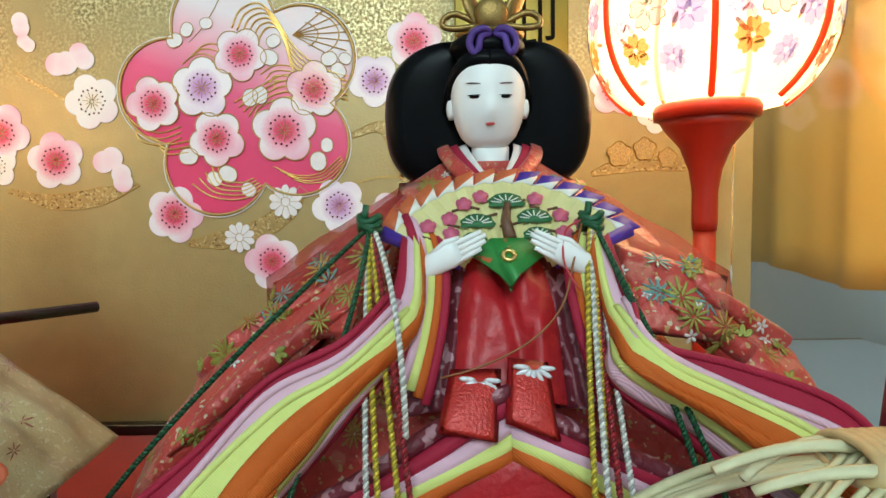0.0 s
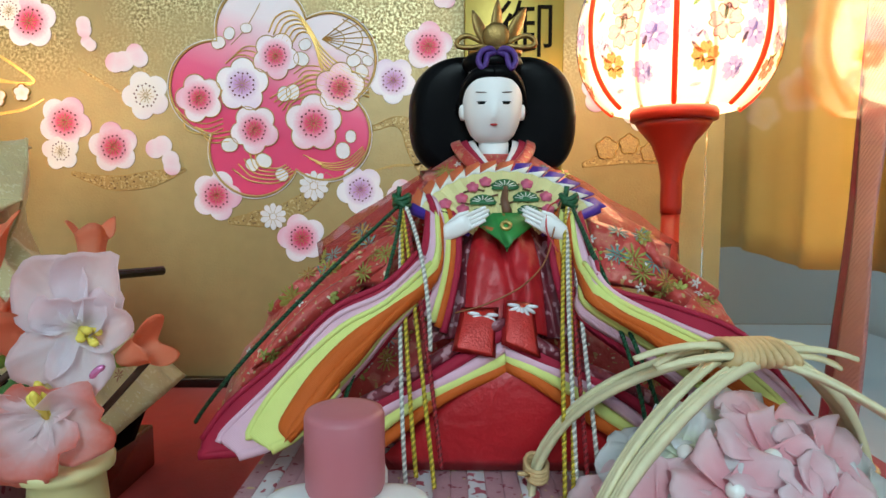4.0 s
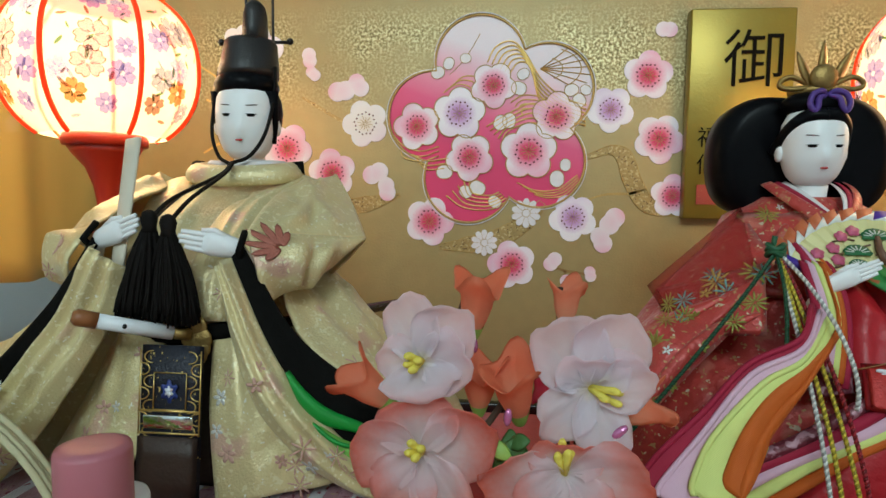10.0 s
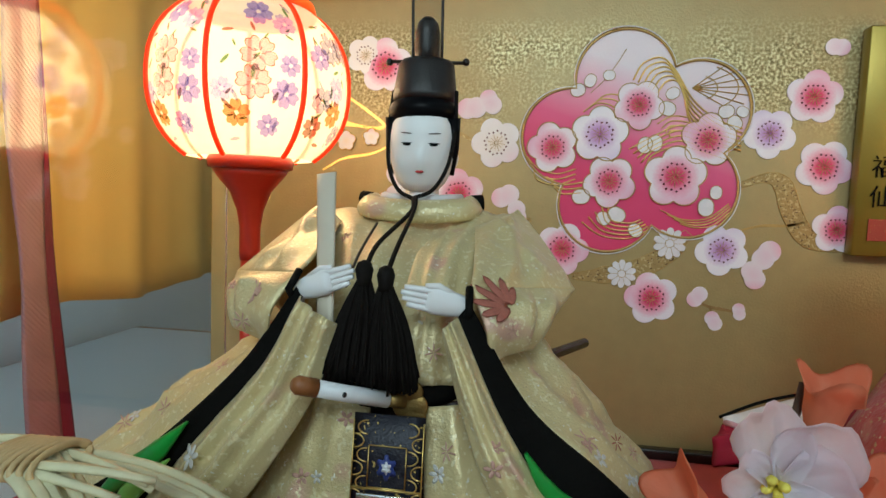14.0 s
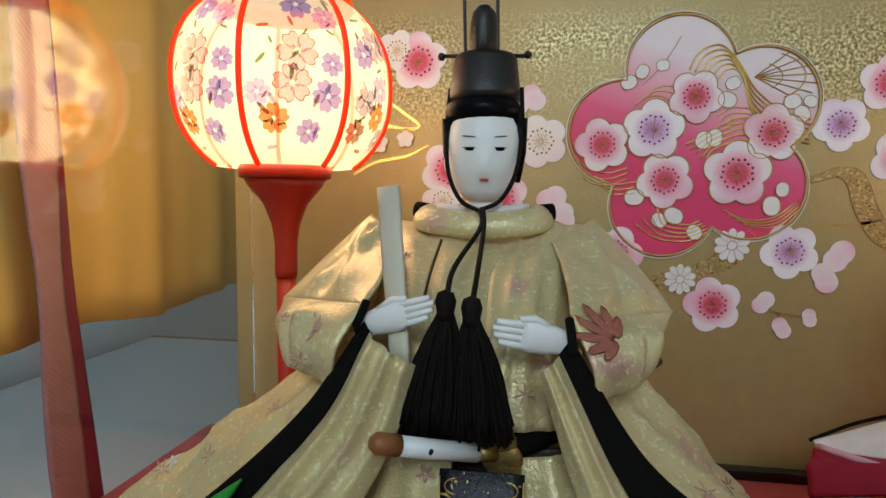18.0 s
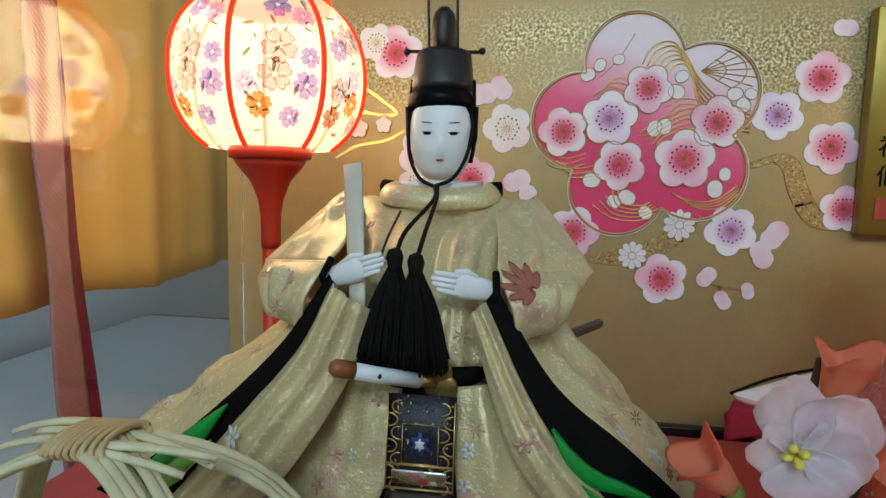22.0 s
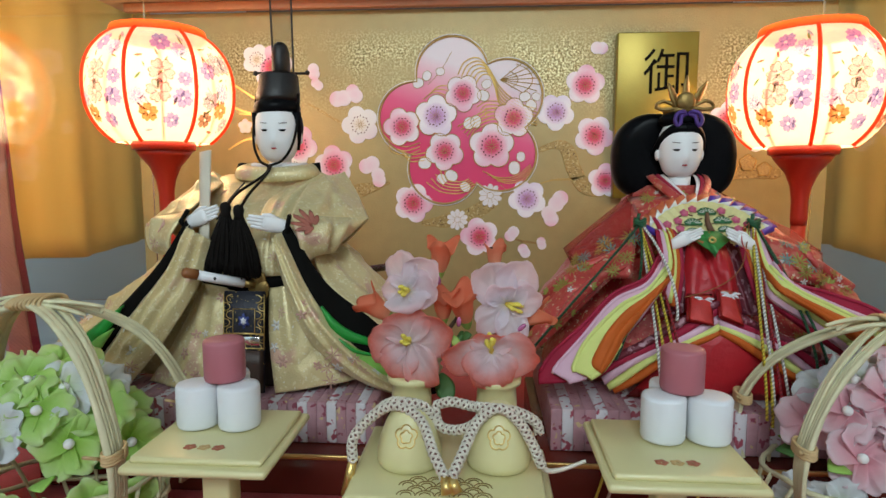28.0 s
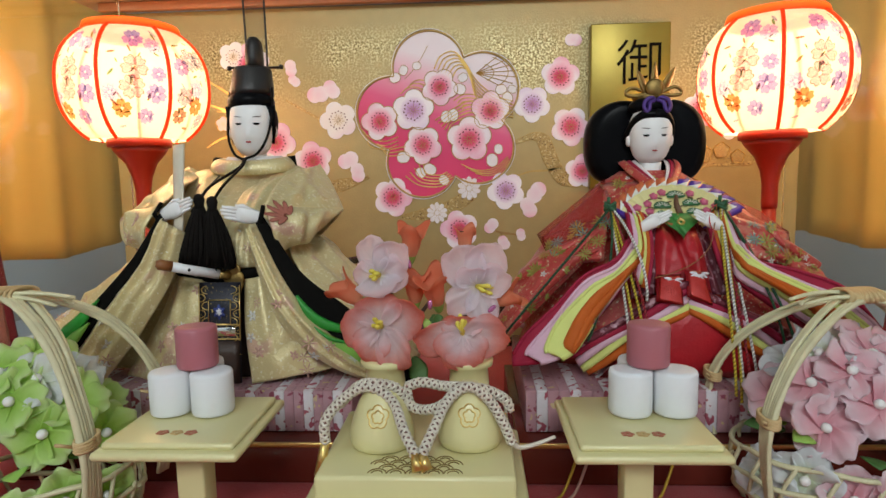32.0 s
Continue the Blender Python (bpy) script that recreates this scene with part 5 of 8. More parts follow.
    drape(bm, [(-0.0815, -0.1125, 0.1490), (-0.0815, -0.1400, 0.1410), (-0.0815, -0.1575, 0.1270), (-0.0820, -0.1612, 0.1130)], [(-0.0560, -0.1060, 0.1515), (-0.0620, -0.1330, 0.1430), (-0.0640, -0.1500, 0.1280), (-0.0640, -0.1530, 0.1120)], S, 0.0016, ((0.26, 0.24, 0.05, 0.0007), (0.60, 0.45, 0.10, 0.0012), (0.85, 0.75, 0.08, 0.0010)), 0.0014, 4.0)
    # sleeves: a square fall from a pointed shoulder to the outer corner, turned back to the wrist
    for e, sh, mid, cor, low, wr, wm, wl in (
            (-1, (-0.1190, -0.1080, 0.1545), (-0.1265, -0.1210, 0.1445), (-0.1340, -0.1350, 0.1340), (-0.1240, -0.1420, 0.1170), (-0.1055, -0.1620, 0.1380), (-0.1040, -0.1480, 0.1440), (-0.1120, -0.1640, 0.1210)),
            (1, (-0.0555, -0.1080, 0.1540), (-0.0470, -0.1210, 0.1445), (-0.0395, -0.1345, 0.1340), (-0.0580, -0.1440, 0.1205), (-0.0640, -0.1620, 0.1370), (-0.0650, -0.1480, 0.1430), (-0.0575, -0.1640, 0.1190))):
        top = (sh[0] - e * 0.0120, -0.1240, 0.1490)
        drape(bm, [sh, mid, cor], [top, wm, wr], S, 0.0012, ((0.30, 0.75, 0.08, 0.0016), (0.70, 0.25, 0.09, 0.0014), (0.5, 0.5, 0.06, -0.0010)), 0.0018, 5.0 + e, out=(e * 0.3, -1, 0.4), fade=0.15)
        drape(bm, [cor, tuple((p + q) / 2 + d for p, q, d in zip(cor, low, (e * 0.0035, -0.0030, 0.0010))), low], [wr, tuple((p + q) / 2 + d for p, q, d in zip(wr, wl, (e * 0.0010, -0.0030, 0))), wl], S, 0.0036, ((0.25, 0.45, 0.09, 0.0018), (0.65, 0.60, 0.09, 0.0020), (0.45, 0.52, 0.05, -0.0014)), 0.0020, 5.0 + e, out=(e * 0.3, -1, 0.0), fade=0.30)
        drape(bm, [sh, mid, cor], [(sh[0] - e * 0.010, -0.1000, 0.1480), (mid[0] - e * 0.012, -0.1080, 0.1300), (low[0], -0.1200, 0.1180)], S, 0.001, (), 0.001, 6.0, out=(e, 0.3, 0.3))
    # outer robe spread to the sides
    drape(bm, [(-0.1120, -0.1080, 0.1180), (-0.1270, -0.1180, 0.1130), (-0.1360, -0.1220, 0.1075), (-0.1610, -0.1260, 0.0895), (-0.1850, -0.1300, 0.0695)], [(-0.1080, -0.1460, 0.1240), (-0.1200, -0.1600, 0.1115), (-0.1480, -0.1600, 0.0870), (-0.1755, -0.1540, 0.0695)], S, 0.0028, ((0.20, 0.35, 0.09, 0.0030), (0.52, 0.60, 0.08, 0.0026), (0.80, 0.80, 0.06, 0.0018)), 0.0026, 9.0, 36, 26, out=(-0.6, -0.8, 0.5))
    drape(bm, [(-0.0600, -0.1080, 0.1190), (-0.0490, -0.1140, 0.1165), (-0.0420, -0.1120, 0.1075), (-0.0275, -0.1040, 0.0900), (-0.0140, -0.0920, 0.0705)], [(-0.0610, -0.1460, 0.1240), (-0.0515, -0.1590, 0.1105), (-0.0335, -0.1625, 0.0965), (-0.0095, -0.1550, 0.0690)], S, 0.0024, ((0.22, 0.30, 0.09, 0.0028), (0.50, 0.55, 0.08, 0.0028), (0.78, 0.82, 0.06, 0.0018)), 0.0026, 11.0, 36, 26, out=(0.6, -0.8, 0.5))
    drape(bm, [(-0.0950, -0.1480, 0.1280), (-0.1000, -0.1500, 0.1000), (-0.1060, -0.1520, 0.0695)], [(-0.1180, -0.1450, 0.1200), (-0.1440, -0.1500, 0.0950), (-0.1700, -0.1480, 0.0695)], S, 0.0010, (), 0.001, 12.0)
    # hanging sleeves: black lining bands, gold cloth and green layers
    inner_l = [(-0.1030, -0.1650, 0.1330), (-0.1110, -0.1670, 0.1170), (-0.1255, -0.1670, 0.1000), (-0.1520, -0.1620, 0.0695)]
    drape(bm, [(-0.1046, -0.1630, 0.1350), (-0.1192, -0.1648, 0.1142), (-0.1482, -0.1618, 0.0880), (-0.1760, -0.1555, 0.0692)], inner_l, K, 0.0010, (), 0.0008, 13.0)
    drape(bm, inner_l, [(-0.0930, -0.1660, 0.1270), (-0.0985, -0.1700, 0.1100), (-0.1105, -0.1730, 0.0900), (-0.1290, -0.1700, 0.0695)], S, 0.0028, ((0.18, 0.22, 0.09, 0.0022), (0.52, 0.56, 0.08, 0.0024), (0.84, 0.82, 0.08, 0.0016)), 0.0024, 14.0, 34, 26, out=(-0.1, -1, 0.1))
    GR, LM = mi["green_silk"], mi["lime_silk"]
    ribbon(bm, spline([(-0.1290, -0.1680, 0.1020), (-0.1380, -0.1680, 0.0930), (-0.1480, -0.1660, 0.0850), (-0.1570, -0.1630, 0.0780)], 4), (0.0003, 0.0022, 0.0030, 0.0020, 0.0006), 0.0012, GR)
    ribbon(bm, spline([(-0.1330, -0.1690, 0.0930), (-0.1420, -0.1680, 0.0850), (-0.1510, -0.1650, 0.0760)], 4), (0.0003, 0.0020, 0.0026, 0.0008), 0.0012, LM)
    inner_r = [(-0.0665, -0.1660, 0.1305), (-0.0565, -0.1690, 0.1110), (-0.0470, -0.1695, 0.0970), (-0.0310, -0.1680, 0.0810), (-0.0130, -0.1600, 0.0660)]
    drape(bm, [(-0.0642, -0.1640, 0.1335), (-0.0503, -0.1658, 0.1122), (-0.0330, -0.1648, 0.0978), (-0.0160, -0.1610, 0.0815), (-0.0070, -0.1565, 0.0670)], inner_r, K, 0.0008, (), 0.0008, 15.0)
    drape(bm, inner_r, [(-0.0700, -0.1665, 0.1270), (-0.0635, -0.1710, 0.1080), (-0.0555, -0.1730, 0.0920), (-0.0400, -0.1710, 0.0770), (-0.0200, -0.1630, 0.0655)], S, 0.0022, ((0.30, 0.35, 0.12, 0.0018), (0.75, 0.70, 0.10, 0.0014)), 0.0018, 16.0, 34, 20)
    # rolled green layers inside the dark lining
    ribbon(bm, spline([(-0.0505, -0.1705, 0.1035), (-0.0462, -0.1708, 0.0970), (-0.0410, -0.1700, 0.0925), (-0.0345, -0.1685, 0.0900), (-0.0262, -0.1655, 0.0862)], 5), (0.0004, 0.0018, 0.0022, 0.0016, 0.0005), 0.0016, GR)
    ribbon(bm, spline([(-0.0470, -0.1712, 0.0945), (-0.0405, -0.1708, 0.0868), (-0.0330, -0.1690, 0.0822), (-0.0250, -0.1665, 0.0782), (-0.0178, -0.1632, 0.0752)], 5), (0.0003, 0.0024, 0.0032, 0.0030, 0.0012), 0.0016, LM)
    tube(bm, spline([(-0.0440, -0.1722, 0.0915), (-0.0380, -0.1722, 0.0872), (-0.0310, -0.1704, 0.0850), (-0.0225, -0.1676, 0.0808), (-0.0170, -0.1645, 0.0770), (-0.0190, -0.1650, 0.0742), (-0.0260, -0.1680, 0.0755)]), 0.0006, 7, GR)
    # cuffs and palms
    palm(bm, (-0.1040, -0.1620, 0.1340), (-0.0915, -0.1660, 0.1385), (-0.3, 0, 1), 0.0066, mi["skin"])
    palm(bm, (-0.0660, -0.1630, 0.1325), (-0.0775, -0.1680, 0.1350), (0.2, 0, 1), 0.0068, mi["skin"])
    tube(bm, [(-0.1060, -0.160, 0.1300), (-0.1055, -0.1660, 0.1345), (-0.1046, -0.162, 0.1385)], 0.0009, 8, K)
    tube(bm, [(-0.0660, -0.162, 0.1275), (-0.0640, -0.1670, 0.1320), (-0.0646, -0.162, 0.1366)], 0.0009, 8, K)
    # dark lining hanging over the edge of the platform
    pillow(bm, (-0.0090, -0.1300, 0.0720), (-0.0240, -0.1560, 0.0715), (-0.0185, -0.1560, 0.0600), (-0.0130, -0.1300, 0.0620), 0.0012, K, 8, 8, (1, -0.2, 0))
    P, W, D = mi["motif_pink"], mi["motif_silver"], mi["motif_red"]
    motifs(bm, (S,), ((-0.130, -0.030), (0.072, 0.106)), 24, ((P, 5, 0.0027), (W, 6, 0.0028), (P, 6, 0.0024), (W, 5, 0.0022), (P, 7, 0.0030)), 4)
    motifs(bm, (S,), ((-0.130, -0.042), (0.118, 0.151)), 6, ((P, 7, 0.0024), (P, 5, 0.0020)), 7)
    motifs(bm, (S,), ((-0.0555, -0.0550), (0.1325, 0.1330)), 1, ((D, 13, 0.0064),), 9)
    motifs(bm, (S,), ((-0.1160, -0.1150), (0.1310, 0.1320)), 1, ((P, 13, 0.0044),), 10)
    motifs(bm, (S,), ((-0.185, -0.130), (0.075, 0.112)), 7, ((P, 7, 0.0030), (W, 5, 0.0022)), 12)
    motifs(bm, (S,), ((-0.046, -0.010), (0.075, 0.115)), 8, ((P, 7, 0.0030), (W, 5, 0.0022)), 13)
    motifs(bm, (S,), ((-0.040, -0.012), (0.076, 0.104)), 8, ((D, 7, 0.0026), (P, 7, 0.0026), (D, 5, 0.0020)), 21, (-0.7, 0.7, 0))
    solid("emperor_doll", bm, [M[k] for k in names], "seated emperor doll in cream gold brocade robes with black lining", "doll", "pair of dolls")


def empress_doll():
    bm = fresh()
    names = ("skin", "hair", "brow", "mouth", "red_brocade", "gauze", "crimson", "lilac", "yellow", "orange", "wine", "red_silk", "pale", "navy", "motif_gold", "motif_lime", "motif_teal", "motif_silver")
    mi = {k: i for i, k in enumerate(names)}
    X = 0.0955
    R = mi["red_brocade"]
    head(bm, (X - 0.0005, -0.1130, 0.1634), 0.0093, 0.0122, mi, 0.0, -0.04, 0.22, -0.56)
    # broad lacquered hair, flat in front, with the side locks drawn back from the face
    rings = []
    for y, k in ((-0.1085, 0.50), (-0.1092, 0.78), (-0.1075, 0.93), (-0.1030, 1.0), (-0.0960, 0.99), (-0.0900, 0.88), (-0.0860, 0.60)):
        ring = []
        for i in range(56):
            a = 2 * math.pi * i / 56
            cx, sz = math.cos(a), math.sin(a)
            w = 0.0276 * (1 - 0.05 * max(0, -sz)) * (1 - 0.04 * max(0, sz))
            dip = 0.0014 * math.exp(-((cx / 0.25) ** 2)) * max(0, sz) * k
            ring.append((X + 0.0002 + k * w * math.copysign(abs(cx) ** (0.66 if sz > 0 else 0.50), cx), y, 0.1612 - dip + (0.35 + 0.65 * k) * 0.0200 * math.copysign(abs(sz) ** (0.74 if sz > 0 else 0.60), sz)))
        rings.append(ring)
    loft(bm, rings, mi["hair"])
    for s in (-1, 1):
        tube(bm, spline([(X - 0.0005 - s * 0.0004, -0.1188, 0.1718), (X - 0.0005 + s * 0.0036, -0.1184, 0.1719), (X - 0.0005 + s * 0.0070, -0.1160, 0.1696), (X - 0.0005 + s * 0.0090, -0.1125, 0.1655), (X - 0.0005 + s * 0.0100, -0.1090, 0.1618)]), lambda t: 0.0027 - 0.0011 * t, 10, mi["hair"])
    ball(bm, (X - 0.0005, -0.1120, 0.1762), (0.0096, 0.0068, 0.0042), mi["hair"], 18, 10)
    tube(bm, [(X, -0.110, 0.142), (X, -0.112, 0.152)], 0.0048, 12, mi["skin"])
    # crossed collars
    for s in (-1, 1):
        for k, (mat, off) in enumerate((("pale", 0.0), ("crimson", 0.0022), ("red_brocade", 0.0046))):
            puff(bm, bez((X + s * (0.0060 + off), -0.1090, 0.1530), (X + s * (0.0055 + off), -0.1240 + 0.0005 * k, 0.1490), (X - s * 0.0010, -0.1310, 0.1400), n=12), bez((X + s * (0.0090 + off), -0.1080, 0.1520), (X + s * (0.0090 + off), -0.1230 + 0.0005 * k, 0.1470), (X + s * 0.0015, -0.1300, 0.1370), n=12), 0.0012, mi[mat])
    # body and skirts
    rings = []
    for z, hw, yf, yb in ((0.0692, 0.0600, -0.150, -0.100), (0.073, 0.0600, -0.152, -0.098), (0.088, 0.0540, -0.152, -0.090), (0.103, 0.0430, -0.146, -0.082), (0.118, 0.0310, -0.138, -0.074), (0.132, 0.0270, -0.129, -0.084), (0.142, 0.0225, -0.122, -0.090), (0.148, 0.0130, -0.117, -0.096)):
        ring = []
        for k in range(40):
            a = 2 * math.pi * k / 40
            cx, sy = math.cos(a), math.sin(a)
            ring.append((X + hw * math.copysign(abs(cx) ** 0.75, cx), (yf + yb) / 2 + (yb - yf) / 2 * math.copysign(abs(sy) ** 0.8, sy), z))
        rings.append(ring)
    loft(bm, rings, R)
    for s in (-1, 1):
        # upper robe and wide sleeve
        pillow(bm, (X, -0.1230, 0.1440), (X + s * 0.0230, -0.1150, 0.1430), (X + s * 0.0250, -0.1350, 0.1200), (X + s * 0.0010, -0.1390, 0.1180), 0.0030, R, 10, 10, wrinkle=0.002)
        pillow(bm, (X + s * 0.0200, -0.1120, 0.1430), (X + s * 0.0500, -0.1300, 0.1205), (X + s * 0.0420, -0.1500, 0.1120), (X + s * 0.0225, -0.1450, 0.1290), 0.0036, R, 12, 12, (s * 0.3, -1, 0.2), 0.003, 0.5, 6 + s)
        # sheer over-sleeve
        pillow(bm, (X + s * 0.0190, -0.1080, 0.1450), (X + s * 0.0525, -0.1300, 0.1215), (X + s * 0.0480, -0.1440, 0.1110), (X + s * 0.0265, -0.1450, 0.1270), 0.0056, mi["gauze"], 12, 12, (s * 0.3, -1, 0.3), 0.003, 0.2, 2)
        # outer skirt spread to the side
        pillow(bm, (X + s * 0.0250, -0.1440, 0.1210), (X + s * 0.0450, -0.1160, 0.1200), (X + s * 0.0765, -0.1280, 0.0780), (X + s * 0.0700, -0.1640, 0.0820), 0.0085, R, 14, 14, (s * 0.5, -0.8, 0.7), 0.004, 0.3, 9 + s)
        # nested folded layers of the wide sleeve: each a long soft leaf from the cuff to its rounded tip
        nest = (
            ("crimson", [(0.0673, -0.1690, 0.1157), (0.0556, -0.1710, 0.1101), (0.0454, -0.1745, 0.1002), (0.0344, -0.1785, 0.0910), (0.0293, -0.1805, 0.0840), (0.0290, -0.1815, 0.0805)],
             [(0.0690, -0.1690, 0.1030), (0.0630, -0.1705, 0.0960), (0.0578, -0.1730, 0.0910), (0.0500, -0.1770, 0.0850), (0.0410, -0.1800, 0.0812), (0.0290, -0.1815, 0.0805)],
             [(0.1170, -0.1681, 0.1150), (0.1310, -0.1704, 0.1110), (0.1460, -0.1729, 0.1050), (0.1560, -0.1747, 0.0930), (0.1630, -0.1758, 0.0840), (0.1640, -0.1760, 0.0790)],
             [(0.1110, -0.1670, 0.1070), (0.1220, -0.1688, 0.0980), (0.1350, -0.1708, 0.0890), (0.1480, -0.1730, 0.0830), (0.1580, -0.1749, 0.0800), (0.1640, -0.1760, 0.0790)]),
            ("lilac", [(0.0673, -0.1700, 0.1136), (0.0556, -0.1725, 0.1080), (0.0440, -0.1770, 0.0955), (0.0352, -0.1815, 0.0870), (0.0337, -0.1830, 0.0843), (0.0385, -0.1845, 0.0817)],
             [(0.0685, -0.1700, 0.1037), (0.0628, -0.1720, 0.0968), (0.0578, -0.1750, 0.0918), (0.0520, -0.1795, 0.0868), (0.0450, -0.1830, 0.0832), (0.0385, -0.1845, 0.0817)],
             [(0.1180, -0.1682, 0.1140), (0.1320, -0.1705, 0.1070), (0.1440, -0.1725, 0.1020), (0.1540, -0.1742, 0.0940), (0.1600, -0.1753, 0.0860), (0.1620, -0.1755, 0.0820)],
             [(0.1110, -0.1671, 0.1080), (0.1230, -0.1689, 0.1000), (0.1350, -0.1710, 0.0910), (0.1470, -0.1729, 0.0850), (0.1560, -0.1746, 0.0820), (0.1620, -0.1755, 0.0820)]),
            ("yellow", [(0.0673, -0.1708, 0.1115), (0.0578, -0.1735, 0.1065), (0.0461, -0.1785, 0.0960), (0.0408, -0.1830, 0.0880), (0.0406, -0.1845, 0.0855), (0.0455, -0.1860, 0.0836)],
             [(0.0680, -0.1708, 0.1044), (0.0626, -0.1732, 0.0980), (0.0578, -0.1765, 0.0930), (0.0535, -0.1810, 0.0885), (0.0500, -0.1840, 0.0856), (0.0455, -0.1860, 0.0836)],
             [(0.1180, -0.1681, 0.1130), (0.1280, -0.1699, 0.1080), (0.1400, -0.1718, 0.1020), (0.1500, -0.1736, 0.0940), (0.1570, -0.1747, 0.0870), (0.1570, -0.1748, 0.0840)],
             [(0.1120, -0.1672, 0.1100), (0.1240, -0.1690, 0.1020), (0.1350, -0.1710, 0.0940), (0.1440, -0.1725, 0.0890), (0.1530, -0.1740, 0.0850), (0.1570, -0.1748, 0.0840)]),
            ("orange", [(0.0673, -0.1715, 0.1100), (0.0607, -0.1740, 0.1058), (0.0527, -0.1785, 0.0981), (0.0472, -0.1830, 0.0900), (0.0466, -0.1845, 0.0872), (0.0488, -0.1858, 0.0858)],
             [(0.0675, -0.1715, 0.1050), (0.0624, -0.1738, 0.0990), (0.0578, -0.1770, 0.0945), (0.0545, -0.1810, 0.0910), (0.0515, -0.1840, 0.0882), (0.0488, -0.1858, 0.0858)],
             [(0.1180, -0.1681, 0.1110), (0.1280, -0.1698, 0.1060), (0.1380, -0.1714, 0.1010), (0.1460, -0.1729, 0.0940), (0.1530, -0.1740, 0.0900), (0.1530, -0.1741, 0.0880)],
             [(0.1130, -0.1674, 0.1110), (0.1240, -0.1692, 0.1040), (0.1340, -0.1708, 0.0970), (0.1420, -0.1720, 0.0920), (0.1490, -0.1732, 0.0870), (0.1530, -0.1741, 0.0880)]),
        )
        for k, (mat, la, lb, ra, rb) in enumerate(nest):
            a, b = (la, lb) if s < 0 else ([(x, y - 0.0016 * k, z) for x, y, z in ra], [(x, y - 0.0016 * k, z) for x, y, z in rb])
            cuff = Vector((X + s * (0.0200 - 0.0012 * k), -0.1490 - 0.0008 * k, 0.1315))
            bend = Vector((X + s * (0.0214 - 0.0016 * k), -0.1590 - 0.0008 * k, 0.1215 - 0.0012 * k))
            cuff_in = Vector((X + s * 0.0150, -0.1510 - 0.0008 * k, 0.1270))
            bend_in = Vector((X + s * 0.0165, -0.1595 - 0.0008 * k, 0.1150))
            puff(bm, spline([cuff, bend] + a), spline([cuff_in, bend_in] + b), 0.0018, mi[mat], 12, (0, -1, 0.25))
            tube(bm, spline([Vector(p) + Vector((0, -0.0006, 0.0002)) for p in b[2:]]), lambda q: 0.0006 + 0.0007 * q, 7, mi[mat])
            if k == 3:
                # the orange layer is folded double
                mid = [(Vector(p) + Vector(q)) / 2 + Vector((0, -0.0016, 0)) for p, q in zip(a, b)]
                puff(bm, spline([bend + Vector((0, -0.0012, 0))] + mid), spline([bend_in + Vector((0, -0.0012, 0))] + [Vector(q) + Vector((0, -0.0012, 0)) for q in b]), 0.0012, mi[mat], 10, (0, -1, 0.25))
            if k < 3:
                rim = [Vector(p) + Vector((0, -0.0007, -0.0003)) for p in a[:5]]
                tube(bm, spline([bend + Vector((0, -0.0007, 0))] + rim), 0.0007, 6, mi[mat])
        # cuff layers round the wrist
        for k, mat in enumerate(("crimson", "lilac", "yellow", "orange", "crimson")):
            o = 0.0013 * k
            tube(bm, bez((X + s * (0.0195 - o), -0.1450, 0.1350 - o * 0.4), (X + s * (0.0150 - o), -0.1530, 0.1275), (X + s * (0.0165 - o), -0.1590, 0.1170), (X + s * (0.0205 - o), -0.1640, 0.1080 - o), n=12), 0.0010, 8, mi[mat])
        # lower inner skirts crossing below the bow
        for k, mat in enumerate(("wine", "crimson", "lilac", "yellow", "orange"), 1):
            o = 0.0036 * k
            a = bez((X - s * 0.0008, -0.1640 - 0.0004 * k, 0.1092 - o * 0.62), (X + s * 0.022, -0.1690 - 0.0004 * k, 0.1008 - o * 0.75), (X + s * (0.0470 - o * 0.5), -0.1640, 0.0830 - o * 0.55), n=14)
            b = bez((X - s * 0.0008, -0.1642 - 0.0004 * k, 0.1057 - o * 0.62), (X + s * 0.022, -0.1694 - 0.0004 * k, 0.0970 - o * 0.75), (X + s * (0.0455 - o * 0.5), -0.1640, 0.0795 - o * 0.50), n=14)
            sag = [Vector((0, -0.0008 * (s > 0), 0.0009 * math.sin(0.5 * q + 1.3 * k + s) - 0.0012 * (s > 0) * (1 - q / 14))) for q in range(15)]
            puff(bm, [p + d for p, d in zip(a, sag)], [p + d for p, d in zip(b, sag)], 0.0017, mi[mat], 10)
        # dark trousers behind the bow
        cloth(bm, [(X + s * 0.0040, -0.1440, 0.1270), (X + s * 0.0060, -0.1500, 0.1150), (X + s * 0.0080, -0.1580, 0.1000)], [(X + s * 0.0150, -0.1420, 0.1270), (X + s * 0.0165, -0.1500, 0.1150), (X + s * 0.0200, -0.1600, 0.0990)], mi["wine"], 0.002, ((0.3, 0.35, 0.10, 0.0014), (0.7, 0.6, 0.10, 0.0012)), 0.0012, 20.0 + s)
        # forearm and palm
        palm(bm, (X + s * 0.0158, -0.1540, 0.1252), (X + s * 0.0052, -0.1560, 0.1306), (s * 0.40, 0, 1), 0.0052, mi["skin"])
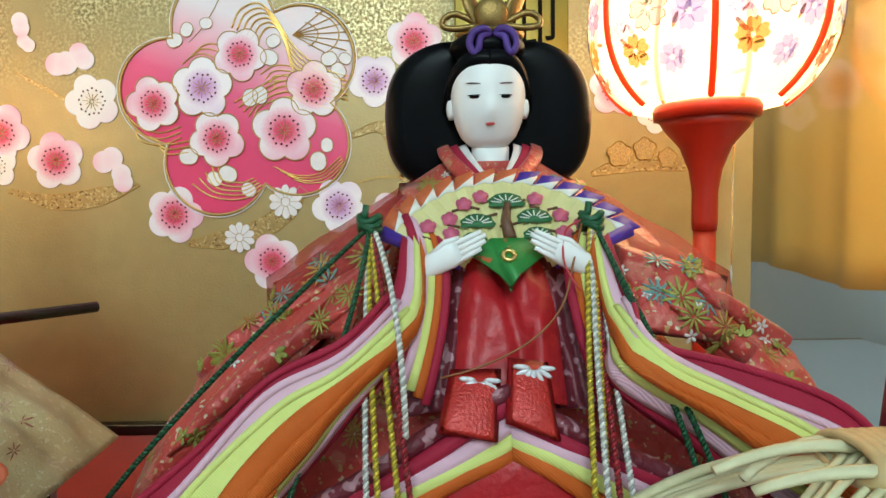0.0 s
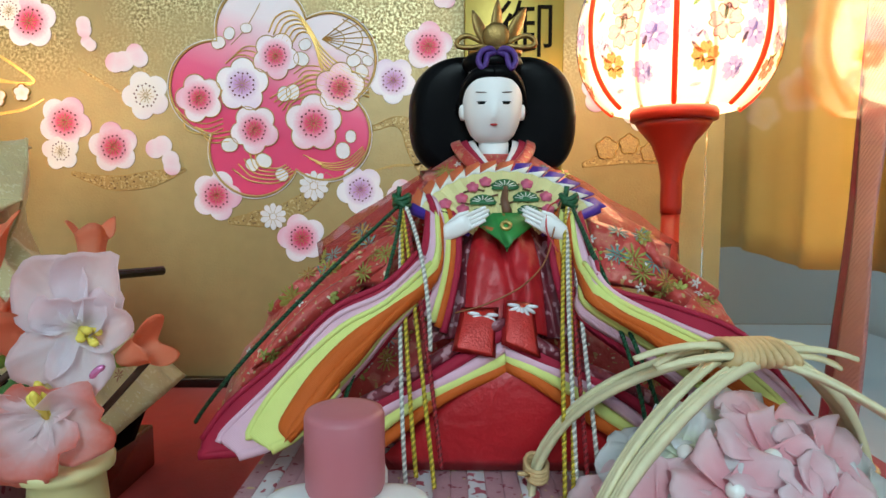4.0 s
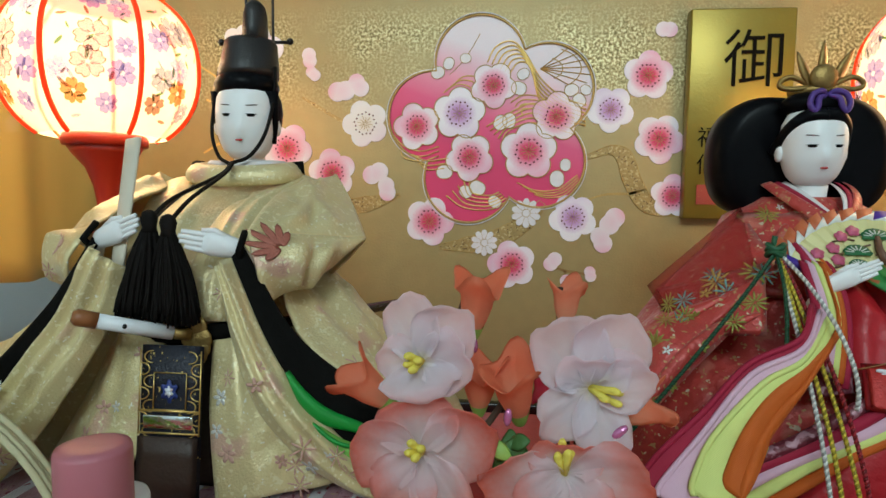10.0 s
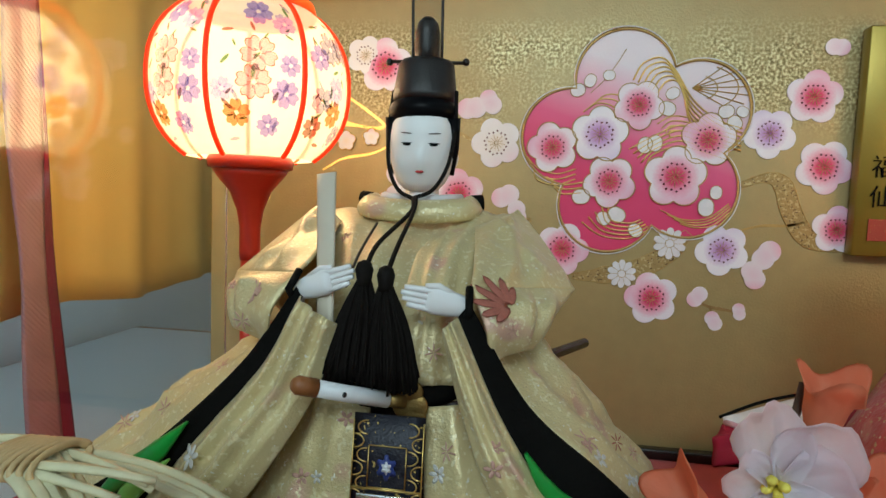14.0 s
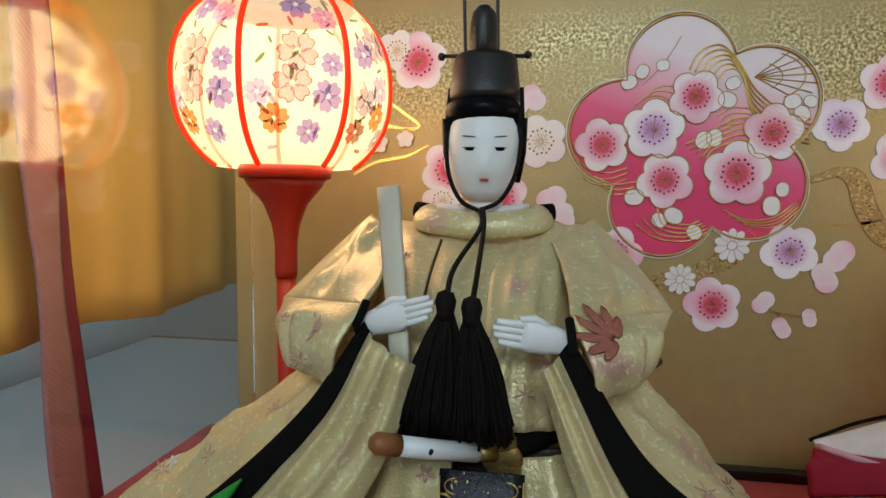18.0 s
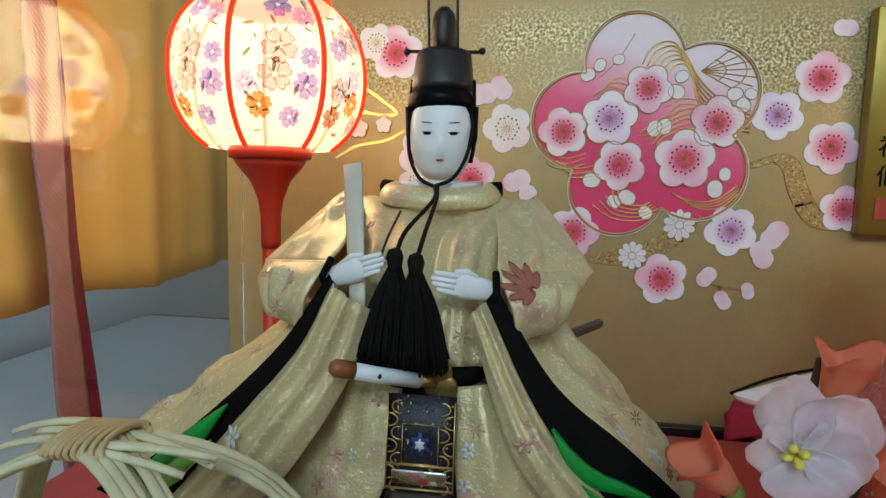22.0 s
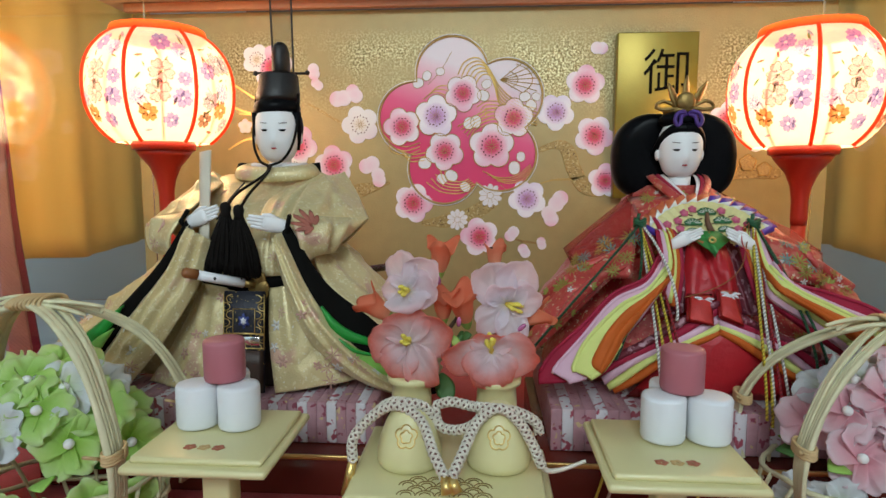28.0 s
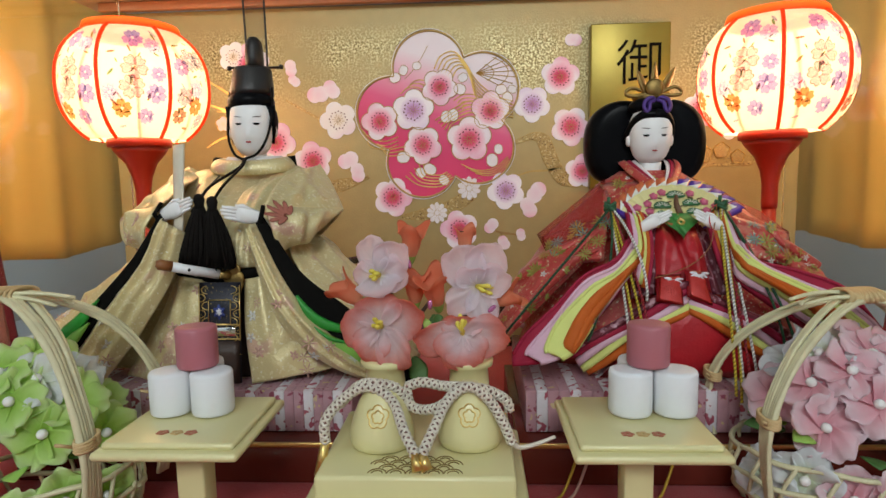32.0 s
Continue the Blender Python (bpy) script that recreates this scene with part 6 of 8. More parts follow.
    # square lower ends of the wide sleeves
    for c00, c10, c11, c01, e in (((0.1175, -0.1450, 0.1295), (0.1392, -0.1480, 0.1225), (0.1360, -0.1540, 0.1105), (0.1190, -0.1570, 0.1135), 1), ((0.0705, -0.1420, 0.1300), (0.0448, -0.1310, 0.1205), (0.0470, -0.1400, 0.1090), (0.0660, -0.1560, 0.1130), -1)):
        pillow(bm, c00, c10, c11, c01, 0.0022, R, 12, 10, (e * 0.2, -1, 0.2), 0.0016, 0.4, 17.0 + e)
    # train behind; pale strip paints sheen on its upper side, with a dark edge
    cloth(bm, [(X - 0.0360, -0.1020, 0.1060), (0.0430, -0.0900, 0.0860), (0.0200, -0.0710, 0.0800)], [(X - 0.0300, -0.1200, 0.1180), (0.0330, -0.1180, 0.0920), (0.0130, -0.0860, 0.0700)], mi["crimson"], 0.0020, ((0.4, 0.5, 0.10, 0.0016),), 0.0014, 31.0, out=(-0.5, -0.7, 0.5))
    for k, mat in enumerate(("lilac", "crimson", "orange", "lilac")):
        tube(bm, spline([(0.0205 - 0.0012 * k, -0.0720 - 0.0030 * k, 0.0808 - 0.0026 * k), (0.0330 - 0.0015 * k, -0.1000 - 0.002 * k, 0.0845 - 0.0026 * k), (0.0420, -0.1230 - 0.001 * k, 0.0880 - 0.0026 * k)]), 0.0011, 7, mi[mat])
    cloth(bm, [(0.0200, -0.0700, 0.0820), (0.0480, -0.0700, 0.0925), (0.0620, -0.0720, 0.0960)], [(0.0205, -0.0722, 0.0800), (0.0410, -0.0900, 0.0850), (0.0580, -0.0960, 0.0880)], mi["pale"], 0.0010, (), 0.0008, 32.0, out=(0, -0.3, 1))
    tube(bm, spline([(0.0190, -0.0698, 0.0818), (0.0330, -0.0695, 0.0885), (0.0480, -0.0695, 0.0930), (0.0620, -0.0715, 0.0965)]), 0.0006, 6, mi["navy"])
    # red trouser front down to the mat
    pillow(bm, (X - 0.0040, -0.1660, 0.0985), (X + 0.0040, -0.1660, 0.0985), (X + 0.0330, -0.1660, 0.0700), (X - 0.0330, -0.1660, 0.0700), 0.0030, mi["red_silk"], 10, 8)
    cloth(bm, [(X - 0.0090, -0.1430, 0.1290), (X - 0.0100, -0.1520, 0.1160), (X - 0.0110, -0.1600, 0.1010)], [(X + 0.0090, -0.1430, 0.1290), (X + 0.0095, -0.1520, 0.1160), (X + 0.0100, -0.1600, 0.1010)], mi["red_silk"], 0.0022, ((0.22, 0.10, 0.11, 0.0018), (0.44, 0.66, 0.07, -0.0022), (0.66, 0.84, 0.12, 0.0020), (0.84, 0.60, 0.05, -0.0012)), 0.0024, 23.0)
    folds(bm, (R,), tuple((0.0022, [(X + s * x0, z0), (X + s * x1, z1), (X + s * x2, z2)]) for s in (-1, 1) for x0, z0, x1, z1, x2, z2 in ((0.030, 0.118, 0.046, 0.108, 0.062, 0.093), (0.036, 0.121, 0.050, 0.113, 0.066, 0.100), (0.012, 0.140, 0.014, 0.134, 0.013, 0.127), (0.026, 0.134, 0.034, 0.126, 0.040, 0.117))), R)
    G, L, T, W = (mi[k] for k in ("motif_gold", "motif_lime", "motif_teal", "motif_silver"))
    on = (R, mi["gauze"])
    for zone, count, sd in ((((0.020, 0.076), (0.080, 0.128)), 40, 3), (((0.115, 0.172), (0.080, 0.128)), 40, 5), (((0.070, 0.122), (0.136, 0.147)), 10, 6)):
        motifs(bm, on, zone, count, ((G, 11, 0.0034), (L, 5, 0.0022), (W, 5, 0.0014), (L, 11, 0.0040), (T, 9, 0.0030), (G, 5, 0.0020), (L, 3, 0.0026)), sd)
    solid("empress_doll", bm, [M[k] for k in names], "seated empress doll in layered red, pink, yellow and orange robes", "doll", "pair of dolls")


emperor_doll()
empress_doll()


# ---- what the emperor doll wears and holds ----
KX = -0.0860
hat = thing("court_hat", (KX, -0.104, 0.183), "black lacquered court hat with a tall gauze tail", "hat")
bm = fresh()
rings = []
for z, rx, ry, yo in ((0.1862, 0.0099, 0.0104, 0.0), (0.1885, 0.0100, 0.0105, 0.0), (0.1915, 0.0096, 0.0099, 0.001), (0.1980, 0.0088, 0.0090, 0.002), (0.1992, 0.0080, 0.0082, 0.002)):
    rings.append([(KX - 0.0005 + rx * math.cos(2 * math.pi * k / 28), -0.1075 + yo + ry * math.sin(2 * math.pi * k / 28), z) for k in range(28)])
loft(bm, rings)
part("cap", bm, M["hat"], hat)
bm = fresh()
rings = []
for z, rx in ((0.1985, 0.0042), (0.2050, 0.0042), (0.2100, 0.0040), (0.2130, 0.0033), (0.2148, 0.0018)):
    rings.append([(KX - 0.0018 + rx * math.cos(2 * math.pi * k / 20), -0.0985 + rx * 1.3 * math.sin(2 * math.pi * k / 20), z) for k in range(20)])
loft(bm, rings)
part("crest", bm, M["hat"], hat)
bm = fresh()
tube(bm, [(KX - 0.0142, -0.0990, 0.2010), (KX + 0.0110, -0.0990, 0.2005)], 0.0006, 8)
for x in (KX - 0.0142, KX + 0.0110):
    ball(bm, (x, -0.0990, 0.2008), 0.0012, 0, 10, 8)
part("pin", bm, M["hat"], hat)
tail_l = [(KX - 0.0078 - 0.0032 * t, -0.0915 + 0.004 * math.sin(t), 0.196 + 0.078 * t) for t in [k / 10 for k in range(11)]]
tail_r = [(x + 0.0098 + 0.0012 * k / 10, y, z) for k, (x, y, z) in enumerate(tail_l)]
bm = fresh()
puff(bm, tail_l, tail_r, 0.00025, 0, 8)
part("gauze_tail", bm, M["veil"], hat, "sheer black upright tail")
for line in (tail_l, tail_r):
    bm = fresh()
    tube(bm, line, 0.00055, 6)
    part("tail_edge", bm, M["hat"], hat)

chin = thing("chin_cord", (KX, -0.124, 0.157), "black silk cord tied under the chin", "cord")
for s in (-1, 1):
    bm = fresh()
    tube(bm, spline([(KX + s * 0.0098, -0.1100, 0.1895), (KX + s * 0.0102, -0.1130, 0.1780), (KX + s * 0.0090, -0.1175, 0.1665), (KX + s * 0.0052, -0.1210, 0.1590), (KX, -0.1245, 0.1563)]), 0.0006, 7)
    part("loop", bm, M["tassel"], chin)
for x0, x1, z1 in ((0.0004, -0.0020, 0.1400), (0.0012, 0.0030, 0.1392)):
    bm = fresh()
    tube(bm, spline([(KX + x0, -0.1245, 0.1565), (KX + x0 + 0.001, -0.1330, 0.1525), (KX + x1, -0.1540, 0.1450), (KX + x1, -0.1645, z1)]), 0.0006, 7)
    part("strand", bm, M["tassel"], chin)
bm = fresh()
tube(bm, spline([(KX - 0.0085, -0.1310, 0.1490), (KX - 0.0086, -0.1470, 0.1420), (KX - 0.0080, -0.1600, 0.1350)]), 0.0004, 6)
part("strand", bm, M["c_black"], chin)


def tassel(x, z, xb):
    t = thing("black_tassel", (x, -0.165, z), "thick black silk tassel", "tassel", "chin cord tassels")
    bm = fresh()
    lathe(bm, [(0.0004, 0.0022), (0.0016, 0.0016), (0.0021, 0.0), (0.0017, -0.0022), (0.0019, -0.0034)], (x, -0.1655, z), 14)
    part("knot", bm, M["tassel"], t)
    bm = fresh()
    rnd = random.Random(int(abs(x) * 1e5))
    for k in range(240):
        a, r = 2 * math.pi * rnd.random(), math.sqrt(rnd.random())
        e = 0.0243 + rnd.uniform(-0.0022, 0.0016)
        top = Vector((x + 0.0015 * r * math.cos(a), -0.1655 + 0.0014 * r * math.sin(a), z - 0.0025))
        mid = Vector((x + (xb - x) * 0.5 + 0.0054 * r * math.cos(a), -0.1655 + 0.0038 * r * math.sin(a), z - e * 0.5))
        low = Vector((xb + 0.0068 * r * math.cos(a) + rnd.uniform(-0.0006, 0.0006), -0.1665 + 0.0042 * r * math.sin(a), z - e))
        mid += Vector((rnd.uniform(-0.0009, 0.0009), 0, 0))
        tube(bm, bez(top, mid, mid.lerp(low, 0.5) + Vector((rnd.uniform(-0.0008, 0.0008), 0, 0)), low, n=6), 0.00033, 3)
    part("fringe", bm, M["tassel"], t)


tassel(KX - 0.0020, 0.1398, KX - 0.0042)
tassel(KX + 0.0030, 0.1388, KX + 0.0048)

bm = fresh()
a = [(-0.1072 + 0.0082 * t, -0.1450 - 0.0200 * t, 0.1615 - 0.0350 * t) for t in [k / 8 for k in range(9)]]
puff(bm, a, [(x + 0.0056 - 0.0012 * k / 8, y - 0.001, z + 0.0008) for k, (x, y, z) in enumerate(a)], 0.0009, 0, 10)
solid("sceptre_tablet", bm, M["shaku"], "flat pale wooden ceremonial tablet held upright", "tablet")

sword = thing("sword", (-0.0775, -0.172, 0.108), "ceremonial sword with a white grip and gold guard", "sword")
bm = fresh()
tube(bm, [(-0.0945, -0.1774, 0.1159), (-0.0895, -0.1735, 0.1140), (-0.0815, -0.1670, 0.1112)], 0.00185, 14)
grip = part("grip", bm, M["ivory"], sword)
bm = fresh()
ball(bm, (-0.0890, -0.1750, 0.1142), 0.00065, 0, 8, 6)
part("rivet", bm, M["black_lacquer"], grip)
bm = fresh()
tube(bm, [(-0.0984, -0.1803, 0.1173), (-0.0976, -0.1797, 0.1170), (-0.0943, -0.1772, 0.1158)], lambda t: 0.0012 + 0.0008 * min(1, t * 3), 12)
part("pommel", bm, M["brown"], sword)
bm = fresh()
tube(bm, [(-0.0817, -0.1672, 0.1113), (-0.0782, -0.1645, 0.1103)], 0.0016, 12)
part("ferrule", bm, M["old_gold"], sword)
bm = fresh()
for dx, dz in ((0, 0.0032), (0, -0.0040), (0.0012, 0.0), (-0.0012, 0.0), (0.0008, -0.0022)):
    ball(bm, (-0.0768 + dx, -0.1642, 0.1092 + dz), (0.0030, 0.0008, 0.0030), 0, 14, 8)
part("guard", bm, M["old_gold"], sword, "lobed dull gold guard")
bm = fresh()
tube(bm, [(-0.0755, -0.1600, 0.1095), (-0.0530, -0.1180, 0.1080), (-0.0304, -0.0728, 0.1063)], 0.0018, 10)
part("scabbard", bm, M["black_lacquer"], sword)

sash = thing("brocade_sash", (-0.0790, -0.172, 0.09), "narrow dark brocade sash with gold pattern hanging down the robe", "sash")
bm = fresh()
puff(bm, [(-0.0882, -0.1690 - 0.004 * t, 0.1085 - 0.038 * t) for t in (0, 0.25, 0.5, 0.75, 1)], [(-0.0722, -0.1690 - 0.004 * t, 0.1085 - 0.038 * t) for t in (0, 0.25, 0.5, 0.75, 1)], 0.0006, 0, 8)
part("strip", bm, M["sash"], sash)


def sash_y(z):
    return -0.1700 - 0.004 * (0.1085 - z) / 0.038


def sash_line(name, pts, r, key, lift=0.0):
    bm = fresh()
    tube(bm, [(x, sash_y(z) - lift, z) for x, z in pts], r, 5)
    part(name, bm, M[key], sash)


for s in (-1, 1):
    # scrolls between two gold edges, and a gold frame within
    sash_line("gold_edge", [(-0.0802 + s * 0.0078, 0.1075), (-0.0802 + s * 0.0078, 0.0868)], 0.00018, "gold")
    sash_line("gold_frame", [(-0.0802 + s * 0.0042, 0.1020), (-0.0802 + s * 0.0042, 0.0930)], 0.00016, "gold")
    for k in range(7):
        z = 0.1058 - 0.0030 * k
        x = -0.0802 + s * (0.0076 if k % 2 else 0.0046)
        f = -s if k % 2 else s
        sash_line("gold_scroll", [(x + f * 0.0022 * math.sin(q), z + 0.0015 * math.cos(q)) for q in [math.pi * j / 10 for j in range(11)]], 0.00018, "gold")
for z in (0.1020, 0.0930):
    sash_line("gold_frame", [(-0.0844, z), (-0.0760, z)], 0.00016, "gold")
for r, key in ((0.0024, "blue_print"), (0.0012, "white_paint")):
    bm = fresh()
    pts = [(-0.0802 + px, sash_y(0.0975) - (0.0001 if r > 0.002 else 0.0003), 0.0975 + pz * 1.25) for px, pz in lobed(r, 6, 36, 0.75)]
    loft(bm, [pts, [(x, y - 0.0002, z) for x, y, z in pts]])
    part("emblem", bm, M[key], sash)
bm = fresh()
box(bm, (-0.0866, -0.1726, 0.0884), (-0.0738, -0.1719, 0.0918), 0.0003)
part("metal_plate", bm, M["plate"], sash, "shiny polished plate")
for z in (0.0874, 0.0928):
    sash_line("gold_edge", [(-0.0880, z), (-0.0724, z)], 0.0003, "gold", 0.0003)
bm = fresh()
puff(bm, [(-0.0880, sash_y(z) - 0.0004, z) for z in (0.0866, 0.0815, 0.0760, 0.0708)], [(-0.0724, sash_y(z) - 0.0004, z) for z in (0.0866, 0.0815, 0.0760, 0.0708)], 0.0005, 0, 8)
part("plain_end", bm, M["brown_robe"], sash, "plain dark brown end")

# ---- what the empress doll wears and holds ----
QX = 0.0955
crown = thing("gold_crown", (QX, -0.115, 0.183), "small gilt crown with leaf-shaped spikes and purple cords", "crown")
bm = fresh()
tube(bm, bez((QX - 0.0075, -0.1130, 0.1828), (QX - 0.004, -0.1190, 0.1838), (QX + 0.004, -0.1190, 0.1838), (QX + 0.0075, -0.1130, 0.1828), n=14), 0.0014, 8)
part("band", bm, M["old_gold"], crown)
for s in (-1, 1):
    bm = fresh()
    tube(bm, spline([(QX + s * 0.0035, -0.1165, 0.1850), (QX + s * 0.0085, -0.1165, 0.1872), (QX + s * 0.0115, -0.1165, 0.1862), (QX + s * 0.0118, -0.1165, 0.1843), (QX + s * 0.0085, -0.1168, 0.1836), (QX + s * 0.0035, -0.1168, 0.1842)]), 0.0008, 7)
    part("side_loop", bm, M["old_gold"], crown)
for x, lean, h in ((0, 0.0006, 0.0140), (-0.0028, -0.0044, 0.0108), (0.0030, 0.0062, 0.0116)):
    bm = fresh()
    line = [(QX + x + lean * t, -0.1160, 0.1842 + h * t) for t in [k / 8 for k in range(9)]]
    tube(bm, line, lambda t: 0.0004 + 0.0021 * math.sin(math.pi * min(1, 0.20 + 0.80 * t ** 1.25)), 10, 0, 0.45)
    part("spike", bm, M["old_gold"], crown)
bm = fresh()
ball(bm, (QX, -0.1178, 0.1868), (0.0042, 0.0018, 0.0042), 0, 12, 8)
part("boss", bm, M["old_gold"], crown)
for s in (-1, 1):
    bm = fresh()
    tube(bm, spline([(QX + s * 0.0006, -0.1200, 0.1812), (QX + s * 0.0020, -0.1215, 0.1822), (QX + s * 0.0046, -0.1218, 0.1812), (QX + s * 0.0056, -0.1222, 0.1784), (QX + s * 0.0044, -0.1226, 0.1762), (QX + s * 0.0034, -0.1224, 0.1776), (QX + s * 0.0028, -0.1216, 0.1802), (QX + s * 0.0006, -0.1204, 0.1812)]), 0.0009, 7)
    part("purple_bow", bm, M["purple"], crown, "purple silk cord bow")

crown.location += Vector((0.0004, 0.0025, -0.0030))

fan = thing("folding_fan", (QX, -0.150, 0.125), "open painted folding fan with pine and plum blossoms", "fan")
piv = Vector((QX + 0.0004, -0.1555, 0.1216))
back_dir = Vector((0, 0.62, 0.785)).normalized()
side_dir = Vector((1, 0, 0))
out_dir = side_dir.cross(back_dir)


def fan_at(a, r, lift):
    return piv + (side_dir * math.sin(a) + back_dir * math.cos(a)) * r + out_dir * lift


N = 13
SPREAD = 60
for k in range(N):
    a0, a1 = radians(-SPREAD + 2 * SPREAD * k / N), radians(-SPREAD + 2 * SPREAD * (k + 1) / N)
    am = (a0 + a1) / 2
    lo, hi = 0.0095, 0.0256
    bm = fresh()
    sec = []
    for r in (lo, (lo + hi) / 2, hi):
        sec.append([fan_at(a0, r, 0.0002), fan_at(am, r, 0.0009), fan_at(a1, r, 0.0002), fan_at(a1, r, -0.0002), fan_at(am, r, 0.0005), fan_at(a0, r, -0.0002)])
    loft(bm, sec)
    for f in bm.faces:
        f.smooth = False
    leaf = part("leaf_fold", bm, M["fan_paper"], fan)
    bm = fresh()
    loft(bm, [[fan_at(a0 - 0.01, hi - 0.0004, lift), fan_at(am, hi - 0.0004, lift + 0.0007), fan_at(a1, hi - 0.0004, lift), fan_at(a1 + 0.03, hi + 0.0024, lift)] for lift in (0.0001, 0.0005)])
    part("white_tip", bm, M["fan_white"], leaf)
    bm = fresh()
    loft(bm, [[fan_at(a0, hi - 0.001, lift), fan_at(a1, hi - 0.001, lift), fan_at(a1 + 0.04, hi + 0.0046, lift), fan_at(a0 + 0.06, hi + 0.0036, lift)] for lift in (-0.0008, -0.0004)])
    part("edge", bm, M["fan_purple" if k > 6 else "fan_orange"], leaf)
    # a painted dash or two on each fold
    bm = fresh()
    for r, w in ((0.0130 + 0.002 * (k % 3), 0.0012), (0.0190 + 0.0015 * (k % 2), 0.0010)):
        c = fan_at(am, r, 0.0010)
        tube(bm, [c - side_dir * w + back_dir * w * 0.6 * (-1) ** k, c + side_dir * w], 0.00028, 5)
    part("painted_twig", bm, M["fan_brown"], leaf)
for s in (-1, 1):
    bm = fresh()
    tube(bm, [fan_at(radians(s * (SPREAD + 1)), 0.0105, -0.0006), fan_at(radians(s * (SPREAD + 1)), 0.0278, -0.0006)], lambda t: 0.0006 + 0.0011 * t, 6)
    part("guard_stick", bm, M["fan_purple"], fan)
bm = fresh()
loft(bm, [[fan_at(a, r, 0.0009) for a, r in ((-0.80, 0.0098), (-0.3, 0.0112), (0.3, 0.0112), (0.80, 0.0098), (0.7, 0.0030), (0.2, -0.0010), (-0.2, -0.0010), (-0.7, 0.0030))], [fan_at(a, r, 0.0016) for a, r in ((-0.80, 0.0095), (-0.3, 0.0109), (0.3, 0.0109), (0.80, 0.0095), (0.7, 0.0030), (0.2, -0.0006), (-0.2, -0.0006), (-0.7, 0.0030))]])
part("heel", bm, M["fan_heel"], fan, "green painted heel")
bm = fresh()
tube(bm, [fan_at(0, 0.0062, 0.0019) + side_dir * 0.0011 * math.cos(q) + back_dir * 0.0011 * math.sin(q) for q in [2 * math.pi * j / 14 for j in range(15)]], 0.00050, 6)
part("eyelet", bm, M["gold"], fan)
bm = fresh()
tube(bm, [fan_at(0.06, 0.0105, 0.0013), fan_at(0.0, 0.015, 0.0013), fan_at(0.03, 0.0190, 0.0013)], lambda t: 0.0013 * (1 - 0.4 * t), 6)
part("painted_trunk", bm, M["fan_brown"], fan)
for a, r, w in ((-0.38, 0.0150, 0.0034), (0.02, 0.0190, 0.0036), (0.36, 0.0160, 0.0034), (0.50, 0.0125, 0.0028), (-0.55, 0.0120, 0.0024)):
    c = fan_at(a, r, 0.0013)
    bm = fresh()
    pts = [c + side_dir * w * math.cos(q) * (1 + 0.07 * math.cos(9 * q)) + back_dir * w * 0.75 * max(-0.3, math.sin(q)) for q in [2 * math.pi * j / 28 for j in range(28)]]
    loft(bm, [pts, [p + out_dir * 0.0002 for p in pts]])
    pine = part("painted_pine", bm, M["fan_green"], fan)
    bm = fresh()
    for k in range(7):
        q = radians(12 + 26 * k)
        tube(bm, [c + out_dir * 0.0003 + side_dir * w * f * math.cos(q) + back_dir * w * f * 0.7 * math.sin(q) for f in (0.3, 0.86)], 0.00016, 4)
    part("needle_line", bm, M["fan_white"], pine)
for a, r in ((-0.62, 0.0190), (-0.40, 0.0208), (0.30, 0.0212), (0.60, 0.0194), (-0.84, 0.0205), (0.82, 0.0204), (-0.74, 0.0160), (0.76, 0.0162), (-0.22, 0.0215)):
    c = fan_at(a, r, 0.0011)
    bm = fresh()
    pts = [c + side_dir * px + back_dir * pz for px, pz in lobed(0.0017, 5, 30)]
    loft(bm, [pts, [p + out_dir * 0.0003 for p in pts]])
    part("painted_blossom", bm, M["fan_pink"], fan)


def cord_bundle(x0, ends):
    t = thing("fan_cords", (x0, -0.150, 0.134), "bundle of twisted green, white, yellow and red silk cords", "cords", "fan cords")
    bm = fresh()
    for k in range(3):
        tube(bm, [Vector((x0 + 0.0019 * math.cos(q), -0.1500 + 0.0016 * math.sin(q), 0.1338 + 0.0009 * (k - 1) + 0.0006 * math.sin(q * 2 + k))) for q in [2 * math.pi * j / 14 for j in range(15)]], 0.00075, 6, 0)
    tube(bm, [(x0 - 0.001, -0.1505, 0.1340), (x0 - 0.0005, -0.1505, 0.1375)], 0.0007, 6)
    part("knot", bm, M["c_green"], t, "green and gold knot")
    for (dx, ex, ey, ez, bow), key in zip(ends, ("c_green", "c_white", "c_yellow", "c_red", "c_white", "c_yellow", "c_green")):
        a = Vector((x0 + dx * 0.3, -0.1505, 0.1330))
        e = Vector((ex, ey, ez))
        m1 = Vector((a.x + (e.x - a.x) * 0.25 + bow, -0.1640, 0.1330 + (ez - 0.1330) * 0.30))
        m2 = Vector((a.x + (e.x - a.x) * 0.75 + bow * 0.5, (ey - 0.180) / 2, 0.1330 + (ez - 0.1330) * 0.72))
        bm = fresh()
        twisted(bm, bez(a, m1, m2, e, n=16), 0.00050, 2, 0.0014, 5, (0, 1), 6)
        part("cord", bm, [M[key], M[key + "_dark"]], t)


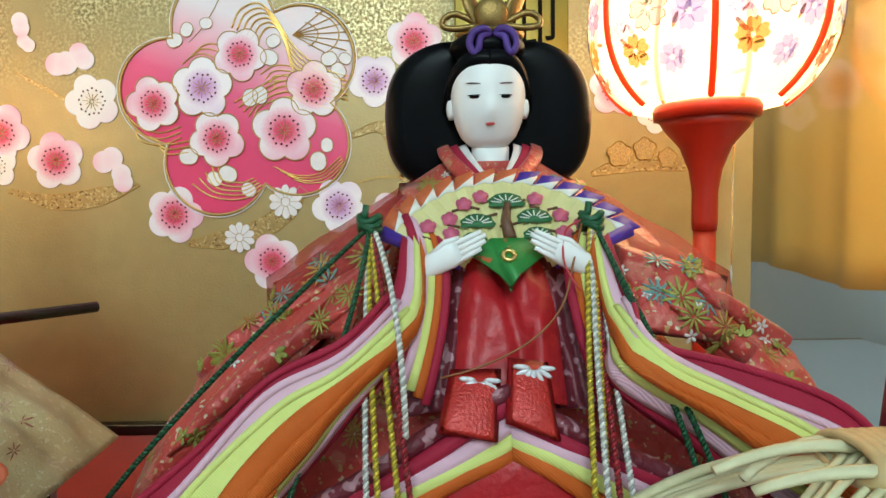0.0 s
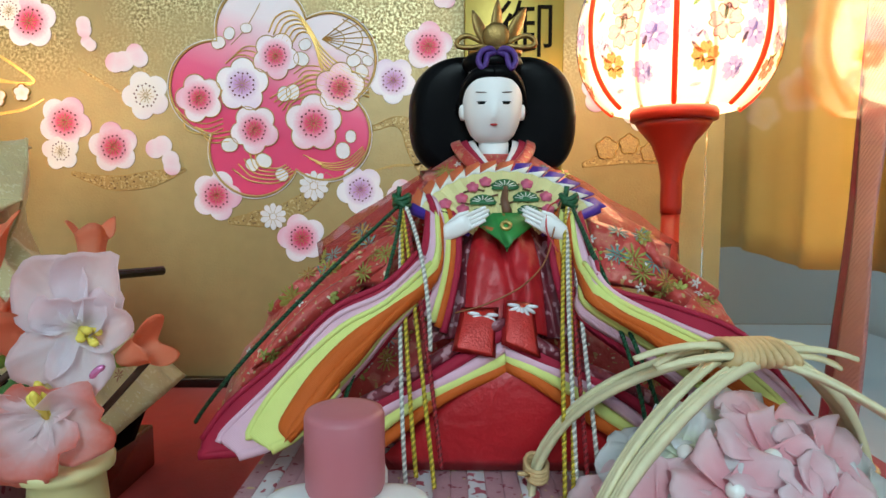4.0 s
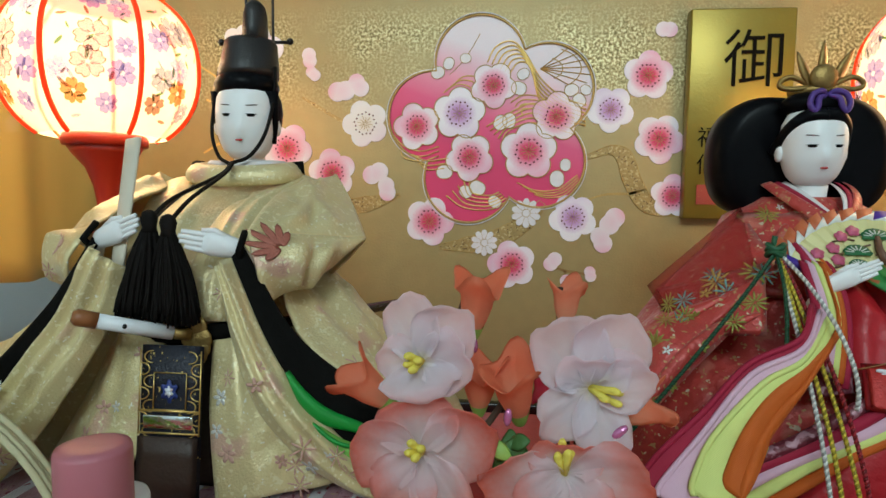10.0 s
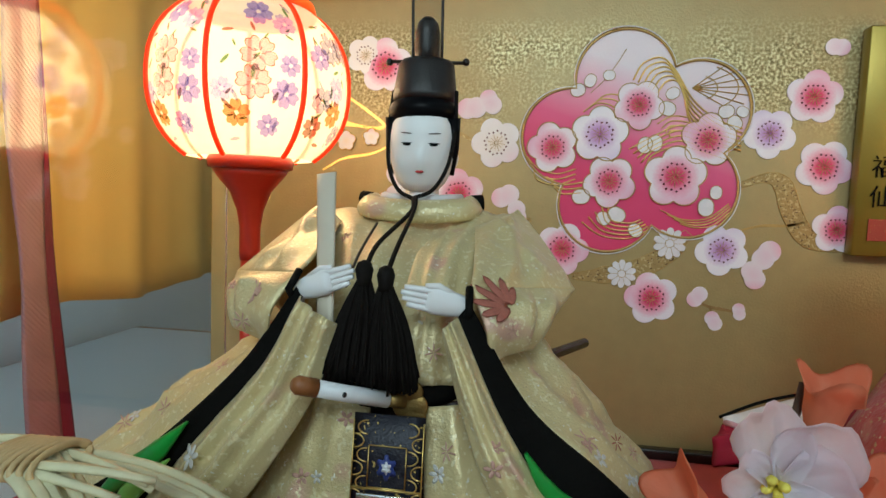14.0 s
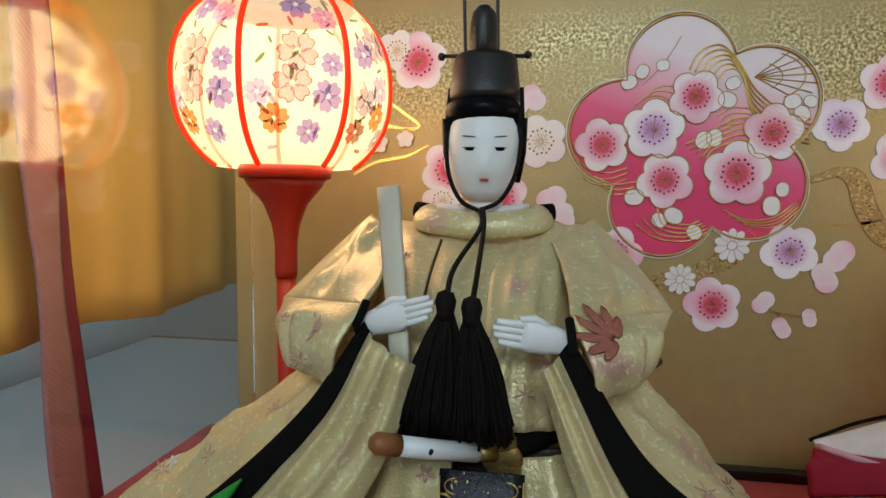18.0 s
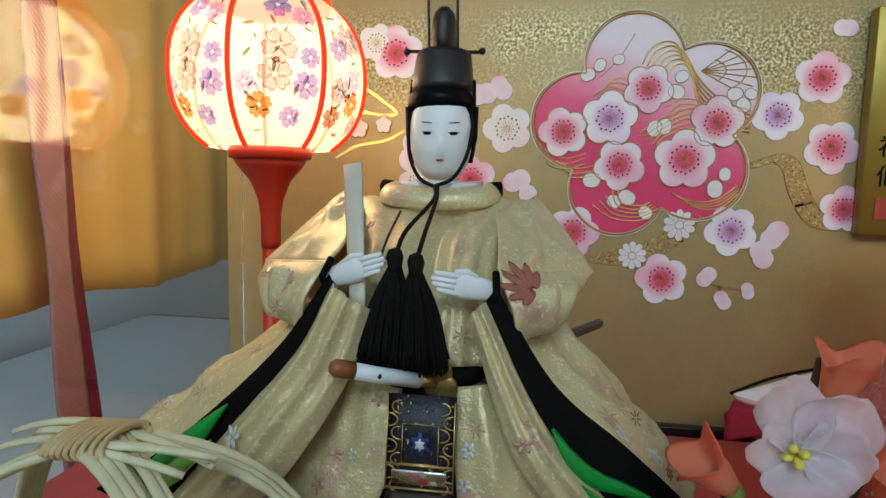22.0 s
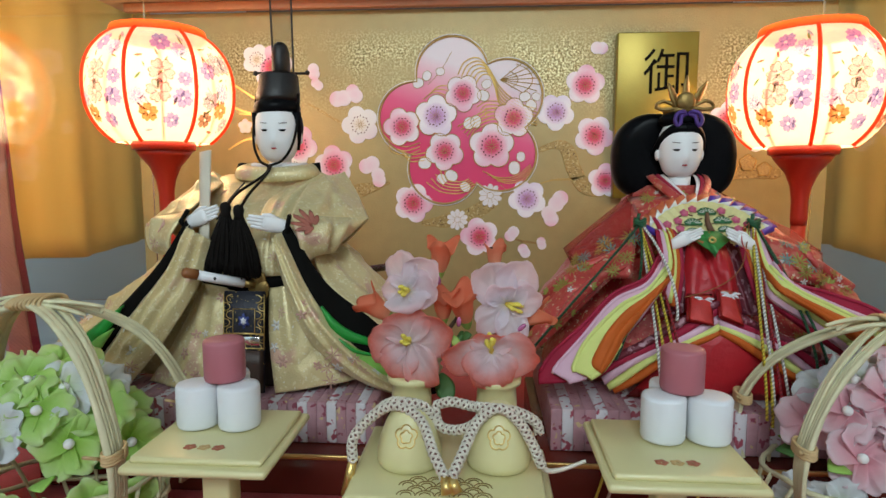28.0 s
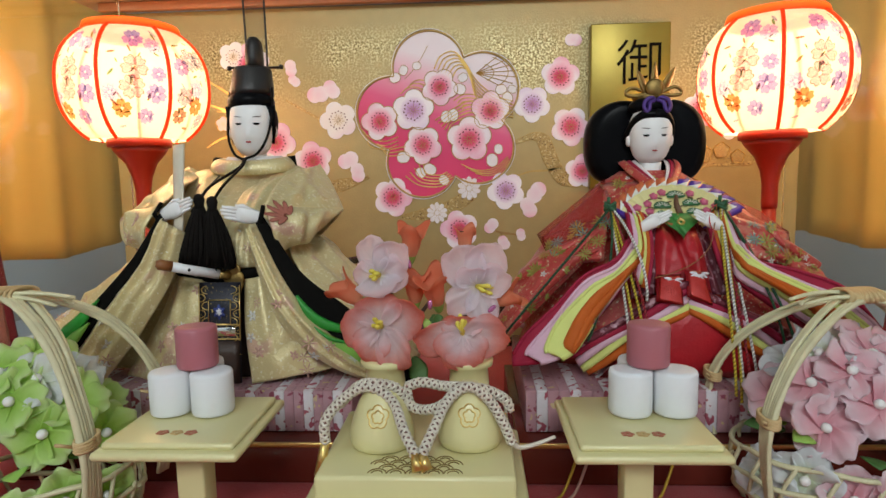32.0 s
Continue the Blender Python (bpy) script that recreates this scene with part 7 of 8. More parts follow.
cord_bundle(0.0695, ((-0.001, 0.0230, -0.1700, 0.0830, -0.004), (0.000, 0.0722, -0.1780, 0.0720, -0.0005), (0.001, 0.0785, -0.1790, 0.0720, 0.0010), (0.0015, 0.0800, -0.1780, 0.0760, 0.0020), (0.0025, 0.0775, -0.1740, 0.1010, 0.0040), (-0.0005, 0.0745, -0.1780, 0.0740, 0.0), (0.0, 0.0570, -0.1730, 0.0860, 0.0030)))
cord_bundle(0.1120, ((0.002, 0.1270, -0.1780, 0.0880, 0.000), (0.0, 0.1085, -0.1830, 0.0700, -0.0025), (-0.001, 0.1060, -0.1830, 0.0690, -0.0030), (0.0005, 0.1110, -0.1850, 0.0660, -0.0020), (0.001, 0.1135, -0.1860, 0.0640, -0.0010), (0.0015, 0.1075, -0.1840, 0.0670, -0.0015), (0.002, 0.1240, -0.1780, 0.0860, 0.001)))

bow = thing("ribbon_bow", (QX - 0.002, -0.171, 0.105), "glossy red brocade ribbon ends with white embroidery", "ribbon")
for tl, tr, br, bl in (((0.0850, 0.1085), (0.0930, 0.1085), (0.0918, 0.0985), (0.0828, 0.1005)), ((0.0952, 0.1105), (0.1012, 0.1095), (0.1022, 0.0985), (0.0940, 0.1020))):
    for d, key, g in ((0.0, "red_silk", 0.0005), (0.0013, "bow", 0.0)):
        bm = fresh()
        pillow(bm, (tl[0] - g, -0.1620 - d, tl[1]), (tr[0] + g, -0.1620 - d, tr[1]), (br[0] + g, -0.1690 - d, br[1] - g), (bl[0] - g, -0.1690 - d, bl[1] - g * 1.6), 0.0012, 0, 10, 10, wrinkle=0.0006)
        end = part("ribbon_end", bm, M[key], bow)
    bm = fresh()
    cx, cz = (tl[0] + tr[0]) / 2 + 0.0006, tl[1] - 0.0010
    for k in range(7):
        aa = radians(175 + 30 * k)
        ball(bm, (cx + 0.0022 * math.cos(aa), -0.1654, cz + 0.0018 * math.sin(aa)), (0.0015, 0.0003, 0.0005), 0, 8, 6, Matrix.Rotation(-aa, 3, "Y"))
    part("white_flower", bm, M["white_paint"], end)

thread = thing("loose_thread", (0.0985, -0.172, 0.118), "thin brown thread hanging from the fan cord", "thread")
bm = fresh()
tube(bm, spline([(0.1100, -0.1510, 0.1335), (0.1075, -0.1560, 0.1270), (0.1045, -0.1600, 0.1190), (0.0985, -0.1630, 0.1135), (0.0900, -0.1640, 0.1095), (0.0830, -0.1640, 0.1075)]), 0.00022, 5)
part("strand", bm, M["brown"], thread)
bm = fresh()
tube(bm, spline([(0.1095, -0.1520, 0.1340), (0.1062, -0.1545, 0.1320), (0.1055, -0.1570, 0.1265), (0.1080, -0.1590, 0.1215)]), 0.00022, 5)
part("strand", bm, M["mouth"], thread)

# ---- offering trays and rice cakes ----
def tray(x):
    t = thing("offering_tray", (x, -0.226, FLOOR), "cream lacquered offering tray on a square stem", "tray", "offering trays")
    bm = fresh()
    box(bm, (x - 0.0198, -0.2440, 0.0733), (x + 0.0198, -0.2035, 0.0757), 0.0010)
    part("rim", bm, M["cream"], t)
    bm = fresh()
    box(bm, (x - 0.0180, -0.2415, 0.0755), (x + 0.0180, -0.2060, 0.0775), 0.0009)
    part("plate", bm, M["cream"], t)
    bm = fresh()
    box(bm, (x - 0.0040, -0.2300, FLOOR + 0.004), (x + 0.0040, -0.2220, 0.0724), 0.0006)
    part("stem", bm, M["cream"], t)
    bm = fresh()
    box(bm, (x - 0.0125, -0.2385, FLOOR), (x + 0.0125, -0.2135, FLOOR + 0.0045), 0.0010)
    part("foot", bm, M["cream"], t)
    for dx, key in ((-0.0045, "tray_print"), (-0.0005, "tray_print_gold"), (0.0035, "tray_print")):
        bm = fresh()
        for k in range(5):
            q = 2 * math.pi * k / 5
            ball(bm, (x + dx + 0.0010 * math.cos(q), -0.2345 + 0.0010 * math.sin(q), 0.0776), (0.0009, 0.0008, 0.0002), 0, 8, 4)
        part("flower_print", bm, M[key], t)


def rice_cake(x, y, z, r, h, key, word):
    bm = fresh()
    lathe(bm, [(r * 0.75, 0), (r * 0.95, 0.0003), (r, 0.0011), (r, h - 0.0011), (r * 0.95, h - 0.0003), (r * 0.72, h), (r * 0.3, h + 0.0001)], (x, y, z), 36)
    solid("rice_cake", bm, M[key], word + " painted wooden cylinder rice cake in a pile", "rice cake", "rice cakes on trays")


for x in (-0.0655, 0.0605):
    tray(x)
    ox = -0.0030 if x < 0 else 0.0062
    for dx, dy in ((-0.0063, -0.2195), (0.0063, -0.2195), (-0.0012, -0.2085)):
        rice_cake(x + ox + dx, dy, 0.0776, 0.0061, 0.0130, "mochi_white", "white")
    rice_cake(x + ox + (0.0010 if x < 0 else -0.0006), -0.2165, 0.0907, 0.0060, 0.0126, "mochi_pink", "pink")

# loose ends of gold and pink thread below the tray
threads = thing("loose_threads", (0.060, -0.190, FLOOR), "thin gold and pink cord ends hanging to the red stage", "cords")
for x, key in ((0.046, "c_gold"), (0.050, "motif_pink"), (0.072, "c_gold"), (0.079, "c_gold")):
    bm = fresh()
    tube(bm, spline([(x + 0.006, -0.1870, 0.066), (x + 0.005, -0.1890, 0.052), (x, -0.1930, 0.040), (x - 0.004, -0.1970, FLOOR + 0.0006), (x - 0.010, -0.2020, FLOOR + 0.0006)]), 0.0005, 6)
    part("thread", bm, M[key], threads)

# ---- bell-shaped vessels with braided cords ----
stand = thing("vessel_stand", (0, -0.22, FLOOR), "cream stepped stand for the vessels", "stand")
for lo, hi, b in (((-0.0300, -0.2500, 0.0300), (0.0300, -0.1930, 0.0615), 0.0012), ((-0.0265, -0.2420, 0.0611), (0.0265, -0.1960, 0.0690), 0.0012)):
    bm = fresh()
    box(bm, lo, hi, b)
    part("step", bm, M["cream"], stand)
bm = fresh()
for row, y in enumerate((-0.2400, -0.2375, -0.2350, -0.2325)):
    for k in range(5 - row % 2):
        x = -0.0100 + 0.0050 * k + 0.0025 * (row % 2)
        for r in (0.0024, 0.0014):
            tube(bm, [Vector((x + r * math.cos(q), y + r * math.sin(q), 0.0691)) for q in [math.pi * j / 10 for j in range(11)]], 0.00016, 4)
part("line_engraving", bm, M["old_gold"], stand, "fine engraved line pattern")


def vessel(x, y):
    t = thing("bell_vessel", (x, y, 0.069), "cream bell-shaped vessel with a gold plum emblem", "vessel", "pair of vessels")
    bm = fresh()
    lathe(bm, [(0.0076, 0.0), (0.0089, 0.0006), (0.0094, 0.0022), (0.0093, 0.0050), (0.0082, 0.0090), (0.0066, 0.0130), (0.0048, 0.0160), (0.0028, 0.0178), (0.0008, 0.0185)], (x, y, 0.0690), 32)
    body = part("body", bm, M["cream"], t)
    bm = fresh()
    for sc in (1.0, 0.55):
        line = []
        for px, pz in lobed(0.0031 * sc, 5, 40):
            zz = 0.0198 + pz
            rr = 0.0078 - 0.38 * pz + 0.0001
            line.append(Vector((x + px, y - math.sqrt(max(1e-9, rr * rr - px * px)) + 0.0004, 0.0600 + zz)))
        tube(bm, line + line[:1], 0.00022, 4)
    part("emblem", bm, M["gold"], body, "gold outlined plum emblem")
    return t


vessel(-0.0112, -0.2215)
vessel(0.0143, -0.2205)
braid = thing("braided_cord", (0, -0.226, 0.085), "silver-white and brown braided cord tied in bows", "cord")
CORDS = (
    [(-0.0262, -0.2290, 0.0722), (-0.0262, -0.2280, 0.0785), (-0.0212, -0.2250, 0.0840), (-0.0145, -0.2250, 0.0872), (-0.0075, -0.2265, 0.0838), (-0.0032, -0.2345, 0.0780), (0.0002, -0.2390, 0.0735)],
    [(-0.0240, -0.2200, 0.0800), (-0.0175, -0.2225, 0.0866), (-0.0122, -0.2245, 0.0880), (-0.0065, -0.2225, 0.0858), (-0.0034, -0.2200, 0.0790)],
    [(-0.0042, -0.2195, 0.0852), (0.0006, -0.2205, 0.0870), (0.0066, -0.2215, 0.0862), (0.0118, -0.2245, 0.0870), (0.0188, -0.2245, 0.0862), (0.0245, -0.2225, 0.0826), (0.0258, -0.2215, 0.0790)],
    [(-0.0042, -0.2195, 0.0852), (-0.0027, -0.2215, 0.0804), (0.0018, -0.2235, 0.0798), (0.0068, -0.2255, 0.0822), (0.0106, -0.2260, 0.0864)],
    [(0.0018, -0.2390, 0.0735), (0.0044, -0.2345, 0.0780), (0.0082, -0.2275, 0.0838), (0.0140, -0.2260, 0.0876), (0.0196, -0.2260, 0.0840), (0.0236, -0.2265, 0.0775), (0.0262, -0.2270, 0.0715)],
)
for line in CORDS:
    bm = fresh()
    tube(bm, spline(line), 0.00116, 8)
    core = part("cord", bm, M["cord_brown"], braid)
    for way, lay in ((1, 0.80), (-1, 0.84)):
        for k in range(3):
            bm = fresh()
            twisted(bm, spline(line), 0.00145, 1, 0.0050, 5, (0,), 10, way, lay, 0.27, k / 3)
            part("strand", bm, M["c_cream"], core)
for p, q in (((-0.0262, -0.2290, 0.0730), (-0.0280, -0.2300, 0.0632)), ((0.0000, -0.2388, 0.0738), (0.0010, -0.2412, 0.0702)), ((0.0018, -0.2388, 0.0738), (0.0034, -0.2408, 0.0703))):
    bm = fresh()
    tube(bm, [p, q], lambda t: 0.0012 + 0.0004 * t, 10)
    part("gold_tip", bm, M["gold"], braid, "gold cord tip")
bm = fresh()
tube(bm, spline([(0.0258, -0.2270, 0.0722), (0.0282, -0.2262, 0.0700), (0.0330, -0.2250, 0.0704), (0.0385, -0.2240, 0.0722)]), lambda t: 0.0009 - 0.0004 * t, 6)
part("loose_end", bm, M["c_cream"], braid, "thin loose end of the cord")


# ---- artificial flowers ----
def petal_mesh(name, length, width, cup, ruffle, seed, mat, notch=0.0):
    rnd = random.Random(seed)
    ph = rnd.uniform(0, 6)
    bm = fresh()
    nu, nv = 11, 11

    def at(u, v, s):
        w = width * (0.20 + 1.0 * math.sin(math.pi * (0.05 + 0.60 * u)) ** 0.9) * (1 - 0.16 * u ** 4)
        w *= 1 + 0.10 * noise.noise(Vector((u * 2.3, v * 1.1, seed + 7.7)))
        rim = 1 - 0.34 * abs(v) ** 2.4 * u - notch * math.exp(-((v / 0.25) ** 2)) * u + min(0.10, 40 * ruffle) * u * noise.noise(Vector((v * 2.2, seed * 3.1, 0.5)))
        x, y = length * u * rim, w * v
        curl = -0.55 * cup * length * max(0, u - 0.72) * 2.2
        z = cup * length * (u ** 1.3) + curl + 0.0002 * u * math.cos(13 * v) + 0.22 * width * v * v * (1 - u) + ruffle * u * u * math.sin(4.6 * v + ph) + ruffle * 0.22 * u ** 3 * math.sin(9 * v + 2 * ph) + ruffle * 1.3 * u * noise.noise(Vector((u * 2.5, v * 2.5, seed)))
        return (x, y, z + s)

    a = [[bm.verts.new(at(i / nu, 2 * j / nv - 1, 0.00012)) for j in range(nv + 1)] for i in range(nu + 1)]
    b = [[bm.verts.new(at(i / nu, 2 * j / nv - 1, -0.00012)) for j in range(nv + 1)] for i in range(nu + 1)]
    for grid in (a, b):
        for i in range(nu):
            for j in range(nv):
                f = bm.faces.new((grid[i][j], grid[i][j + 1], grid[i + 1][j + 1], grid[i + 1][j]))
                f.smooth = True
    for i in range(nu):
        bm.faces.new((a[i][0], a[i + 1][0], b[i + 1][0], b[i][0]))
        bm.faces.new((a[i][nv], a[i + 1][nv], b[i + 1][nv], b[i][nv]))
    for j in range(nv):
        bm.faces.new((a[nu][j], a[nu][j + 1], b[nu][j + 1], b[nu][j]))
    return finish(name, bm, mat)


def broad_petal(seed, mat):
    """A round, softly ruffled petal of cloth, 14.5 mm long, from its base at the origin."""
    bm = fresh()
    L, nu, nv, phi = 0.0145, 12, 18, radians(66)

    def at(u, v, lift):
        th = v * phi
        r = L * max(0.02, math.cos(th * 0.5 * math.pi / phi)) ** 0.33 * (1 + 0.10 * noise.noise(Vector((v * 2.1, seed * 3.7, 0.3))) + 0.05 * noise.noise(Vector((v * 7.0, seed * 1.7, 2.3))))
        edge = max(0, u - 0.55) ** 2
        z = 0.06 * L * u ** 1.5 + 0.12 * L * u * (v * v) + 0.0075 * edge * math.sin(6.5 * v + seed * 2.3) + 0.0070 * edge * noise.noise(Vector((v * 6.0, u * 2.0, seed))) + 0.00035 * u * math.sin(17 * v + 3 * noise.noise(Vector((u * 3.0, v * 2.0, seed + 9.0)))) + 0.0020 * u * noise.noise(Vector((u * 1.9, v * 1.9, seed + 4.0))) - 0.0004 * math.exp(-((v / 0.10) ** 2)) * u
        return (u * r * math.cos(th), u * r * math.sin(th), z + lift)

    grids = [[[bm.verts.new(at(0.04 + 0.96 * i / nu, 2 * j / nv - 1, lift)) for j in range(nv + 1)] for i in range(nu + 1)] for lift in (0.0001, -0.0001)]
    for g in grids:
        for i in range(nu):
            for j in range(nv):
                bm.faces.new((g[i][j], g[i][j + 1], g[i + 1][j + 1], g[i + 1][j])).smooth = True
    a, b = grids
    for j in range(nv):
        bm.faces.new((a[nu][j], a[nu][j + 1], b[nu][j + 1], b[nu][j]))
    return finish("petal", bm, mat)


PETALS = {}


def cloth_blossom(parent, at, key, stamens, petals):
    """petals: (degrees round the flower, lean towards the front, length, width) of each; stamens: the way they point and their length."""
    d, ln = Vector(stamens[0]).normalized(), stamens[1]
    turn = d.to_track_quat("Z", "Y").to_matrix()
    bm = fresh()
    for k in range(4):
        q = 1.57 * k + 0.4
        tip = turn @ Vector((0.0013 * math.cos(q), 0.0013 * math.sin(q), ln * (0.85 + 0.15 * math.sin(2.3 * k))))
        tube(bm, [turn @ Vector((0.0003 * math.cos(q), 0.0003 * math.sin(q), 0)), tip * 0.55, tip], lambda t: 0.00045 + 0.00035 * t, 6)
        ball(bm, tip, (0.0008, 0.0007, 0.0013), 0, 8, 6, turn)
    fl = new("flower", finish("flower", bm, M["stamen"]))
    fl.parent = parent
    fl.matrix_parent_inverse = Matrix.Translation(parent.location).inverted()
    fl.matrix_basis = Matrix.Translation(at)
    for k, (deg, lean, length, width) in enumerate(petals):
        idx = (key, (k + int(length * 1e4)) % 5)
        if idx not in PETALS:
            PETALS[idx] = broad_petal(idx[1] + 1.0, M[key])
        x = Vector((math.cos(radians(deg)), -lean, math.sin(radians(deg)))).normalized()
        z = (Vector((0, -1, 0)) - x * -x.y).normalized()
        y = z.cross(x)
        p = new("petal", PETALS[idx])
        p.parent = fl
        p.matrix_basis = Matrix((x, y, z)).transposed().to_4x4() @ Matrix.Diagonal((length / 0.0145, width / 0.0180, (length + width) / 0.0290, 1))
    return fl


def flower_head(parent, at, facing, r, key, seed, n=5, cup=0.35, ruffle=0.0009, spin=0.0, wide=0.62, notch=0.0):
    """A small flower with a pearl in the middle; its petals lie round its own origin."""
    bm = fresh()
    ball(bm, (0, 0, 0.0013), 0.0016, 0, 12, 8)
    q = Vector(facing).normalized().to_track_quat("Z", "Y").to_matrix().to_4x4()
    fl = new("flower", finish("flower", bm, M["pearl"]))
    fl.parent = parent
    fl.matrix_parent_inverse = Matrix.Translation(parent.location).inverted()
    fl.matrix_basis = Matrix.Translation(at) @ q @ Matrix.Rotation(spin, 4, "Z")
    for k in range(n):
        sd = (seed + k) % 4
        idx = (key, r, cup, sd, wide)
        if idx not in PETALS:
            PETALS[idx] = petal_mesh("petal", r, r * wide, cup, ruffle, sd, M[key], notch)
        p = new("petal", PETALS[idx])
        p.parent = fl
        p.matrix_basis = Matrix.Rotation(2 * math.pi * k / n + 0.12 * math.sin(seed + k * 2.1), 4, "Z") @ Matrix.Rotation(0.16 * math.sin(seed * 1.7 + k * 2.3), 4, "Y") @ Matrix.Rotation(0.20 + 0.15 * math.sin(seed + k * 1.9), 4, "X")
    return fl


def bud(parent, at, direction, length, seed):
    """A half-open trumpet of cloth with a lobed mouth and a green base."""
    bm = fresh()
    rings = []
    for t, r in ((0.0, 0.07), (0.12, 0.11), (0.3, 0.18), (0.5, 0.24), (0.68, 0.26), (0.84, 0.30), (1.0, 0.42), (0.97, 0.38), (0.75, 0.20), (0.5, 0.12)):
        ring = []
        for k in range(30):
            a = 2 * math.pi * k / 30
            lobe = math.cos(3 * a + seed) + 0.4 * math.sin(2 * a + 2 * seed)
            rr = length * r * (1 + 0.12 * t * lobe + 0.05 * math.cos(6 * a + seed) * t)
            ring.append((rr * math.cos(a), rr * math.sin(a), length * (t + 0.16 * lobe * t ** 4)))
        rings.append(ring)
    loft(bm, rings)
    d = Vector(direction).normalized().to_track_quat("Z", "Y").to_matrix().to_4x4()
    ob = new("bud", finish("bud", bm, M["bud"]))
    ob.parent = parent
    ob.matrix_parent_inverse = Matrix.Translation(parent.location).inverted()
    ob.matrix_basis = Matrix.Translation(at) @ d
    bm = fresh()
    lathe(bm, [(0.0004, -0.05 * length), (0.085 * length, 0.0), (0.125 * length, 0.10 * length), (0.17 * length, 0.24 * length)], (0, 0, 0), 14, 0, False)
    cal = new("green_base", finish("green_base", bm, M["lime_leaf"]))
    cal.parent = ob


def leaf_blade(parent, at, direction, facing, length, key="leaf"):
    d = Vector(direction).normalized()
    f = Vector(facing).normalized()
    s = d.cross(f).normalized()
    at = Vector(at)
    a, b = [], []
    for k in range(9):
        t = k / 8
        w = length * 0.27 * math.sin(math.pi * (0.04 + 0.94 * t)) ** 0.8
        c = at + d * length * t - f * length * 0.25 * t * t
        a.append(c - s * w + f * w * 0.25)
        b.append(c + s * w + f * w * 0.25)
    bm = fresh()
    puff(bm, a, b, 0.0003, 0, 8, f)
    part("leaf", bm, M[key], parent)


bouquet = thing("flower_arrangement", (0, -0.200, 0.059), "pink and coral cloth blossoms in two small cream vases", "flowers")
for x in (-0.0130, 0.0140):
    bm = fresh()
    lathe(bm, [(0.0056, 0.0), (0.0064, 0.001), (0.0066, 0.012), (0.0064, 0.022), (0.0060, 0.0268), (0.0076, 0.0278), (0.0078, 0.0294), (0.0070, 0.0300), (0.0030, 0.0298), (0.0022, 0.0290)], (x, -0.2020, 0.0590), 28)
    part("vase", bm, M["cream"], bouquet, "cream vase with a flat round rim")
for a, b, c in (((-0.013, -0.202, 0.090), (-0.014, -0.198, 0.104), (-0.006, -0.190, 0.128)), ((0.014, -0.202, 0.090), (0.012, -0.196, 0.106), (0.012, -0.188, 0.128)), ((-0.013, -0.202, 0.090), (-0.020, -0.198, 0.100), (-0.024, -0.196, 0.108)), ((0.014, -0.202, 0.090), (0.022, -0.196, 0.100), (0.027, -0.195, 0.106)), ((-0.013, -0.202, 0.091), (-0.004, -0.196, 0.098), (0.002, -0.190, 0.106)), ((-0.013, -0.202, 0.091), (-0.014, -0.196, 0.106), (-0.014, -0.195, 0.116)), ((0.014, -0.202, 0.091), (0.016, -0.194, 0.106), (0.016, -0.195, 0.116))):
    bm = fresh()
    tube(bm, bez(a, b, c, n=8), 0.0007, 6)
    part("stem", bm, M["stem"], bouquet)
cloth_blossom(bouquet, (-0.0134, -0.2035, 0.0994), "petal_coral", ((-0.15, -0.8, 0.35), 0.0058), ((98, 0.06, 0.0112, 0.0180), (20, 0.15, 0.0135, 0.0160), (178, 0.20, 0.0130, 0.0160), (238, 0.35, 0.0120, 0.0140), (302, 0.30, 0.0165, 0.0125)))
cloth_blossom(bouquet, (0.0122, -0.2035, 0.0968), "petal_coral", ((-0.05, -0.4, 1.0), 0.0058), ((92, 0.25, 0.0070, 0.0150), (184, 0.30, 0.0150, 0.0125), (2, 0.30, 0.0155, 0.0150), (235, 0.65, 0.0120, 0.0150), (292, 0.70, 0.0120, 0.0160)))
cloth_blossom(bouquet, (-0.0138, -0.2020, 0.1158), "petal_pale", ((-0.35, -0.8, 0.1), 0.0040), ((104, 0.10, 0.0132, 0.0120), (50, 0.25, 0.0125, 0.0140), (10, 0.40, 0.0105, 0.0135), (170, 0.25, 0.0085, 0.0100), (285, 0.80, 0.0085, 0.0165)))
cloth_blossom(bouquet, (0.0168, -0.2000, 0.1115), "petal_pale", ((0.80, -0.8, -0.1), 0.0056), ((120, 0.10, 0.0150, 0.0160), (66, 0.15, 0.0145, 0.0155), (22, 0.30, 0.0120, 0.0125), (218, 0.40, 0.0130, 0.0110), (284, 0.40, 0.0138, 0.0120), (95, 0.60, 0.0085, 0.0150)))
for at, d, ln, sd in (((-0.0052, -0.1930, 0.1180), (0.12, -0.2, 1), 0.0125, 0.2), ((0.0130, -0.1900, 0.1195), (0.05, 0, 1), 0.0095, 1.2), ((-0.0195, -0.1960, 0.1045), (-0.75, -0.2, 0.65), 0.0120, 2.0), ((-0.0035, -0.1930, 0.1030), (0.0, -0.3, 1), 0.0115, 0.7), ((0.0045, -0.1950, 0.1025), (-0.15, -0.4, 0.9), 0.0135, 1.7), ((0.0210, -0.1985, 0.1050), (1.0, -0.2, 0.45), 0.0100, 2.6)):
    bud(bouquet, at, d, ln, sd)
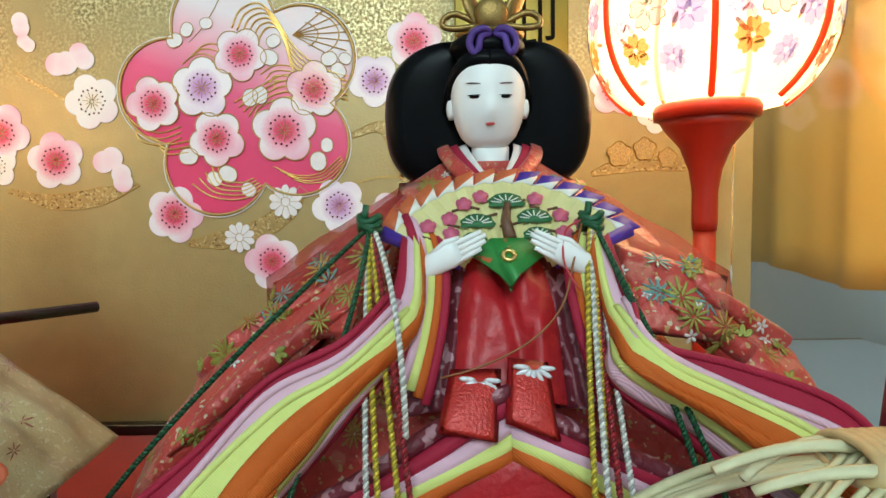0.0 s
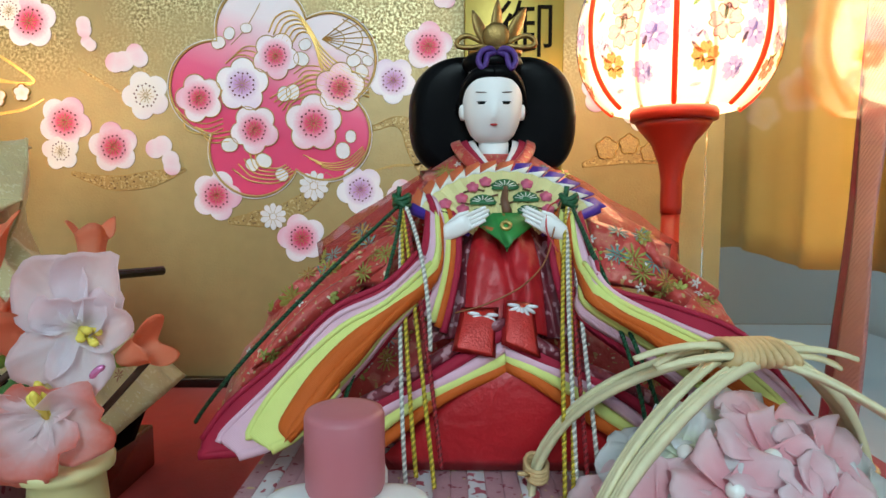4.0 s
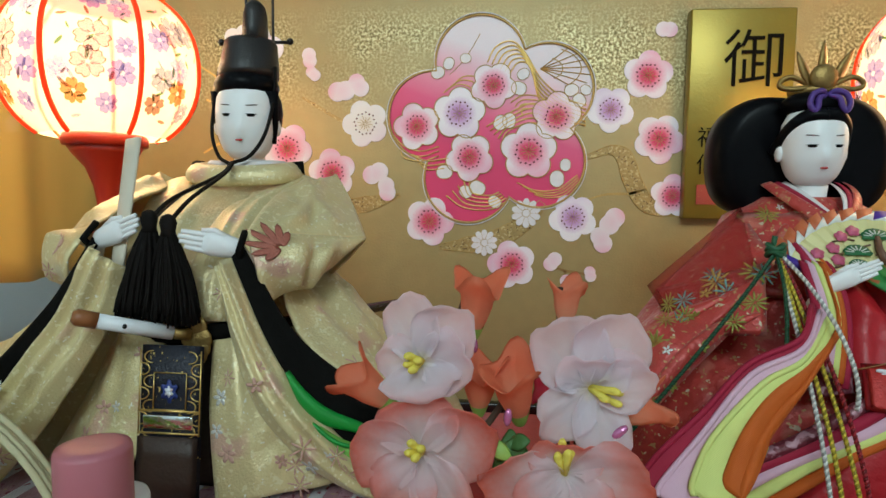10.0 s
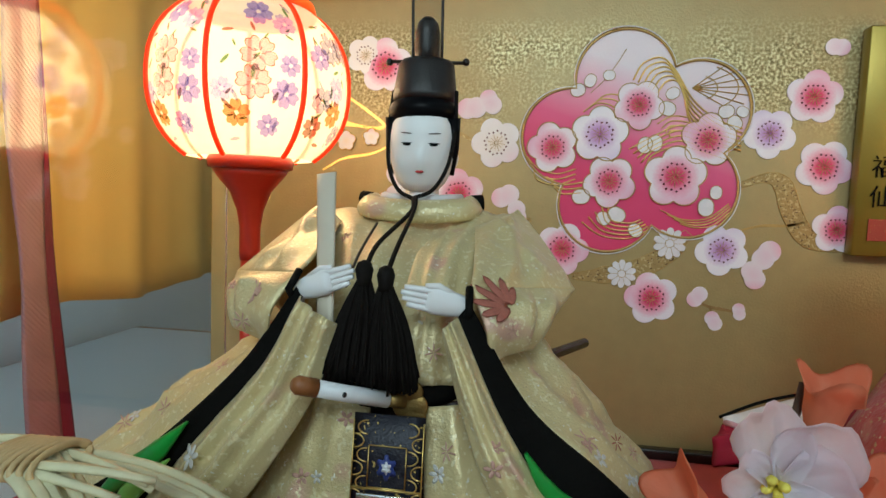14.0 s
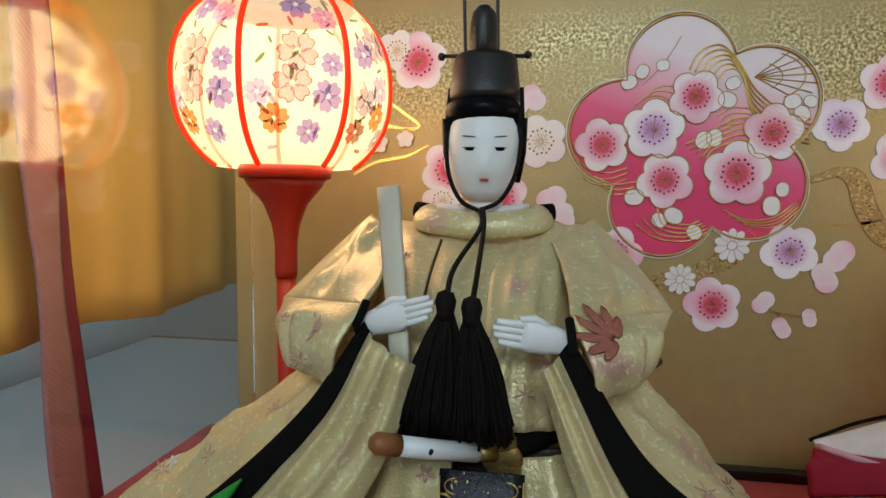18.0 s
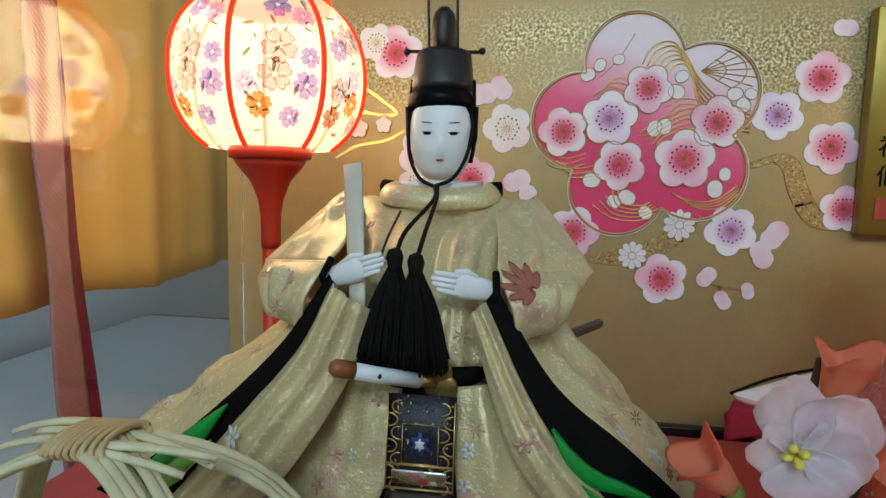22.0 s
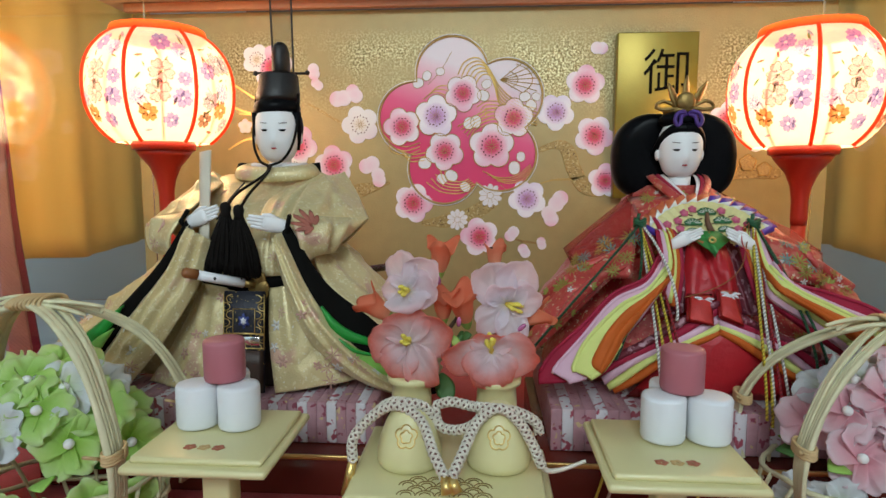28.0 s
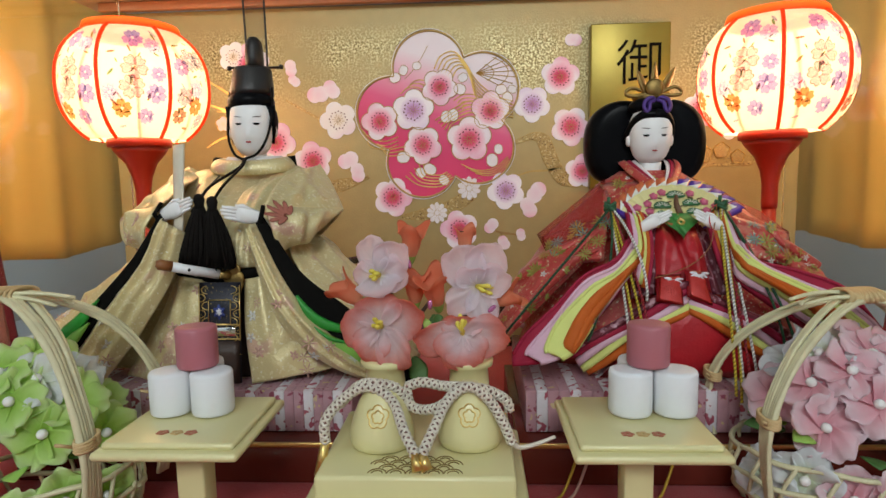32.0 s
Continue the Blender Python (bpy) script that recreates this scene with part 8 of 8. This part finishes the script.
for at, d, f, ln, key in (((0.001, -0.199, 0.092), (0.3, -0.4, 1), (0, -1, 0.3), 0.012, "leaf"), ((0.002, -0.200, 0.100), (0.6, -0.5, 0.4), (0, -0.8, 0.6), 0.006, "leaf"), ((-0.004, -0.198, 0.088), (0.2, -0.5, -0.4), (0, -1, 0.2), 0.012, "leaf"), ((0.004, -0.197, 0.088), (-0.1, -0.2, 1), (0, -1, 0), 0.014, "leaf"), ((-0.002, -0.201, 0.101), (0.7, -0.4, -0.3), (0, -1, 0.4), 0.006, "lime_leaf")):
    leaf_blade(bouquet, at, d, f, ln, key)

for at in ((-0.0045, -0.2010, 0.1190), (0.0020, -0.2020, 0.1060), (-0.0010, -0.2030, 0.0990), (0.0215, -0.2040, 0.1050)):
    bm = fresh()
    ball(bm, at, (0.0008, 0.0008, 0.0017), 0, 10, 8, Matrix.Rotation(at[0] * 40, 3, "Y"))
    part("bead", bm, M["bead"], bouquet, "shiny pink bead")


# ---- reed baskets of flowers ----
def basket(cx, cy, keys, word, seed, mirror, low=0.0):
    t = thing("flower_basket", (cx, cy, FLOOR), word, "flower basket", "pair of baskets")
    rnd = random.Random(seed)
    for hoop, (dx, dy) in enumerate(((0.034 * mirror, -0.020), (0.0335 * mirror, 0.020))):
        count = 6 if hoop == 0 else 4
        for k in range(count):
            off = (k - (count - 1) / 2) * 0.0011
            up = rnd.uniform(-0.0008, 0.0008)
            p0 = Vector((cx + dx + off * 0.3, cy + dy + off, FLOOR + 0.008))
            p3 = Vector((cx - dx + off * 0.3, cy - dy + off, FLOOR + 0.008))
            h = 0.1055 + up
            line = spline([p0, (cx + dx * 1.08, cy + dy * 1.08 + off, 0.072), (cx + dx * 0.72, cy + dy * 0.72 + off * 1.2, 0.100 + up - low), (cx, cy + off * 1.6, 0.1125 + up - low), (cx - dx * 0.72, cy - dy * 0.72 + off * 1.2, 0.100 + up - low), (cx - dx * 1.08, cy - dy * 1.08 + off, 0.072), p3], 6)
            bm = fresh()
            rr = rnd.uniform(0.00075, 0.0011)
            tube(bm, line, lambda q: rr * (1 + 0.12 * math.sin(40 * q)), 7, 0, 0.7)
            part("reed", bm, M["reed"], t)
        for s in (1, -1):
            c = Vector((cx + s * dx * 1.06, cy + s * dy * 1.06, 0.0735))
            bm = fresh()
            for k in range(4):
                tube(bm, [c + Vector((0.0024 * math.cos(q), 0.0042 * math.sin(q), 0.0008 * k + 0.0004 * math.sin(q))) for q in [2 * math.pi * j / 14 for j in range(15)]], 0.00055, 5)
            tube(bm, [c + Vector((-0.002, -0.003, 0.001)), c + Vector((-0.0045, -0.0065, 0.003))], 0.0005, 5)
            part("tie", bm, M["reed_tie"], t, "tan reed binding")
    # binding and loose ends at the crossing
    bm = fresh()
    for k in range(9):
        tube(bm, [Vector((cx - 0.0052 + 0.0013 * k + 0.0010 * math.sin(q + 0.4 * k), cy + 0.0060 * math.cos(q), 0.1126 - low + 0.0019 * math.sin(q))) for q in [2 * math.pi * j / 20 for j in range(21)]], 0.00085, 6, 0, 0.6)
    part("binding", bm, M["reed_tie"], t, "tan binding at the top of the handle")
    for k in range(7):
        bm = fresh()
        sg = -1 if k % 2 else 1
        yy = cy + rnd.uniform(-0.006, 0.006)
        tube(bm, bez((cx, yy, 0.1128 - low), (cx + sg * 0.010, yy + rnd.uniform(-0.002, 0.002), 0.1134 - low + 0.0008 * (k % 3)), (cx + sg * rnd.uniform(0.016, 0.022), yy + rnd.uniform(-0.004, 0.004), 0.1095 - low + 0.001 * (k % 3)), n=8), lambda q: 0.0009 * (1 - 0.3 * q), 6, 0, 0.6)
        part("loose_end", bm, M["reed"], t)
    # open woven bowl
    for k in range(18):
        q = 2 * math.pi * k / 18
        bm = fresh()
        line = [Vector((cx + r * math.cos(q + 0.5 * i / 6), cy + 0.72 * r * math.sin(q + 0.5 * i / 6), z)) for i, (r, z) in enumerate(((0.018, 0.0310), (0.024, 0.0318), (0.031, 0.0370), (0.035, 0.0450), (0.036, 0.0520), (0.035, 0.0580)))]
        tube(bm, line, 0.0007, 5)
        part("stake", bm, M["reed"], t)
    for r, z in ((0.0300, 0.0360), (0.0340, 0.0430), (0.0358, 0.0500), (0.0352, 0.0580)):
        bm = fresh()
        tube(bm, [Vector((cx + (r + 0.0007 * math.sin(9 * q)) * math.cos(q), cy + 0.72 * (r + 0.0007 * math.sin(9 * q)) * math.sin(q), z + 0.0004 * math.cos(9 * q))) for q in [2 * math.pi * j / 54 for j in range(55)]], 0.0009, 5)
        part("woven_ring", bm, M["reed"], t)
    # flower heads in a dome
    n = 22
    for k in range(n):
        q = k * 2.39996
        rr = math.sqrt((k + 0.5) / n)
        el = math.acos(min(1, rr * 0.98))
        d = Vector((math.cos(q) * math.cos(el), math.sin(q) * math.cos(el), math.sin(el)))
        at = Vector((cx + 0.0265 * d.x, cy + 0.020 * d.y, 0.0590 + 0.0320 * d.z))
        flower_head(t, at, d + Vector((0, -0.75, 0.15)), 0.0108, keys[k % len(keys)], k, 5, 0.10, 0.0012, q, 0.46, 0.10)
    for k in range(7):
        q = radians(200 + 24 * k)
        d = Vector((math.cos(q), math.sin(q), 0.05))
        flower_head(t, Vector((cx + 0.0310 * d.x, cy + 0.0240 * d.y, 0.0510 + 0.003 * (k % 2))), d + Vector((0, -0.3, 0.1)), 0.0106, keys[(k * 2 + 1) % len(keys)], k + 3, 5, 0.10, 0.0012, q, 0.46, 0.10)
    for k in range(9):
        q = k * 0.7 + 0.3
        leaf_blade(t, (cx + 0.020 * math.cos(q), cy + 0.015 * math.sin(q), 0.060 + 0.002 * (k % 3)), (math.cos(q), math.sin(q), 0.35), (0, -0.5, 1), 0.013, "lime_leaf" if k % 2 else "leaf")


basket(-0.1280, -0.2130, ("petal_green", "petal_white", "petal_green", "petal_green", "petal_green", "petal_white", "petal_green"), "reed handled basket of pale green and white cloth flowers", 5, 1)
basket(0.1365, -0.1960, ("petal_rose", "petal_white", "petal_rose", "petal_white", "petal_white"), "reed handled basket of pink and white cloth flowers", 8, -1, 0.006)
